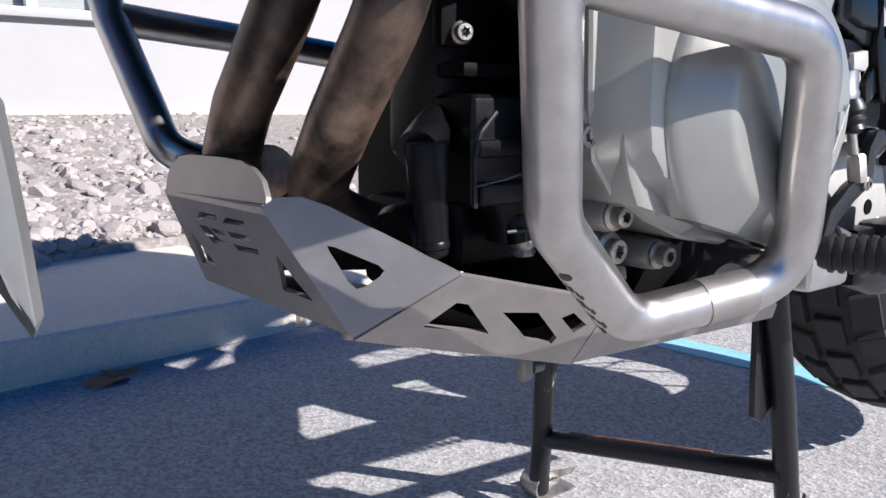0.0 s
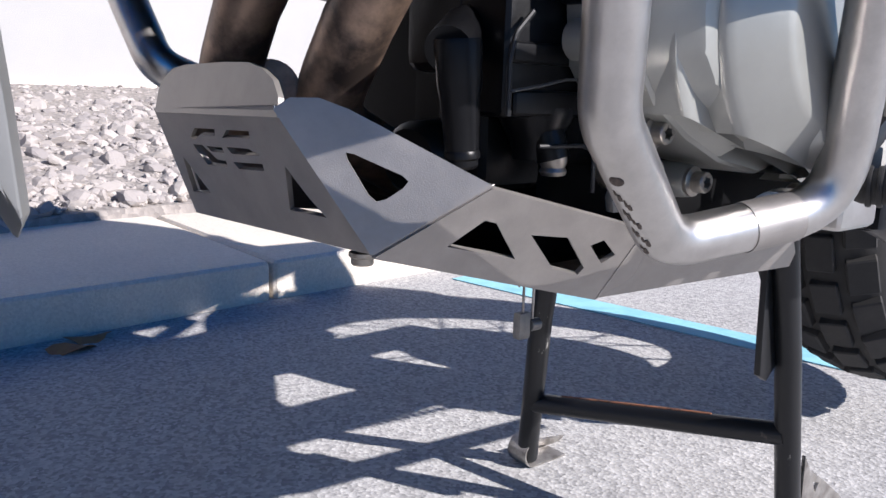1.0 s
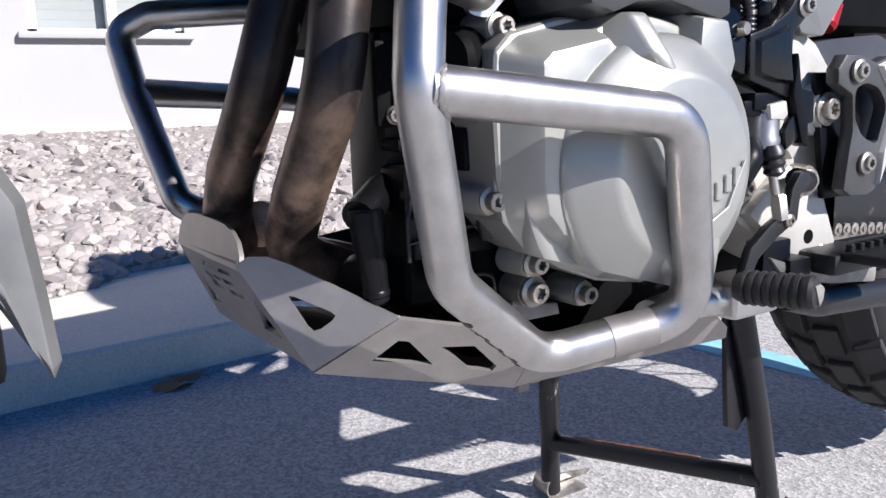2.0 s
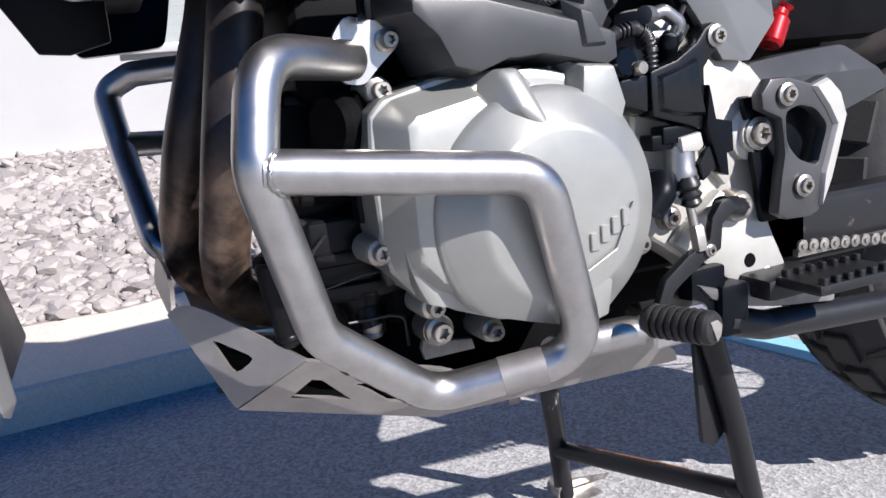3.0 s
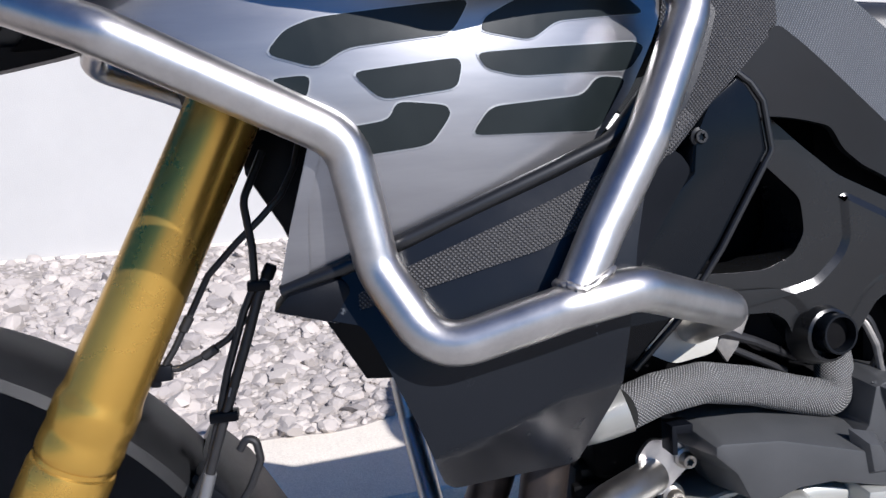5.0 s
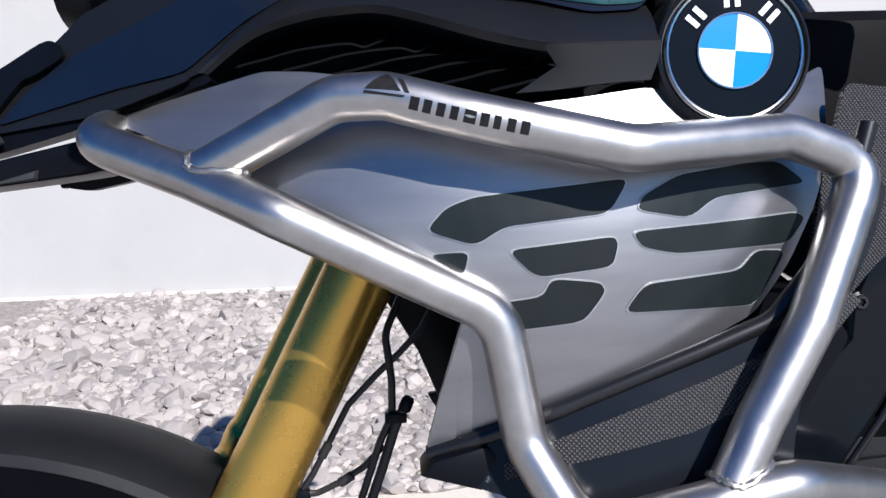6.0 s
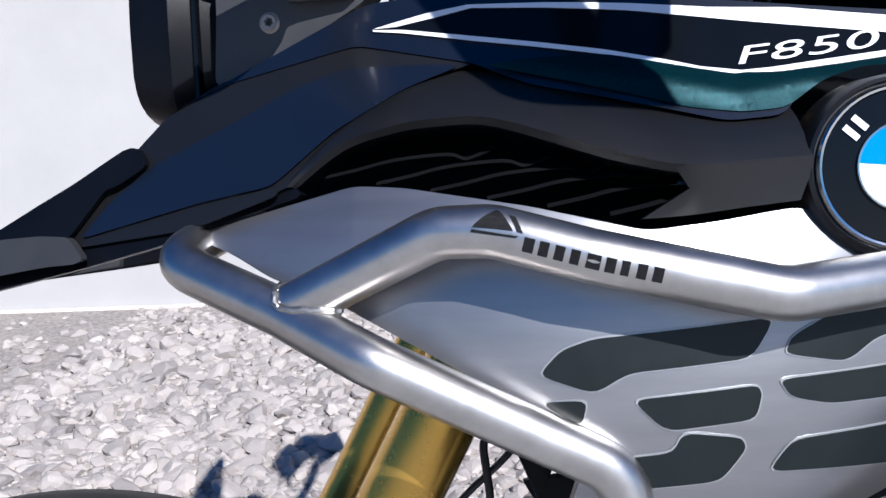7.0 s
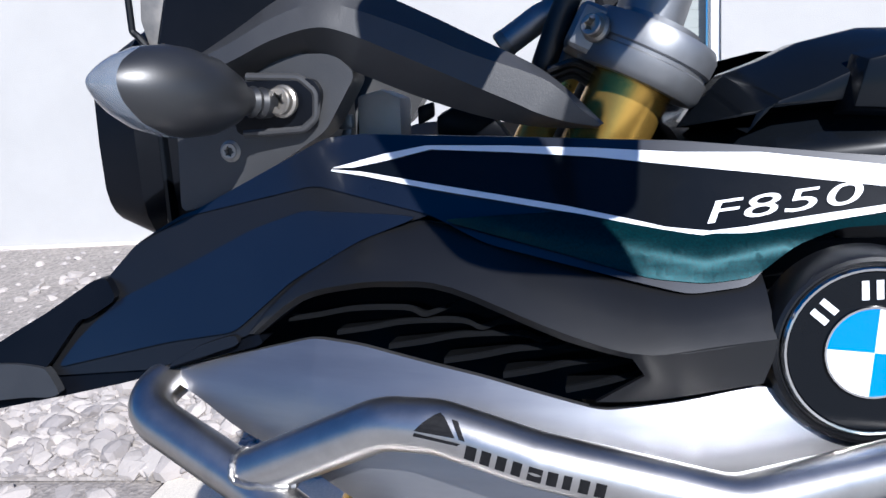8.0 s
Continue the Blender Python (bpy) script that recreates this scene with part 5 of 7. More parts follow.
        part("weld_bead", lathe([(0, -0.002), (r * 0.8, -0.001), (r, 0.0), (r * 0.8, 0.001), (0, 0.002)], p + Vector((0.0002, -0.0004, -0.0003)), (0.7, -0.48, 0.53), 8), SKID, sk)
    bolt(sk, (0.12, 0.4, 0.327), 0.006, (0, 0, -1), 1.2, 0.006)


engine()
skid_plate()


def frame_and_side():
    fr = both("main_frame", slab(smooth_loop([(0.205, 0.69), (0.24, 0.688), (0.268, 0.688), (0.289, 0.696), (0.298, 0.711), (0.295, 0.735), (0.262, 0.765), (0.262, 0.8), (0.294, 0.772), (0.323, 0.749), (0.371, 0.726), (0.402, 0.72), (0.4, 0.705), (0.384, 0.662), (0.361, 0.663), (0.353, 0.658), (0.332, 0.628), (0.32, 0.618), (0.309, 0.618), (0.299, 0.625), (0.289, 0.639), (0.284, 0.651), (0.274, 0.658), (0.233, 0.659), (0.205, 0.652)]), 0.294, 0.34, 0.012, seg=5), FRAME, "dark grey painted steel frame junction")
    part("frame_face", raised(smooth_loop([(0.205, 0.675), (0.24, 0.673), (0.289, 0.681), (0.302, 0.684), (0.316, 0.697), (0.321, 0.706), (0.318, 0.738), (0.33, 0.743), (0.368, 0.724), (0.395, 0.714), (0.394, 0.7), (0.38, 0.667), (0.36, 0.668), (0.35, 0.661), (0.33, 0.633), (0.318, 0.623), (0.309, 0.623), (0.303, 0.628), (0.293, 0.642), (0.287, 0.656), (0.275, 0.664), (0.24, 0.665), (0.205, 0.662)]), 0.297, 0.2915, 0.011, 0.002), FRAME, fr)
    part("cap_boss", lathe([(0.0235, -0.016), (0.0205, -0.006), (0.0185, 0.0), (0.0165, 0.001)], (0.3105, 0.285, 0.64), (0.1, -1, 0.05), 36), FRAME, fr)
    part("frame_cap", lathe([(0.0142, -0.02), (0.0142, 0.0035), (0.0135, 0.0055), (0.012, 0.0055), (0.0113, 0.002), (0.0112, -0.0025), (0, -0.0025)], (0.314, 0.2845, 0.641), (0.1, -1, 0.05), 36), BLACK_GLOSS, fr)
    part("cap_core", lathe([(0.0111, 0.0), (0.0, 0.0)], (0.314, 0.2862, 0.641), (0.1, -1, 0.05), 28), DARK_CAST, fr)
    both("knee_grid", skin([(0.166, 0.768), (0.186, 0.77), (0.212, 0.799), (0.233, 0.818), (0.262, 0.845), (0.254, 0.9), (0.186, 0.905), (0.174, 0.85)], thin_plate([(0.19, 0.772, 0.2605), (0.233, 0.818, 0.262), (0.262, 0.845, 0.266), (0.25, 0.9, 0.262), (0.2, 0.9, 0.246), (0.19, 0.84, 0.25)]), 0.004, 0.01), PUNCHED, "grey punched-look knee panel")
    both("knee_panel", skin([(0.26, 0.846), (0.281, 0.832), (0.311, 0.81), (0.352, 0.779), (0.45, 0.735), (0.5, 0.765), (0.43, 0.825), (0.36, 0.87), (0.3, 0.92), (0.256, 0.93), (0.252, 0.9)], thin_plate([(0.26, 0.846, 0.267), (0.311, 0.81, 0.275), (0.352, 0.779, 0.283), (0.45, 0.735, 0.3), (0.5, 0.765, 0.32), (0.43, 0.825, 0.335), (0.36, 0.87, 0.325), (0.3, 0.92, 0.31), (0.25, 0.93, 0.262)]), 0.005, 0.014), TWILL, "blue-grey woven-look knee panel")
    both("tank_skirt", skin([(0.226, 0.812), (0.244, 0.83), (0.26, 0.847), (0.281, 0.833), (0.312, 0.81), (0.352, 0.78), (0.45, 0.735), (0.46, 0.705), (0.405, 0.72), (0.358, 0.746), (0.34, 0.754), (0.322, 0.766), (0.309, 0.782), (0.286, 0.787), (0.266, 0.79), (0.25, 0.79), (0.24, 0.8)], thin_plate([(0.226, 0.812, 0.2665), (0.26, 0.847, 0.264), (0.312, 0.81, 0.272), (0.352, 0.78, 0.28), (0.45, 0.735, 0.297), (0.405, 0.72, 0.305), (0.34, 0.754, 0.29), (0.309, 0.782, 0.281), (0.266, 0.79, 0.274)]), 0.006, 0.009), SATIN_BLACK, "satin black plastic skirt under the tank")

    # side panel folded into facets
    bm = bmesh.new()
    corner = {k: bm.verts.new((x, y, z)) for k, x, z, y in (("a", 0.399, 0.716, 0.29), ("b", 0.406, 0.705, 0.286), ("c", 0.386, 0.66, 0.291), ("d", 0.399, 0.612, 0.291), ("e", 0.436, 0.562, 0.289), ("f", 0.456, 0.533, 0.288), ("g", 0.48, 0.531, 0.287), ("h", 0.505, 0.558, 0.288), ("i", 0.492, 0.585, 0.28), ("j", 0.449, 0.609, 0.2765), ("k", 0.428, 0.613, 0.2805), ("l", 0.422, 0.63, 0.289), ("m", 0.451, 0.643, 0.289), ("n", 0.464, 0.658, 0.284), ("p", 0.485, 0.673, 0.284), ("q", 0.5, 0.698, 0.286), ("r", 0.504, 0.712, 0.29), ("s", 0.49, 0.727, 0.29), ("t", 0.45, 0.735, 0.29), ("u", 0.445, 0.69, 0.2785), ("v", 0.459, 0.675, 0.2765), ("w", 0.449, 0.668, 0.2815), ("o", 0.391, 0.664, 0.2905))}
    for face in "abut tus suv svr rvq qvp pvn vwn buvwo boc cow cwl wnm wml clk ckd lmj ljk dke kji kih khg kge egf".split():
        bm.faces.new([corner[q] for q in face])
    thicken(bm, (0.004, 0.014, 0))
    bmesh.ops.recalc_face_normals(bm, faces=bm.faces)
    bevel(bm, 0.0012, 2, 12)
    sp = both("side_panel", bm, SIDE_GREY, "pale grey faceted plastic side panel")
    # black slab stands in for the shade in the gap beside the panel
    part("gap_shade", slab([(0.4, 0.712), (0.42, 0.72), (0.42, 0.62), (0.46, 0.56), (0.45, 0.54), (0.434, 0.558), (0.408, 0.6), (0.381, 0.655)], 0.3, 0.33, 0.002), BLACK_PLASTIC, BIKE)
    part("inner_body", box((0.37, 0.33, 0.54), (0.69, 0.57, 0.8), 0.02, 2), DARK_CAST, BIKE)
    part("inner_tray", box((0.33, 0.33, 0.64), (0.5, 0.57, 0.8), 0.02, 2), DARK_CAST, BIKE)
    # black disc paints in the dark inside of an open hole
    part("panel_hole_disc", lathe([(0.0088, -0.001), (0.0088, 0.0012), (0.0076, 0.0012), (0.0074, -0.001), (0, -0.001)], (0.4355, 0.2815, 0.652), (0.08, -1, 0.1), 24), DARK_CAST, sp, "black disc drawn in place of a round hole")
    res = part("fluid_reservoir", lathe([(0, -0.004), (0.02, -0.004), (0.0215, 0.0), (0.0215, 0.006), (0.019, 0.008), (0.019, 0.022), (0.0115, 0.028), (0.0108, 0.05), (0.012, 0.052), (0.012, 0.057), (0.009, 0.06), (0, 0.06)], (0.516, 0.322, 0.596), (0.08, 0, 1), 28), SCUFFED, BIKE, "black plastic fluid reservoir")
    part("reservoir_pin", tube([(0.524, 0.302, 0.628), (0.55, 0.305, 0.627)], 0.0028, 0, 10), BLACK_STEEL, res)
    bolt(res, (0.524, 0.31, 0.655), 0.0035, (0, -0.4, 1), 1.3, 0.003)
    coil = [(0.378 + 0.008 * u + 0.0032 * math.cos(40 * u), 0.3 + 0.0032 * math.sin(40 * u), 0.607 + 0.013 * u) for u in (q / 60 for q in range(61))]
    part("cable_spring", tube(coil, 0.0008, 0, 6), BLACK_STEEL, BIKE)
    part("cable_sleeve", tube([(0.345, 0.305, 0.65), (0.35, 0.3, 0.64), (0.356, 0.298, 0.626), (0.362, 0.3, 0.605)], 0.0026, 0.01, 10), WORN_GREY, BIKE)
    # subframe tubes and parts behind
    part("subframe_tube", tube([(0.52, 0.335, 0.565), (0.63, 0.34, 0.616), (0.9, 0.36, 0.74)], 0.013, 0, 18), BLACK_STEEL, BIKE)
    part("subframe_tube", tube([(0.52, 0.565, 0.565), (0.9, 0.54, 0.74)], 0.013, 0, 18), BLACK_STEEL, BIKE)
    part("shock_reservoir", lathe([(0, 0), (0.009, 0), (0.011, 0.003), (0.011, 0.022), (0.008, 0.026), (0.008, 0.03), (0.011, 0.033), (0, 0.033)], (0.539, 0.328, 0.541), (0.55, 0.1, 1), 24), RED, BIKE, "red anodised shock reservoir")
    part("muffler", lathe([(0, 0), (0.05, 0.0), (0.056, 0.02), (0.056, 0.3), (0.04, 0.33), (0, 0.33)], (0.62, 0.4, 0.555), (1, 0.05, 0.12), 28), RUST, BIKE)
    part("rear_cover", skin([(0.508, 0.528), (0.557, 0.533), (0.62, 0.537), (0.66, 0.5), (0.6, 0.482), (0.574, 0.494), (0.52, 0.503)], lambda x, z: 0.312 + np.clip((z - 0.515) * 0.7, 0, 0.02), 0.02, 0.008), GREY_PLASTIC, BIKE)
    # gearbox side
    gb = part("gearbox_cover", slab([(0.395, 0.575), (0.43, 0.56), (0.459, 0.545), (0.496, 0.527), (0.52, 0.503), (0.512, 0.46), (0.505, 0.425), (0.53, 0.362), (0.49, 0.352), (0.455, 0.368), (0.411, 0.4), (0.38, 0.42), (0.385, 0.5)], 0.301, 0.37, 0.006, seg=3), CAST_WARM, BIKE, "pale grey cast gearbox side")
    part("web", slab([(0.44, 0.54), (0.49, 0.515), (0.47, 0.45), (0.463, 0.44), (0.445, 0.46)], 0.294, 0.305, 0.004), CAST_WARM, gb)
    part("web", slab([(0.41, 0.405), (0.455, 0.44), (0.5, 0.41), (0.52, 0.37), (0.47, 0.362)], 0.291, 0.305, 0.005), CAST_WARM, gb)
    part("web", slab([(0.372, 0.515), (0.402, 0.53), (0.402, 0.42), (0.386, 0.402), (0.372, 0.43)], 0.304, 0.33, 0.003), CAST_WARM, gb)
    # dark disc stands in for the shade of a round hole
    part("hole_disc", lathe([(0, 0), (0.0052, 0), (0.0056, -0.0006), (0.0056, -0.004)], (0.481, 0.2902, 0.381), (0, -1, 0), 20), DARK_CAST, gb)
    part("pivot_boss", lathe([(0.021, -0.01), (0.0195, 0.004), (0.016, 0.006), (0.0145, 0.006), (0.014, 0.01), (0, 0.01)], (0.483, 0.294, 0.478), (0, -1, 0), 28), CAST_WARM, gb)
    bolt(gb, (0.483, 0.284, 0.478), 0.0085, h=0.007)
    for x, y, z, r in ((0.466, 0.282, 0.426, 0.0085), (0.411, 0.294, 0.424, 0.007), (0.387, 0.297, 0.408, 0.006), (0.5, 0.292, 0.368, 0.005)):
        part("screw_boss", lathe([(0, 0), (r * 1.35, 0), (r * 1.5, -0.012)], (x, y + 0.002, z), (0, -1, 0), 20), BOLT, gb)
        bolt(gb, (x, y + 0.001, z), r * 0.75, h=0.004)
    # shift sensor and its cover
    br = part("sensor_cover", slab([(0.38, 0.53), (0.402, 0.536), (0.419, 0.546), (0.427, 0.5555), (0.434, 0.559), (0.442, 0.556), (0.444, 0.547), (0.431, 0.536), (0.425, 0.529), (0.425, 0.515), (0.431, 0.494), (0.424, 0.487), (0.402, 0.494), (0.381, 0.5)], 0.272, 0.29, 0.002), SCUFFED, BIKE, "scuffed black plastic sensor cover")
    part("cover_face", raised([(0.384, 0.527), (0.402, 0.532), (0.419, 0.538), (0.422, 0.514), (0.426, 0.496), (0.402, 0.498), (0.385, 0.503)], 0.273, 0.2685, 0.003, 0.001), SCUFFED, br)
    part("cover_box", raised([(0.354, 0.528), (0.376, 0.531), (0.382, 0.53), (0.381, 0.5), (0.356, 0.507)], 0.29, 0.274, 0.003, 0.001, back=0.004), SCUFFED, br)
    part("cover_fold", slab([(0.426, 0.518), (0.431, 0.494), (0.445, 0.491), (0.446, 0.47), (0.44, 0.469), (0.4415, 0.453), (0.434, 0.456), (0.4225, 0.49)], 0.268, 0.28, 0.0012), BLACK_PLASTIC, br)
    part("cap_box", lathe([(0, 0.014), (0.0085, 0.014), (0.0105, 0.011), (0.0108, 0.0), (0.0108, -0.012)], (0.361, 0.286, 0.536), (0.05, -1, 0.1), 24), BLACK_GLOSS, br)
    part("brass_stud", lathe([(0, 0.004), (0.004, 0.004), (0.0048, 0.002), (0.0048, -0.004)], (0.371, 0.272, 0.533), (0.1, -1, 0), 16), BOLT, br)
    bolt(br, (0.4355, 0.2725, 0.5495), 0.0055, h=0.005)
    bolt(br, (0.352, 0.28, 0.519), 0.0055, h=0.005)
    part("sensor_plug", raised([(0.401, 0.485), (0.422, 0.488), (0.425, 0.476), (0.42, 0.471), (0.403, 0.472)], 0.288, 0.272, 0.002, 0.001), CAST_WARM, br, "pale plastic connector")
    part("sensor_body", lathe([(0, 0.02), (0.0105, 0.02), (0.011, 0.004), (0.012, 0.002), (0.012, -0.004), (0, -0.004)], (0.4105, 0.283, 0.458), (-0.03, 0, 1), 24), CLAMP_GREY, br)
    part("socket", join(box((0.383, 0.277, 0.476), (0.401, 0.292, 0.487), 0.002), box((0.391, 0.275, 0.48), (0.421, 0.29, 0.492), 0.002), box((0.396, 0.275, 0.446), (0.42, 0.294, 0.457), 0.003)), BLACK_PLASTIC, br)
    part("side_tab", slab([(0.417, 0.465), (0.426, 0.476), (0.433, 0.46), (0.42, 0.452)], 0.27, 0.275, 0.0008), SCUFFED, br)
    part("sensor_boot", lathe([(0.006, -0.004), (0.008, 0.0), (0.0085, 0.003), (0.0062, 0.006), (0.0085, 0.009), (0.0065, 0.012), (0.0075, 0.015), (0.004, 0.018)], (0.4095, 0.274, 0.452), (0.1, -0.1, -1), 18), HOSE_RUBBER, br)
    part("coil_boot", tube([(0.395, 0.285, 0.455), (0.39, 0.279, 0.447), (0.38, 0.28, 0.435)], 0.011, 0.008, 16), BLACK_PLASTIC, br)
    for k, (a, b) in enumerate((((0.41, 0.29, 0.54), (0.425, 0.289, 0.558)), ((0.4, 0.29, 0.54), (0.43, 0.295, 0.575)))):
        part("wire", tube([a, (a[0] + 0.004, a[1] - 0.008, a[2] + 0.01), b], 0.0022, 0.006, 8), HOSE_RUBBER, br)
    run = [(0.338, 0.288, 0.536), (0.35, 0.281, 0.55), (0.357, 0.279, 0.556), (0.371, 0.278, 0.559), (0.382, 0.278, 0.555), (0.385, 0.278, 0.544), (0.386, 0.279, 0.53)]
    conduit = part("wire_conduit", tube(run, 0.0038, 0.01, 12), HOSE_RUBBER, BIKE)
    line = rounded(run, 0.008, 5)
    for p, q in zip(line, line[1:]):
        for k in range(max(int((q - p).length / 0.0028), 1)):
            part("ridge", cap_ring(p.lerp(q, k / max(int((q - p).length / 0.0028), 1)), 0.0049, 0.0014, q - p), HOSE_RUBBER, conduit)
    tn = part("tensioner", join(tube([(0.392, 0.292, 0.566), (0.405, 0.288, 0.5695), (0.418, 0.288, 0.561), (0.418, 0.29, 0.553), (0.408, 0.292, 0.549)], 0.005, 0.006, 14), box((0.392, 0.29, 0.545), (0.416, 0.306, 0.557), 0.003)), ALU, BIKE, "bright alloy throttle link")
    part("barrel_end", lathe([(0, 0), (0.0055, 0), (0.0062, 0.002), (0.0062, 0.01), (0, 0.01)], (0.393, 0.286, 0.567), (-0.9, -0.4, 0), 18), ALU, tn)
    part("ball_joint", lathe([(0, 0.017), (0.005, 0.0155), (0.0075, 0.011), (0.0078, 0.006), (0.006, 0.001), (0.005, -0.012)], (0.405, 0.289, 0.54), (0, -0.5, 0.9), 20), BLACK_GLOSS, BIKE)
    part("spade_bracket", slab(smooth_loop([(0.376, 0.45), (0.385, 0.462), (0.4, 0.462), (0.41, 0.445), (0.395, 0.432), (0.382, 0.436)]), 0.288, 0.296, 0.002), BLACK_PLASTIC, BIKE)
    # wiring under the frame junction
    for pts, r, m in (([(0.2, 0.3, 0.64), (0.235, 0.296, 0.648), (0.262, 0.3, 0.638), (0.3, 0.31, 0.62)], 0.0035, HOSE_RUBBER), ([(0.22, 0.31, 0.655), (0.25, 0.303, 0.632), (0.29, 0.306, 0.612)], 0.0028, HOSE_RUBBER), ([(0.33, 0.31, 0.66), (0.352, 0.3, 0.645), (0.362, 0.3, 0.622), (0.356, 0.306, 0.6)], 0.0026, HOSE_RUBBER), ([(0.215, 0.305, 0.66), (0.217, 0.303, 0.635)], 0.004, CLAMP_GREY)):
        part("wiring_run", tube(pts, r, 0.015, 10), m, BIKE)
    part("cable_bracket", slab([(0.232, 0.638), (0.246, 0.665), (0.255, 0.668), (0.258, 0.66), (0.248, 0.636), (0.24, 0.626)], 0.296, 0.3, 0.001), WORN_GREY, BIKE)
    part("throttle_body", join(lathe([(0, 0.03), (0.018, 0.03), (0.02, 0.026), (0.02, 0.0)], (0.29, 0.345, 0.64), (-0.3, -1, 0.1), 24), box((0.24, 0.34, 0.62), (0.32, 0.4, 0.67), 0.006)), DARK_CAST, BIKE)
    # shift lever
    lv = part("shift_lever", slab([(0.441, 0.437), (0.432, 0.436), (0.424, 0.426), (0.421, 0.41), (0.402, 0.402), (0.382, 0.388), (0.37, 0.36), (0.378, 0.357), (0.39, 0.379), (0.41, 0.392), (0.431, 0.402), (0.433, 0.42), (0.446, 0.429)], 0.266, 0.273, 0.0015), BLACK_STEEL, BIKE, "black steel gear lever")
    part("link_rod", tube([(0.408, 0.274, 0.446), (0.413, 0.268, 0.405)], 0.0032, 0, 12), BOLT, lv)
    part("rod_end", lathe([(0, 0), (0.0058, 0), (0.0058, 0.016), (0.0045, 0.018), (0, 0.018)], (0.4135, 0.2675, 0.404), (-0.1, 0.1, 1), 6), BOLT, lv)
    bolt(lv, (0.42, 0.266, 0.403), 0.0032, h=0.003)
    part("lever_boss", tube([(0.463, 0.283, 0.426), (0.44, 0.275, 0.43)], 0.008, 0, 16), BLACK_STEEL, lv)
    rub = part("toe_rubber", lathe([(0, -0.006), (0.0085, -0.006), (0.0098, -0.003), (0.0102, 0.004), (0.0102, 0.037), (0.0112, 0.0385), (0.0113, 0.042), (0.0098, 0.0445), (0.006, 0.0455), (0, 0.0458)], (0.361, 0.254, 0.366), (0.31, -0.95, 0.05), 28), TOE_RUBBER, lv, "ribbed black rubber toe peg")
    ax = Vector((0.31, -0.95, 0.05)).normalized()
    for k in range(7):
        part("rib", lathe([(0.0104, -0.0016), (0.0115, -0.0014), (0.0119, 0.0), (0.0115, 0.0014), (0.0104, 0.0016)], Vector((0.361, 0.254, 0.366)) + ax * (0.001 + k * 0.0056), (0.31, -0.95, 0.05), 28), TOE_RUBBER, rub)
    part("end_face", slab([(0.3688, 0.3738), (0.3748, 0.3745), (0.3785, 0.371), (0.3775, 0.3645), (0.3745, 0.3598)], 0.2085, 0.2105, 0.0008), WORN_GREY, rub)
    # heel guard
    hg = part("heel_guard", slab([(0.472, 0.507), (0.481, 0.517), (0.497, 0.517), (0.519, 0.511), (0.535, 0.516), (0.547, 0.505), (0.555, 0.485), (0.549, 0.464), (0.541, 0.439), (0.527, 0.415), (0.518, 0.412), (0.496, 0.413), (0.487, 0.418), (0.491, 0.447), (0.494, 0.462), (0.491, 0.488), (0.473, 0.496)], 0.268, 0.279, 0.003, [smooth_loop([(0.495, 0.492), (0.508, 0.496), (0.524, 0.492), (0.536, 0.479), (0.53, 0.462), (0.526, 0.45), (0.507, 0.457), (0.496, 0.47)])]), GUARD_GREY, BIKE, "grey cast heel guard worn bare along its edge")
    bolt(hg, (0.494, 0.267, 0.505), 0.0058, h=0.005)
    bolt(hg, (0.51, 0.267, 0.437), 0.0058, h=0.005)
    part("guard_back", slab([(0.47, 0.505), (0.55, 0.505), (0.545, 0.44), (0.52, 0.41), (0.488, 0.41)], 0.284, 0.29, 0.002), BLACK_PLASTIC, hg)
    part("worn_edge", raised([(0.519, 0.509), (0.535, 0.514), (0.547, 0.503), (0.5535, 0.485), (0.547, 0.464), (0.539, 0.439), (0.527, 0.418), (0.529, 0.444), (0.536, 0.464), (0.541, 0.479), (0.533, 0.492)], 0.2685, 0.2645, 0.002, 0.0008), CAST_WARM, hg)
    # foot peg
    pg = part("foot_peg", join(box((0.478, 0.222, 0.366), (0.56, 0.262, 0.374), 0.002), box((0.47, 0.26, 0.355), (0.53, 0.3, 0.372), 0.005)), BLACK_STEEL, BIKE, "worn toothed metal foot peg")
    for k in range(7):
        part("tooth", box((0.481 + k * 0.0118, 0.222, 0.373), (0.486 + k * 0.0118, 0.228, 0.379), 0.0008, 1), BLACK_STEEL, pg)
        part("tooth", box((0.481 + k * 0.0118, 0.255, 0.373), (0.486 + k * 0.0118, 0.261, 0.379), 0.0008, 1), BLACK_STEEL, pg)
    part("peg_mount", slab([(0.42, 0.375), (0.45, 0.365), (0.5, 0.372), (0.56, 0.352), (0.56, 0.335), (0.5, 0.342), (0.46, 0.35), (0.435, 0.36)], 0.28, 0.3, 0.004), WORN_GREY, BIKE)
    part("stand_switch", join(box((0.418, 0.283, 0.345), (0.45, 0.3, 0.385), 0.003), box((0.44, 0.276, 0.33), (0.466, 0.298, 0.37), 0.004)), BLACK_PLASTIC, BIKE)
    part("side_stand", tube([(0.45, 0.287, 0.34), (0.49, 0.287, 0.328), (0.62, 0.29, 0.318), (0.8, 0.285, 0.31)], 0.0118, 0.03, 18), BLACK_STEEL, BIKE, "black tubular side stand folded back")
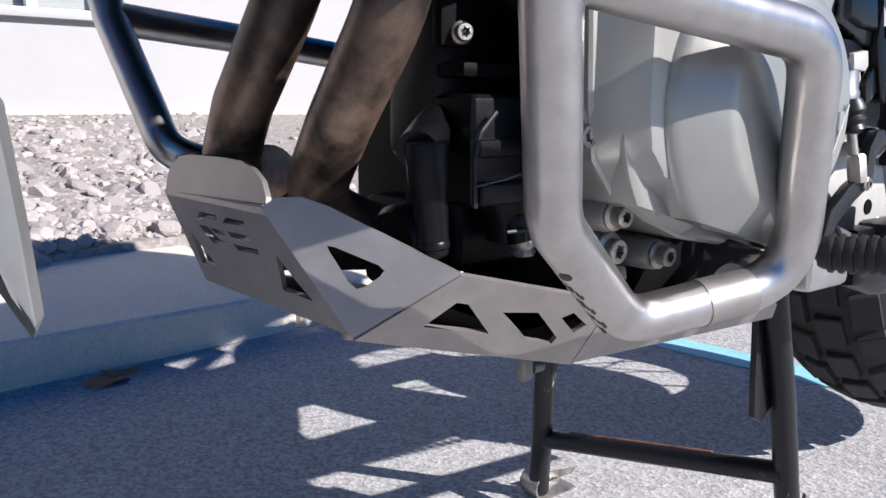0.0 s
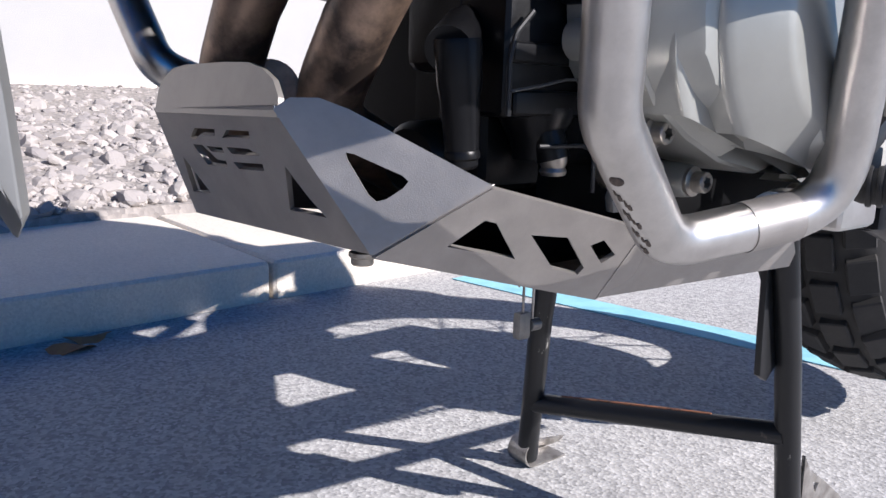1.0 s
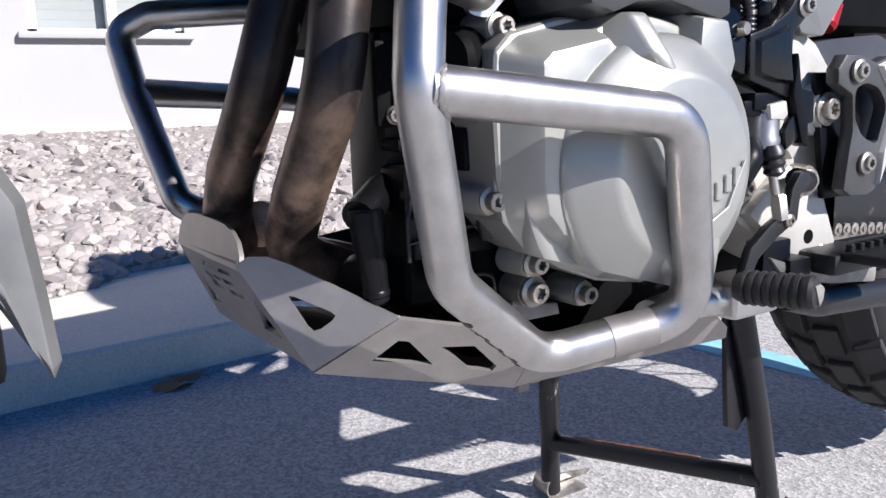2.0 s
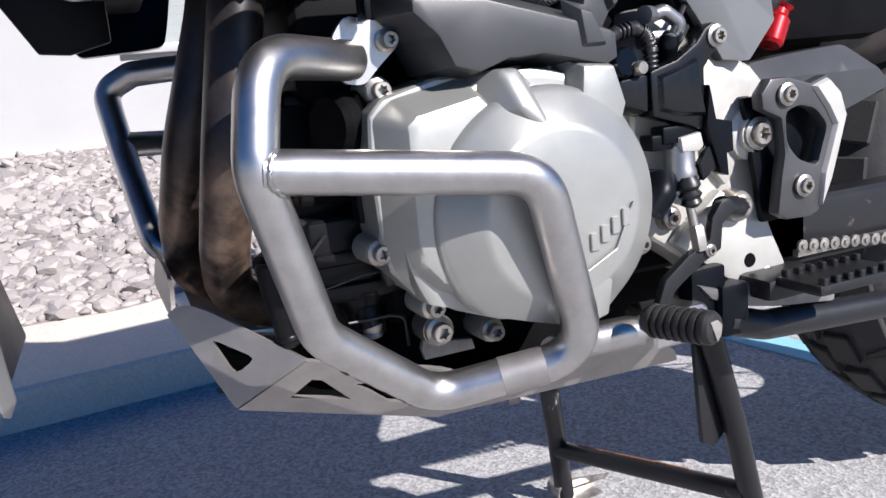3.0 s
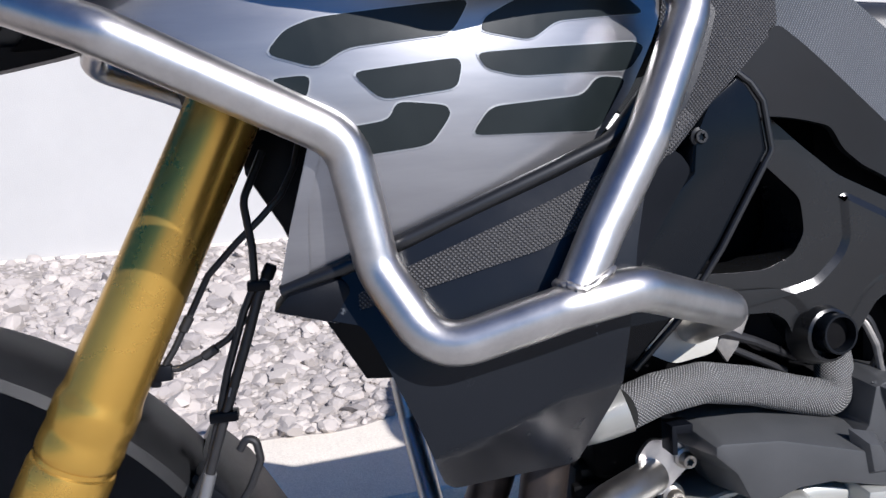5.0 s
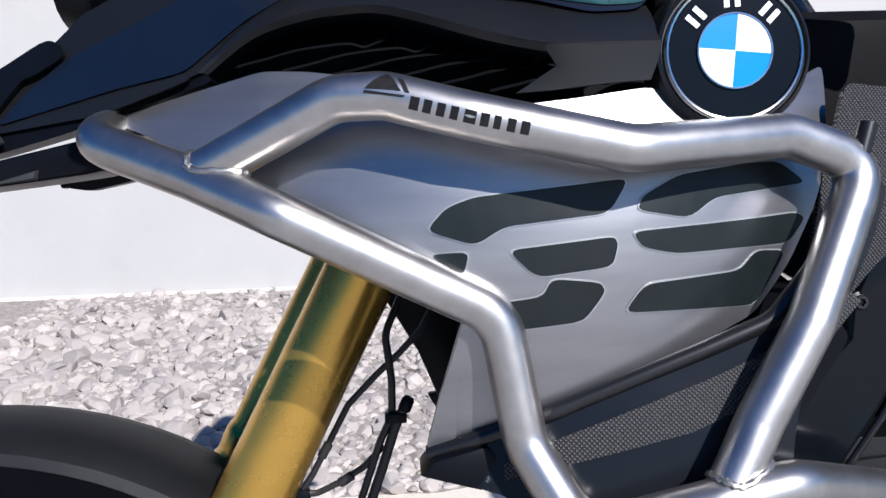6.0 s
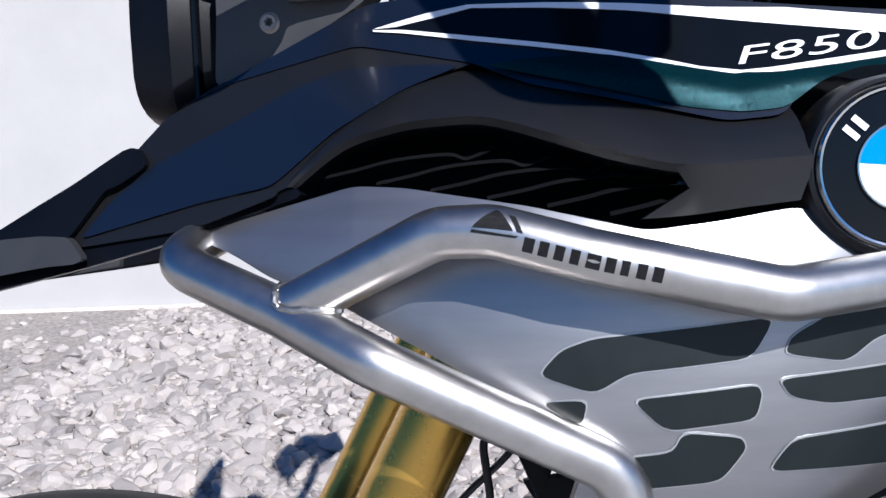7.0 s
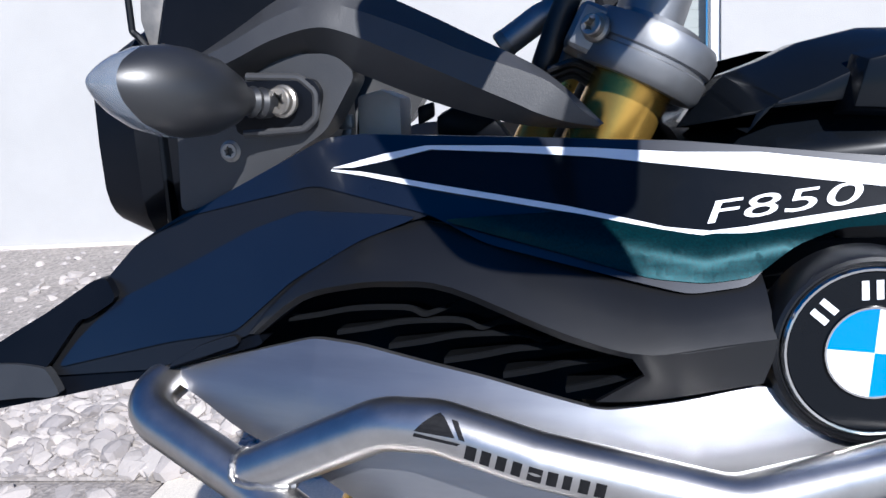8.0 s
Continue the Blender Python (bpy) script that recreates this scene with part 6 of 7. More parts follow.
    # out of view; added and sized to fill the wheel's ground shadow
    part("sprocket", join(lathe([(0.05, -0.003), (0.118, -0.003), (0.122, 0.0), (0.118, 0.003), (0.05, 0.003)], (1.025, 0.385, 0.384), (0, -1, 0), 48), lathe([(0, -0.02), (0.055, -0.02), (0.06, 0.008), (0, 0.012)], (1.025, 0.385, 0.384), (0, -1, 0), 32)), BLACK_STEEL, BIKE, "rear drive sprocket")
    # hidden pipe added to block sun from the ground behind
    part("shade_pipe", tube([(0.28, 0.47, 0.345), (0.5, 0.47, 0.355), (0.6, 0.455, 0.4), (0.68, 0.43, 0.47), (0.72, 0.41, 0.55)], 0.03, 0.06, 20), RUST, BIKE)
    part("swingarm", join(box((0.5, 0.34, 0.35), (1.0, 0.375, 0.41), 0.01, 3), box((0.5, 0.558, 0.35), (1.0, 0.59, 0.41), 0.01, 3), box((0.5, 0.34, 0.35), (0.6, 0.565, 0.41), 0.01, 3)), BLACK_STEEL, BIKE, "black swingarm")
    ch = part("chain", box((0.57, 0.327, 0.362), (0.99, 0.333, 0.368), 0), BOLT, BIKE, "drive chain")
    for k in range(24):
        part("link", lathe([(0, 0), (0.0056, 0), (0.0056, 0.0025), (0.0025, 0.003), (0.0025, 0.0042), (0, 0.0042)], (0.572 + k * 0.0125, 0.326, 0.372 - k * 0.0011), (0, -1, 0), 10), BOLT, ch)


frame_and_side()


def wheel(name, c, r, width, rim_r, tread, label, parent_rot=None):
    """Tyre with tread blocks, rim, hub and spokes, standing in the x, z plane round c."""
    c = Vector(c)
    hw = width / 2
    prof = [(rim_r, -hw * 0.75), (rim_r + 0.015, -hw * 0.98), ((r + rim_r) / 2, -hw), (r - 0.035, -hw * 0.93), (r - 0.012, -hw * 0.62), (r - 0.004, -hw * 0.25), (r - 0.004, hw * 0.25), (r - 0.012, hw * 0.62), (r - 0.035, hw * 0.93), ((r + rim_r) / 2, hw), (rim_r + 0.015, hw * 0.98), (rim_r, hw * 0.75)]
    w = part(name, lathe(prof, c, (0, 1, 0), 72), RUBBER, BIKE, label)
    blocks = []
    n = tread
    for k in range(n):
        for lane, (u, rad, half) in enumerate(((-0.72, r - 0.016, 0.2), (-0.24, r - 0.003, 0.19), (0.24, r - 0.003, 0.19), (0.72, r - 0.016, 0.2))):
            a0 = 2 * math.pi * (k + (0.5 if lane in (0, 2) else 0.0)) / n
            bm = box((-math.pi * r / n * 0.72, (u - half) * hw, -0.014), (math.pi * r / n * 0.72, (u + half) * hw, 0.005), 0.0016, 1)
            tilt = Matrix.Rotation(-u * 0.75, 4, "X")
            m = Matrix.Translation(c) @ Matrix.Rotation(a0, 4, "Y") @ Matrix.Translation((0, 0, rad)) @ Matrix.Translation((0, u * hw, 0)) @ tilt @ Matrix.Translation((0, -u * hw, 0))
            bmesh.ops.transform(bm, matrix=m, verts=bm.verts)
            blocks.append(bm)
    tagged(part("tread", join(*blocks), RUBBER, w), "chunky rubber tread blocks")
    rim = part("rim", lathe([(rim_r + 0.004, -hw * 0.72), (rim_r + 0.006, -hw * 0.78), (rim_r - 0.004, -hw * 0.74), (rim_r - 0.016, -hw * 0.3), (rim_r - 0.016, hw * 0.3), (rim_r - 0.004, hw * 0.74), (rim_r + 0.006, hw * 0.78), (rim_r + 0.004, hw * 0.72)], c, (0, 1, 0), 56), ALU, w)
    part("hub", lathe([(0, -0.06), (0.03, -0.06), (0.055, -0.045), (0.035, -0.03), (0.035, 0.03), (0.055, 0.045), (0.03, 0.06), (0, 0.06)], c, (0, 1, 0), 32), ALU, w)
    for k in range(32):
        a = 2 * math.pi * k / 32
        s = -1 if k % 2 else 1
        b = a + 0.5 * (1 if k % 4 < 2 else -1)
        p = c + Vector((0.05 * math.cos(b), s * 0.045, 0.05 * math.sin(b)))
        q = c + Vector(((rim_r - 0.01) * math.cos(a), s * 0.012, (rim_r - 0.01) * math.sin(a)))
        part("spoke", tube([p, q], 0.0018, 0, 6), CHROME, w)
    part("brake_disc", lathe([(0.085, 0), (0.13, 0), (0.13, 0.004), (0.085, 0.004)], c + Vector((0, -0.06, 0)), (0, -1, 0), 48), CHROME, w)
    return w


def rear_end():
    wheel("rear_wheel", (1.025, 0.468, 0.374), 0.312, 0.155, 0.21, 32, "rear wheel with a coarse block tread and wire spokes")
    st = part("centre_stand", tube([(0.506, 0.373, 0.316), (0.54, 0.374, 0.2), (0.573, 0.375, 0.06), (0.585, 0.376, 0.008)], 0.0112, 0.03, 20), STAND_STEEL, BIKE, "worn black tubular centre stand")
    part("stand_leg", tube([(0.45, 0.565, 0.31), (0.47, 0.598, 0.19), (0.51, 0.645, 0.008)], 0.0118, 0.03, 20), STAND_STEEL, st)
    part("cross_tube", tube([(0.492, 0.627, 0.083), (0.556, 0.376, 0.122)], 0.0105, 0, 16), BLACK_STEEL, st)
    part("rust_streak", tube([(0.502, 0.591, 0.0981), (0.52, 0.519, 0.1099), (0.541, 0.44, 0.1218)], 0.0021, 0.01, 8), ORANGE_RUST, st, "orange rust along the bare upper side of the tube")
    hook = [(0.0145 * math.cos(math.radians(a)), 0.0145 * math.sin(math.radians(a)) + 0.0165) for a in range(75, 285, 15)]
    ring = hook + [(0.05, 0.0021)] + [(0.05, 0.0002)] + [(u * 1.13, (w - 0.0165) * 1.13 + 0.0165) for u, w in reversed(hook)]
    for x, y in ((0.512, 0.645), (0.586, 0.376)):
        part("foot", slab([(x + u - 0.003, w) for u, w in ring], y - 0.014, y + 0.014, 0), WORN_STEEL, st, "curled bare steel foot strip")
        part("foot_plate", slab([(x, 0.001), (x + 0.07, 0.001), (x + 0.078, 0.006), (x + 0.03, 0.013), (x, 0.016)], y + 0.016, y + 0.02, 0.0005), WORN_STEEL, st)
    part("brace_plate", slab([(0.588, 0.095), (0.6, 0.078), (0.632, 0.058), (0.672, 0.03), (0.7, 0.006), (0.592, 0.006)], 0.369, 0.373, 0.001, [[(0.61, 0.062), (0.622, 0.058), (0.616, 0.05)]]), WORN_STEEL, st, "triangular brace plate of worn bare steel")
    part("tang", slab([(0.5, 0.3), (0.524, 0.3), (0.534, 0.19), (0.52, 0.178), (0.508, 0.185), (0.505, 0.22)], 0.38, 0.386, 0.001), BLACK_STEEL, st)
    for dx in (-0.006, 0.007):
        sp = tube([(0.41 + dx + 0.005 * math.cos(a), 0.56 + 0.005 * math.sin(a), 0.29 - 0.0011 * a) for a in (k * 0.55 for k in range(86))], 0.0011, 0, 6)
        part("return_spring", sp, WORN_STEEL, st)
        part("spring_hook", tube([(0.41 + dx, 0.56, 0.24), (0.41 + dx, 0.56, 0.2)], 0.0013, 0, 8), WORN_STEEL, st)
    part("spring_plate", join(box((0.397, 0.556, 0.188), (0.412, 0.566, 0.214), 0.003), lathe([(0, 0), (0.006, 0), (0.006, 0.012), (0, 0.012)], (0.413, 0.56, 0.2), (1, 0, 0), 16)), WORN_GREY, st)
    seat = part("seat", loft([(0.36, CY, 0.07, 0.82, 0.89), (0.5, CY, 0.12, 0.79, 0.875), (0.65, CY, 0.14, 0.79, 0.88), (0.85, CY, 0.13, 0.80, 0.93), (1.12, CY, 0.1, 0.84, 0.95), (1.16, CY, 0.07, 0.86, 0.93)], 28), GRAIN_PLASTIC, BIKE, "black grained seat")
    part("tail", loft([(0.6, CY, 0.1, 0.68, 0.8), (0.85, CY, 0.11, 0.72, 0.81), (1.15, CY, 0.08, 0.8, 0.85), (1.28, CY, 0.05, 0.83, 0.86)], 24), BLACK_PLASTIC, BIKE)
    # case is unseen, added to cast the shade lying on the kerb
    rc = part("top_case", loft([(0.82, CY, 0.16, 0.95, 1.12), (0.86, CY, 0.19, 0.94, 1.19), (1.0, CY, 0.2, 0.94, 1.22), (1.15, CY, 0.18, 0.95, 1.18), (1.18, CY, 0.15, 0.96, 1.12)], 28, 4), BLACK_PLASTIC, BIKE, "unseen black luggage case on the rear rack, added for its shadow")
    part("rack", box((0.84, 0.33, 0.915), (1.18, 0.57, 0.945), 0.006), BLACK_STEEL, rc)
    part("rear_mudguard", loft([(1.15, CY, 0.07, 0.76, 0.84), (1.25, CY, 0.06, 0.66, 0.72), (1.3, CY, 0.05, 0.58, 0.62)], 20), BLACK_PLASTIC, BIKE)


rear_end()


# front wheel and fork, steered a little towards the near side
STEER = Matrix.Translation((-0.06, CY, 0)) @ Matrix.Rotation(radians(6), 4, "Z") @ Matrix.Translation((0.06, -CY, 0))
FORK_AXIS = Vector((0.4653, 0, 0.8851))


def fork_at(z, y, dx=0.0):
    return Vector((0.026 + (z - 1.02) * 0.5256 + dx, y, z))


def front_end():
    wh = wheel("front_wheel", (-0.4, 0.452, 0.333), 0.325, 0.095, 0.262, 44, "front wheel with a narrow block tread and wire spokes")
    wh.matrix_basis = STEER
    for k, (y, dx) in enumerate(((0.345, 0.0), (0.55, -0.028))):
        top, low = fork_at(1.062, y, dx), fork_at(0.36, y, dx)
        leg = part("fork_leg", lathe([(0, 0), (0.0228, 0), (0.0228, 0.06), (0.0243, 0.16), (0.0247, 0.3), (0.0254, 0.43), (0.0257, 0.474), (0.0264, 0.479), (0.0276, 0.4825), (0.028, 0.486), (0.0278, 0.498), (0.027, 0.501), (0.0271, 0.506), (0.0276, 0.509), (0.0278, 0.5185), (0.0272, 0.5218), (0.0264, 0.5228), (0.0264, 0.5258), (0.0277, 0.527), (0.0286, 0.531), (0.0286, 0.56), (0.0255, 0.565), (0, 0.565)], top, -FORK_AXIS, 40), GOLD, BIKE, "gold anodised upside-down fork leg")
        part("slider", lathe([(0, 0.555), (0.0195, 0.555), (0.0195, 0.72), (0.024, 0.73), (0.026, 0.82), (0, 0.83)], top, -FORK_AXIS, 28), CHROME, leg)
        part("dust_seal", lathe([(0.021, 0.56), (0.026, 0.563), (0.026, 0.571), (0.0205, 0.576)], top, -FORK_AXIS, 28), HOSE_RUBBER, leg)
    # mudguard hugging the tyre: a crown and a skirt on each side
    c = Vector((-0.405, 0.452, 0.36))

    def hoop(us):
        bm = bmesh.new()
        rings = []
        for k in range(41):
            a = radians(-2 + 150 * k / 40)
            half = 0.062 - 0.014 * abs(k - 14) / 27
            rings.append([bm.verts.new(c + Vector(((0.34 - 0.012 * min(abs(u), 1) ** 4 - drop) * math.cos(a), u * half, (0.34 - 0.012 * min(abs(u), 1) ** 4 - drop) * math.sin(a)))) for u, drop in us])
        for p, q in zip(rings, rings[1:]):
            for i in range(len(us) - 1):
                bm.faces.new((p[i], p[i + 1], q[i + 1], q[i]))
        bmesh.ops.solidify(bm, geom=bm.faces[:], thickness=0.003)
        return bm
    # crown coloured lighter than the skirts to paint in its sunlit sheen
    fd = part("front_mudguard", hoop([(-1, 0.008), (-0.96, 0.002), (-0.8, 0), (-0.4, 0), (0, 0), (0.4, 0), (0.8, 0), (0.96, 0.002), (1, 0.008)]), GUARD_SHEEN, BIKE, "satin dark grey front mudguard, crown lightened for sheen")
    fd.matrix_basis = STEER
    for m in (-1, 1):
        sk = part("skirt", hoop([(m * 0.995, 0.0085), (m * 0.985, 0.06), (m * 0.97, 0.13)]), BLACK_PLASTIC, fd)
        sk.matrix_parent_inverse = Matrix.Identity(4)

    tail = [(-0.16, 0.51), (-0.1, 0.493), (-0.075, 0.484), (-0.055, 0.47), (-0.045, 0.45), (-0.04, 0.4), (-0.037, 0.36), (-0.042, 0.35), (-0.048, 0.362), (-0.066, 0.399), (-0.081, 0.425), (-0.16, 0.49)]
    bl = part("mudguard_side", raised(tail, 0.389, 0.372, 0.0045, 0.0015, (-0.0015, 0.0), 0.006), GREY_BLADE, BIKE, "silver-grey mudguard side blade")
    part("blade_crease", raised([(-0.15, 0.487), (-0.09, 0.463), (-0.072, 0.445), (-0.057, 0.41), (-0.048, 0.375), (-0.047, 0.364), (-0.064, 0.401), (-0.08, 0.427)], 0.374, 0.3685, 0.004, 0.001), GREY_BLADE, bl)
    part("mudguard_rear", slab([(-0.13, 0.562), (-0.1, 0.53), (-0.066, 0.47), (-0.048, 0.42), (-0.038, 0.37), (-0.045, 0.37), (-0.062, 0.42), (-0.085, 0.47), (-0.14, 0.545)], 0.39, 0.52, 0.004), BLACK_PLASTIC, BIKE)
    part("caliper", join(box((-0.36, 0.355, 0.40), (-0.29, 0.395, 0.50), 0.01, 3), box((-0.35, 0.345, 0.42), (-0.30, 0.36, 0.48), 0.006)), DARK_CAST, BIKE)
    # brake lines
    ln = part("brake_line", tube([(-0.06, 0.362, 0.79), (-0.075, 0.352, 0.758), (-0.0715, 0.35, 0.727), (-0.072, 0.35, 0.702), (-0.081, 0.35, 0.684), (-0.095, 0.35, 0.645), (-0.103, 0.35, 0.616), (-0.113, 0.35, 0.583), (-0.14, 0.352, 0.53), (-0.22, 0.36, 0.46)], 0.0027, 0.02, 10), HOSE_RUBBER, BIKE, "black rubber brake line")
    part("second_line", tube([(-0.0615, 0.3475, 0.711), (-0.07, 0.3475, 0.695), (-0.08, 0.3475, 0.666), (-0.092, 0.3475, 0.634), (-0.1, 0.3475, 0.613), (-0.108, 0.348, 0.591), (-0.12, 0.35, 0.555), (-0.2, 0.36, 0.45)], 0.0035, 0.03, 12), HOSE_RUBBER, ln)
    part("line_end", lathe([(0, 0), (0.0042, 0), (0.0046, 0.002), (0.0044, 0.008), (0.0035, 0.01), (0, 0.01)], (-0.064, 0.3475, 0.7055), (0.42, 0, 0.9), 14), BLACK_PLASTIC, ln)
    part("sensor_wire", tube([(-0.034, 0.37, 0.8), (-0.04, 0.36, 0.778), (-0.05, 0.354, 0.76), (-0.065, 0.352, 0.745), (-0.082, 0.352, 0.73), (-0.102, 0.352, 0.71), (-0.118, 0.352, 0.681), (-0.128, 0.352, 0.663), (-0.137, 0.352, 0.65), (-0.126, 0.352, 0.649), (-0.11, 0.352, 0.656), (-0.093, 0.352, 0.666), (-0.079, 0.352, 0.68)], 0.0023, 0.012, 10), HOSE_RUBBER, ln)
    for x, z in ((-0.119, 0.679), (-0.1055, 0.658)):
        part("wire_sleeve", lathe([(0.002, -0.006), (0.0034, -0.005), (0.0034, 0.005), (0.002, 0.006)], (x, 0.352, z), (0.5, 0, 0.85) if x < -0.11 else (0.85, 0, 0.5), 12), HOSE_RUBBER, ln)
    part("wire_clip", join(box((-0.1425, 0.348, 0.642), (-0.1305, 0.357, 0.653), 0.0025), box((-0.1455, 0.35, 0.638), (-0.139, 0.356, 0.6445), 0.0015)), BLACK_PLASTIC, ln)
    for x, z, w in ((-0.0695, 0.701, 0.0075), (-0.1, 0.6145, 0.0095)):
        part("tie", box((x - w, 0.343, z - 0.0035), (x + w, 0.355, z + 0.0035), 0.0015), BLACK_PLASTIC, ln)
    part("ferrule", tube([(-0.113, 0.349, 0.5755), (-0.1195, 0.35, 0.556)], 0.0045, 0, 14), CLAMP_GREY, ln)
    part("printed_mark", tube([(-0.0935, 0.3437, 0.6345), (-0.0955, 0.3437, 0.6285)], 0.0007, 0, 6), CLAMP_GREY, ln)
    part("hook_line", tube([(-0.0925, 0.352, 0.588), (-0.0875, 0.351, 0.596), (-0.081, 0.35, 0.594), (-0.079, 0.35, 0.58), (-0.087, 0.352, 0.562), (-0.12, 0.36, 0.51), (-0.2, 0.37, 0.45)], 0.0028, 0.006, 10), HOSE_RUBBER, ln)


front_end()


def cockpit():
    # radiator and the dark innards behind the wings
    part("radiator", box((0.045, 0.3, 0.62), (0.09, 0.6, 0.84), 0.006), DARK_CAST, BIKE)
    part("air_box", box((0.0, 0.3, 0.84), (0.3, 0.6, 0.96), 0.02, 3), DARK_CAST, BIKE)
    part("inner_duct", slab([(-0.077, 0.805), (-0.02, 0.81), (-0.022, 0.735), (-0.038, 0.7), (-0.052, 0.735), (-0.075, 0.775)], 0.4, 0.44, 0.003), BLACK_PLASTIC, BIKE)
    part("steering_head", lathe([(0, 0), (0.035, 0), (0.035, 0.22), (0, 0.22)], (-0.06, CY, 0.83), FORK_AXIS, 24), DARK_CAST, BIKE)
    part("lower_clamp", tube([(-0.085, 0.37, 0.845), (-0.07, CY, 0.855), (-0.11, 0.53, 0.845)], 0.024, 0.03, 16), DARK_CAST, BIKE)
    # upper clamp round the fork top
    top = fork_at(1.05, 0.345)
    cl = part("fork_clamp", lathe([(0.0228, -0.016), (0.034, -0.016), (0.0365, -0.012), (0.0365, -0.003), (0.035, -0.002), (0.035, 0.0), (0.0365, 0.001), (0.0365, 0.010), (0.034, 0.0145), (0.0225, 0.0145), (0.0225, 0.019), (0.019, 0.0195), (0.016, 0.0165), (0, 0.0165)], top, FORK_AXIS, 44), CLAMP_GREY, BIKE, "grey anodised triple clamp")
    bm = box((-0.045, -0.02, -0.014), (0.01, 0.2, 0.0125), 0.006, 3)
    bmesh.ops.transform(bm, verts=bm.verts, matrix=Matrix.Translation(top) @ Matrix.Rotation(radians(27.7), 4, "Y"))
    part("clamp_bridge", bm, CLAMP_GREY, cl)
    bolt(cl, top + Vector((-0.028, -0.022, 0.015)), 0.006, (-0.55, -0.8, 0.25), 1.3, 0.007)
    part("riser", tube([(0.046, 0.38, 1.066), (0.07, 0.385, 1.13)], 0.0205, 0, 28), CLAMP_GREY, cl)
    part("handlebar", tube([(0.115, 0.02, 1.15), (0.085, 0.15, 1.165), (0.075, 0.3, 1.13), (0.075, CY, 1.125), (0.08, 0.6, 1.13), (0.085, 0.75, 1.165), (0.115, 0.88, 1.15)], 0.0125, 0.06, 18), BLACK_STEEL, BIKE, "black handlebar")
    for y0, y1 in ((0.02, 0.13), (0.77, 0.88)):
        part("grip", tube([(0.115 if y0 < CY else 0.09, y0, 1.15 if y0 < CY else 1.162), (0.09 if y0 < CY else 0.115, y1, 1.162 if y0 < CY else 1.15)], 0.017, 0, 18), HOSE_RUBBER, BIKE)
    for m in (1, -1):
        pts = [(0.115, CY - m * 0.45, 1.16), (0.035, CY - m * 0.44, 1.16), (-0.005, CY - m * 0.36, 1.16), (-0.015, CY - m * 0.24, 1.155), (0.03, CY - m * 0.16, 1.15)]
        line = rounded(pts, 0.06, 6)
        bm = bmesh.new()
        rows = [[bm.verts.new(p + Vector((k * 0.012 * (-1 if k < 0 else -1), 0, 0.045 * k))) for k in (-1, -0.4, 0.2, 0.8, 1.1)] for p in line]
        for a, b in zip(rows, rows[1:]):
            for k in range(4):
                bm.faces.new((a[k], a[k + 1], b[k + 1], b[k]))
        part("hand_guard", thicken(bm, (0.004, 0, 0)), BLACK_PLASTIC, BIKE, "black plastic hand guard")
    # headlight nose
    nose = part("headlight", loft([(-0.282, CY, 0.09, 0.985, 1.05), (-0.276, CY, 0.118, 0.965, 1.075), (-0.25, CY, 0.125, 0.952, 1.09), (-0.18, CY, 0.1, 0.97, 1.09), (-0.16, CY, 0.06, 1.0, 1.08)], 32, 4.5), BLACK_PLASTIC, BIKE, "black headlight housing")
    part("lamp_glass", loft([(-0.2875, CY, 0.085, 0.992, 1.046), (-0.282, CY, 0.1, 0.985, 1.055)], 28, 4), CLEAR, nose)
    part("seam", box((-0.236, 0.3245, 0.965), (-0.233, 0.335, 1.06), 0.0005, 1), BLACK_GLOSS, nose)
    # bracket that carries the indicator
    br = both("cockpit_bracket", skin([(-0.212, 1.06), (-0.213, 1.018), (-0.216, 0.98), (-0.195, 0.985), (-0.169, 0.997), (-0.127, 1.02), (-0.109, 1.048), (-0.12, 1.0585), (-0.153, 1.0605), (-0.17, 1.06)], thin_plate([(-0.21, 0.985, 0.3), (-0.146, 1.035, 0.287), (-0.11, 1.05, 0.285), (-0.17, 1.0, 0.293), (-0.21, 1.05, 0.3)]), 0.03, 0.01), COCKPIT_GREY, "charcoal plastic bracket panel")
    part("indicator_pad", slab(smooth_loop([(-0.172, 1.047), (-0.13, 1.047), (-0.126, 1.04), (-0.13, 1.025), (-0.172, 1.02)]), 0.279, 0.288, 0.0025), BLACK_PLASTIC, br)
    lip = [(-0.164, 1.0495), (-0.137, 1.0475), (-0.129, 1.04), (-0.13, 1.0275), (-0.137, 1.022), (-0.168, 1.0215)]
    part("pad_lip", tube([(x, 0.2805, z) for x, z in lip], 0.0022, 0.006, 10), COCKPIT_GREY, br)
    bolt(br, (-0.1445, 0.276, 1.0362), 0.0068, (-0.25, -1, 0.05), 1.2, 0.006, material=BOLT)
    bolt(br, (-0.1815, 0.296, 1.0125), 0.0045, (-0.1, -1, 0), 1.3, 0.003, material=WORN_GREY)
    tip, axis = Vector((-0.204, 0.201, 1.0475)), Vector((0.6, 0.86, -0.14)).normalized()
    body = lathe([(0, 0.0), (0.0024, 0.001), (0.0055, 0.0034), (0.0088, 0.0068), (0.0125, 0.0115), (0.0175, 0.021), (0.0203, 0.034), (0.0204, 0.044), (0.0178, 0.059), (0.012, 0.071), (0.0078, 0.0755), (0.0066, 0.079), (0.0078, 0.0815), (0.0066, 0.084), (0.0078, 0.0865), (0.007, 0.092), (0, 0.092)], tip, axis, 48)
    shell = body.copy()
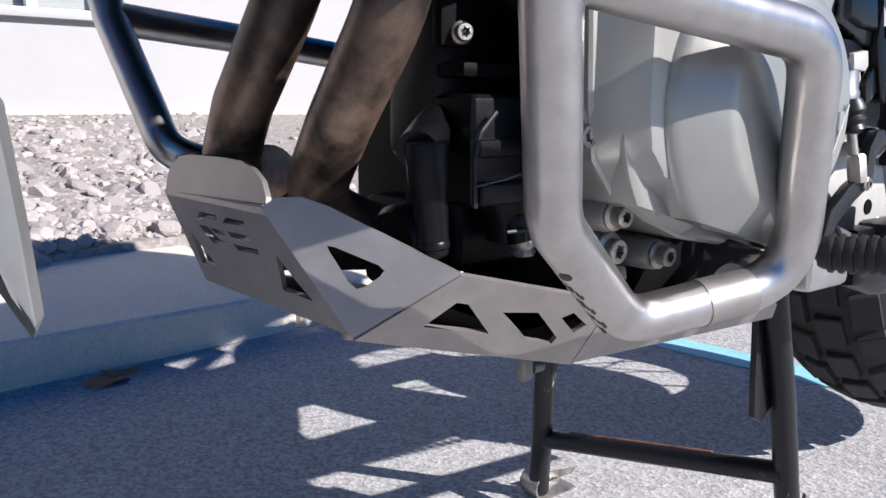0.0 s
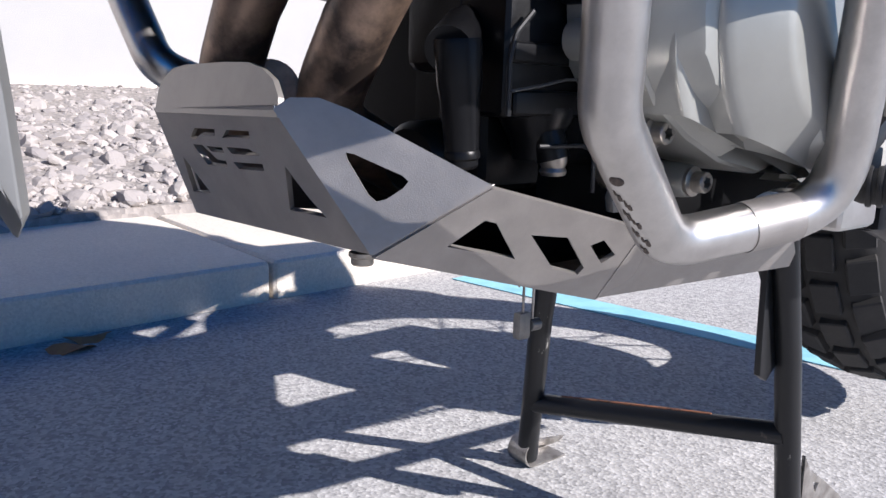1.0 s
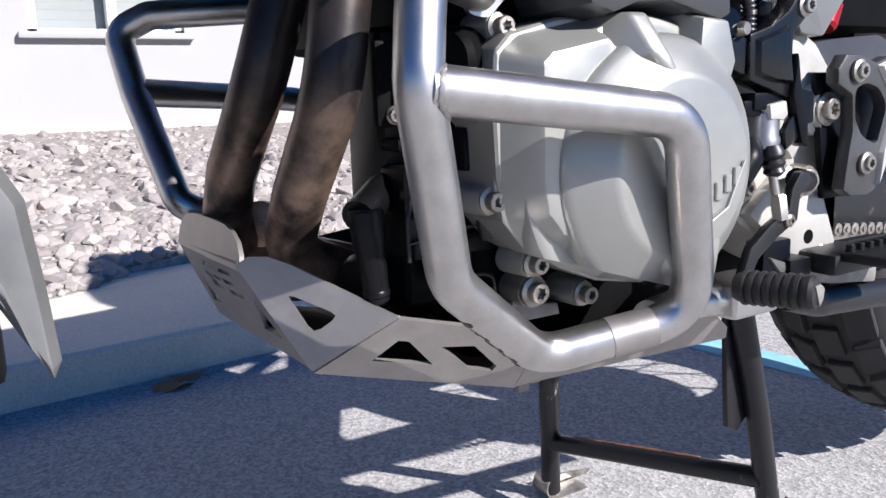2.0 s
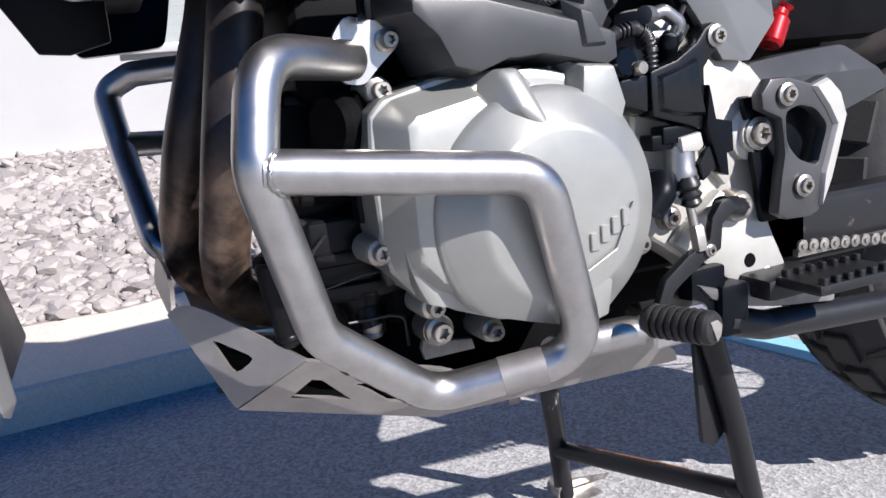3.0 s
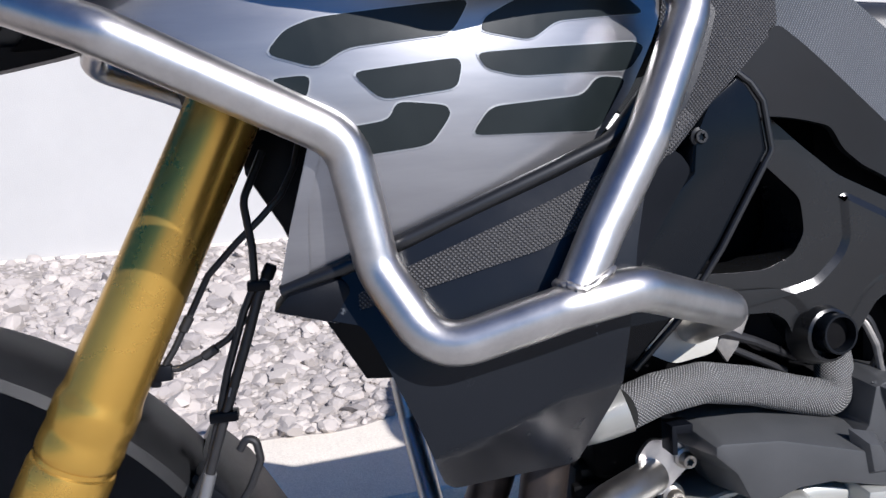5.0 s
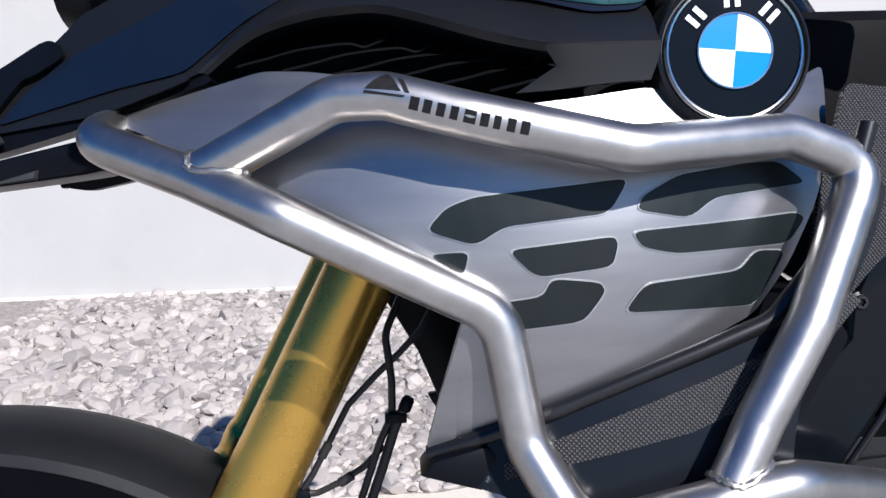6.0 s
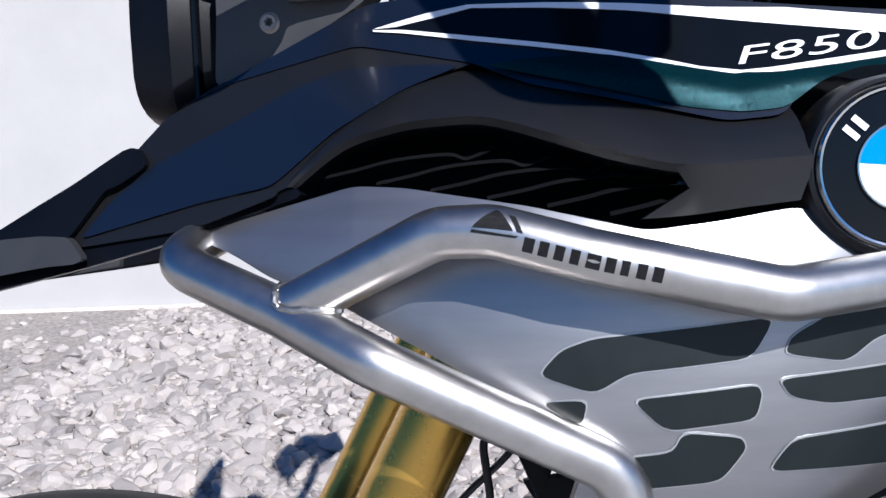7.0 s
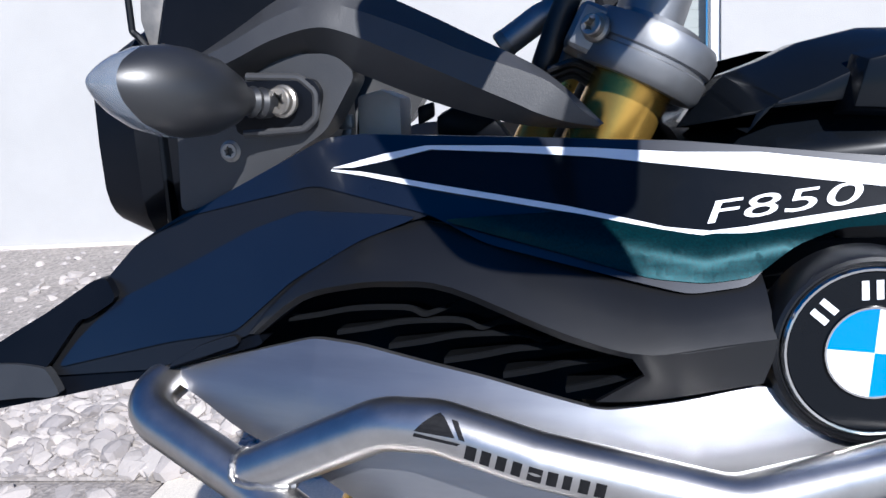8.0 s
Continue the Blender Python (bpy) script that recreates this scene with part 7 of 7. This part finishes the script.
    for piece, cut in ((body, {"clear_inner": True}), (shell, {"clear_outer": True})):
        bmesh.ops.bisect_plane(piece, geom=piece.verts[:] + piece.edges[:] + piece.faces[:], plane_co=tip + Vector((0.012, -0.001, 0)), plane_no=(0.94, -0.33, 0.05), **cut)
        bmesh.ops.holes_fill(piece, edges=[e for e in piece.edges if e.is_boundary], sides=0)
    ind = part("indicator", body, INDICATOR, BIKE, "black teardrop turn indicator with a clear lens")
    part("lens", shell, LENS, ind, "clear ribbed lens")
    # trim arm that sweeps back to the fork
    arm_top = [(-0.198, 1.0615, 0.02), (-0.171, 1.074, 0.014), (-0.147, 1.087, 0.012), (-0.122, 1.096, 0.012), (-0.097, 1.087, 0.011), (-0.071, 1.074, 0.01), (-0.046, 1.0605, 0.009), (-0.021, 1.047, 0.008), (-0.007, 1.036, 0.006), (0.003, 1.026, 0.004), (0.012, 1.0165, 0.002)]
    arm_one = [(-0.196, 1.0585, 0.012), (-0.169, 1.067, 0.002), (-0.146, 1.0765, -0.002), (-0.124, 1.082, -0.002), (-0.108, 1.0785, -0.002), (-0.078, 1.0662, -0.003), (-0.053, 1.0542, -0.003), (-0.021, 1.0415, -0.003), (-0.009, 1.034, -0.003), (0.001, 1.024, -0.002), (0.0105, 1.016, 0.001)]
    arm_two = [(-0.192, 1.052, 0.01), (-0.168, 1.058, -0.001), (-0.148, 1.0655, -0.004), (-0.127, 1.07, -0.005), (-0.112, 1.0675, -0.005), (-0.087, 1.056, -0.005), (-0.056, 1.041, -0.005), (-0.03, 1.0285, -0.005), (-0.02, 1.0235, -0.005), (-0.006, 1.0185, -0.002), (0.0095, 1.0152, 0.001)]
    arm_low = [(-0.19, 1.044, 0.016), (-0.166, 1.051, 0.012), (-0.149, 1.057, 0.012), (-0.129, 1.0585, 0.012), (-0.112, 1.05, 0.012), (-0.084, 1.037, 0.011), (-0.06, 1.0275, 0.01), (-0.038, 1.0205, 0.008), (-0.02, 1.0165, 0.006), (-0.006, 1.0152, 0.004), (0.009, 1.0142, 0.003)]
    both("cockpit_arm", ribbon([arm_top, arm_one, arm_two, arm_low], flat(0.277), 0.012), COCKPIT_GREY, "charcoal plastic trim arm folded into three facets")
    part("cockpit_shell", slab([(-0.223, 1.055), (-0.221, 1.07), (-0.214, 1.095), (-0.2, 1.13), (-0.12, 1.13), (-0.13, 1.085), (-0.18, 1.055)], 0.302, 0.34, 0.006, seg=3), BLACK_PLASTIC, BIKE)
    br = part("screen_mount", slab([(-0.232, 1.085), (-0.228, 1.125), (-0.214, 1.125), (-0.217, 1.085), (-0.2225, 1.0695), (-0.229, 1.0715)], 0.312, 0.322, 0.002), WORN_GREY, BIKE, "pale grey screen mount")
    part("mount_edge", tube([(-0.237, 0.311, 1.125), (-0.2365, 0.311, 1.079), (-0.2335, 0.311, 1.0765), (-0.2285, 0.311, 1.0695), (-0.223, 0.311, 1.0685)], 0.002, 0.003, 8), BLACK_PLASTIC, br)
    part("dash", loft([(-0.19, CY, 0.07, 1.07, 1.13), (-0.15, CY, 0.09, 1.09, 1.16), (-0.125, CY, 0.08, 1.105, 1.15)], 24, 4), BLACK_PLASTIC, BIKE)
    part("screen", skin([(-0.21, 1.1), (-0.12, 1.33), (-0.1, 1.33), (-0.15, 1.1)], flat(0.36), 0.18, 0.05), CLEAR, BIKE)
    # what shows behind the arm: loom strut, pale relay box, clips, master cylinder and its hoses
    part("relay_box", slab([(-0.121, 1.038), (-0.107, 1.041), (-0.096, 1.036), (-0.097, 1.013), (-0.122, 1.015)], 0.34, 0.38, 0.002), CAST_WARM, BIKE, "pale plastic relay box")
    part("loom_strut", slab([(-0.123, 1.035), (-0.117, 1.036), (-0.118, 1.014), (-0.126, 1.014)], 0.35, 0.38, 0.002), BLACK_PLASTIC, BIKE)
    part("clip", join(slab([(-0.13, 1.028), (-0.123, 1.028), (-0.123, 1.02), (-0.131, 1.02)], 0.33, 0.338, 0.001), slab([(-0.129, 1.02), (-0.124, 1.02), (-0.125, 1.015), (-0.131, 1.015)], 0.332, 0.338, 0.001)), CLAMP_GREY, BIKE)
    part("loom_cover", slab([(-0.079, 1.024), (-0.069, 1.029), (-0.046, 1.024), (-0.035, 1.009), (-0.079, 1.011)], 0.36, 0.4, 0.004), BLACK_PLASTIC, BIKE)
    part("loom_cover", slab([(-0.09, 1.03), (-0.08, 1.033), (-0.08, 1.024), (-0.09, 1.019)], 0.362, 0.37, 0.002), BLACK_PLASTIC, BIKE)
    cyl = part("clutch_cylinder", tube([(-0.036, 0.37, 1.064), (-0.016, 0.37, 1.077), (0.01, 0.37, 1.088)], 0.0082, 0.01, 18), CLAMP_GREY, BIKE, "grey alloy master cylinder")
    part("cylinder_boot", lathe([(0.0045, -0.012), (0.0055, -0.01), (0.006, -0.004), (0.0085, -0.003), (0.0085, 0.002), (0.007, 0.003)], (-0.037, 0.37, 1.0634), (-0.84, 0, -0.54), 18), WORN_GREY, cyl)
    part("strap", tube([(0.008, 0.352, 1.1), (-0.004, 0.354, 1.075), (-0.014, 0.356, 1.05), (-0.018, 0.36, 1.03)], 0.0075, 0.02, 12), HOSE_RUBBER, BIKE, "black rubber sleeve over the cables")
    for k in range(3):
        part("cable", tube([(-0.012, 0.345 + 0.004 * k, 1.046 - 0.004 * k), (0.002, 0.34 + 0.004 * k, 1.05 - 0.003 * k), (0.014, 0.345 + 0.004 * k, 1.044 - 0.005 * k), (0.02, 0.36, 1.03 - 0.004 * k)], 0.0022, 0.008, 8), HOSE_RUBBER, BIKE)
    part("lever_perch", join(box((0.0, 0.37, 1.055), (0.03, 0.4, 1.08), 0.005, 3), tube([(0.0, 0.385, 1.05), (0.012, 0.385, 1.1)], 0.009, 0, 14)), CLAMP_GREY, BIKE)
    # tank top
    part("tank", loft([(0.06, CY, 0.12, 0.93, 1.012), (0.1, CY, 0.15, 0.92, 1.03), (0.17, CY, 0.15, 0.9, 1.045), (0.22, CY, 0.12, 0.88, 0.99), (0.27, CY, 0.08, 0.86, 0.93), (0.34, CY, 0.06, 0.85, 0.9)], 32, 3.0), BLACK_GLOSS, BIKE, "black painted tank top")
    ts = both("tank_shoulder", raised([(0.06, 1.012), (0.066, 1.02), (0.083, 1.038), (0.102, 1.044), (0.121, 1.052), (0.152, 1.058), (0.19, 1.056), (0.21, 1.0), (0.122, 1.012)], 0.345, 0.3, 0.013, 0.002, (0.01, -0.004), 0.02), BLACK_GLOSS, "black tank shoulder")
    part("shoulder_pad", raised([(0.126, 1.014), (0.134, 1.043), (0.16, 1.048), (0.185, 1.046), (0.195, 1.008)], 0.304, 0.29, 0.004, 0.0015), BLACK_GLOSS, ts)


cockpit()
for x, y, a in ((0.235, 1.37, 0.4), (0.2, 1.33, 2.0)):
    bm = bmesh.new()
    vs = [bm.verts.new((x + 0.035 * math.cos(q) * (1 + 0.2 * math.sin(3 * q)), y + 0.02 * math.sin(q), 0.004 + 0.006 * math.cos(2 * q + a))) for q in (2 * math.pi * k / 14 for k in range(14))]
    mid = bm.verts.new((x, y, 0.006))
    for i in range(14):
        bm.faces.new((mid, vs[i], vs[(i + 1) % 14]))
    tagged(part("fallen_leaf", thicken(bm, (0, 0, 0.0006)), LEAF), "curled brown dry leaf lying by the kerb", "leaf", "fallen leaves")
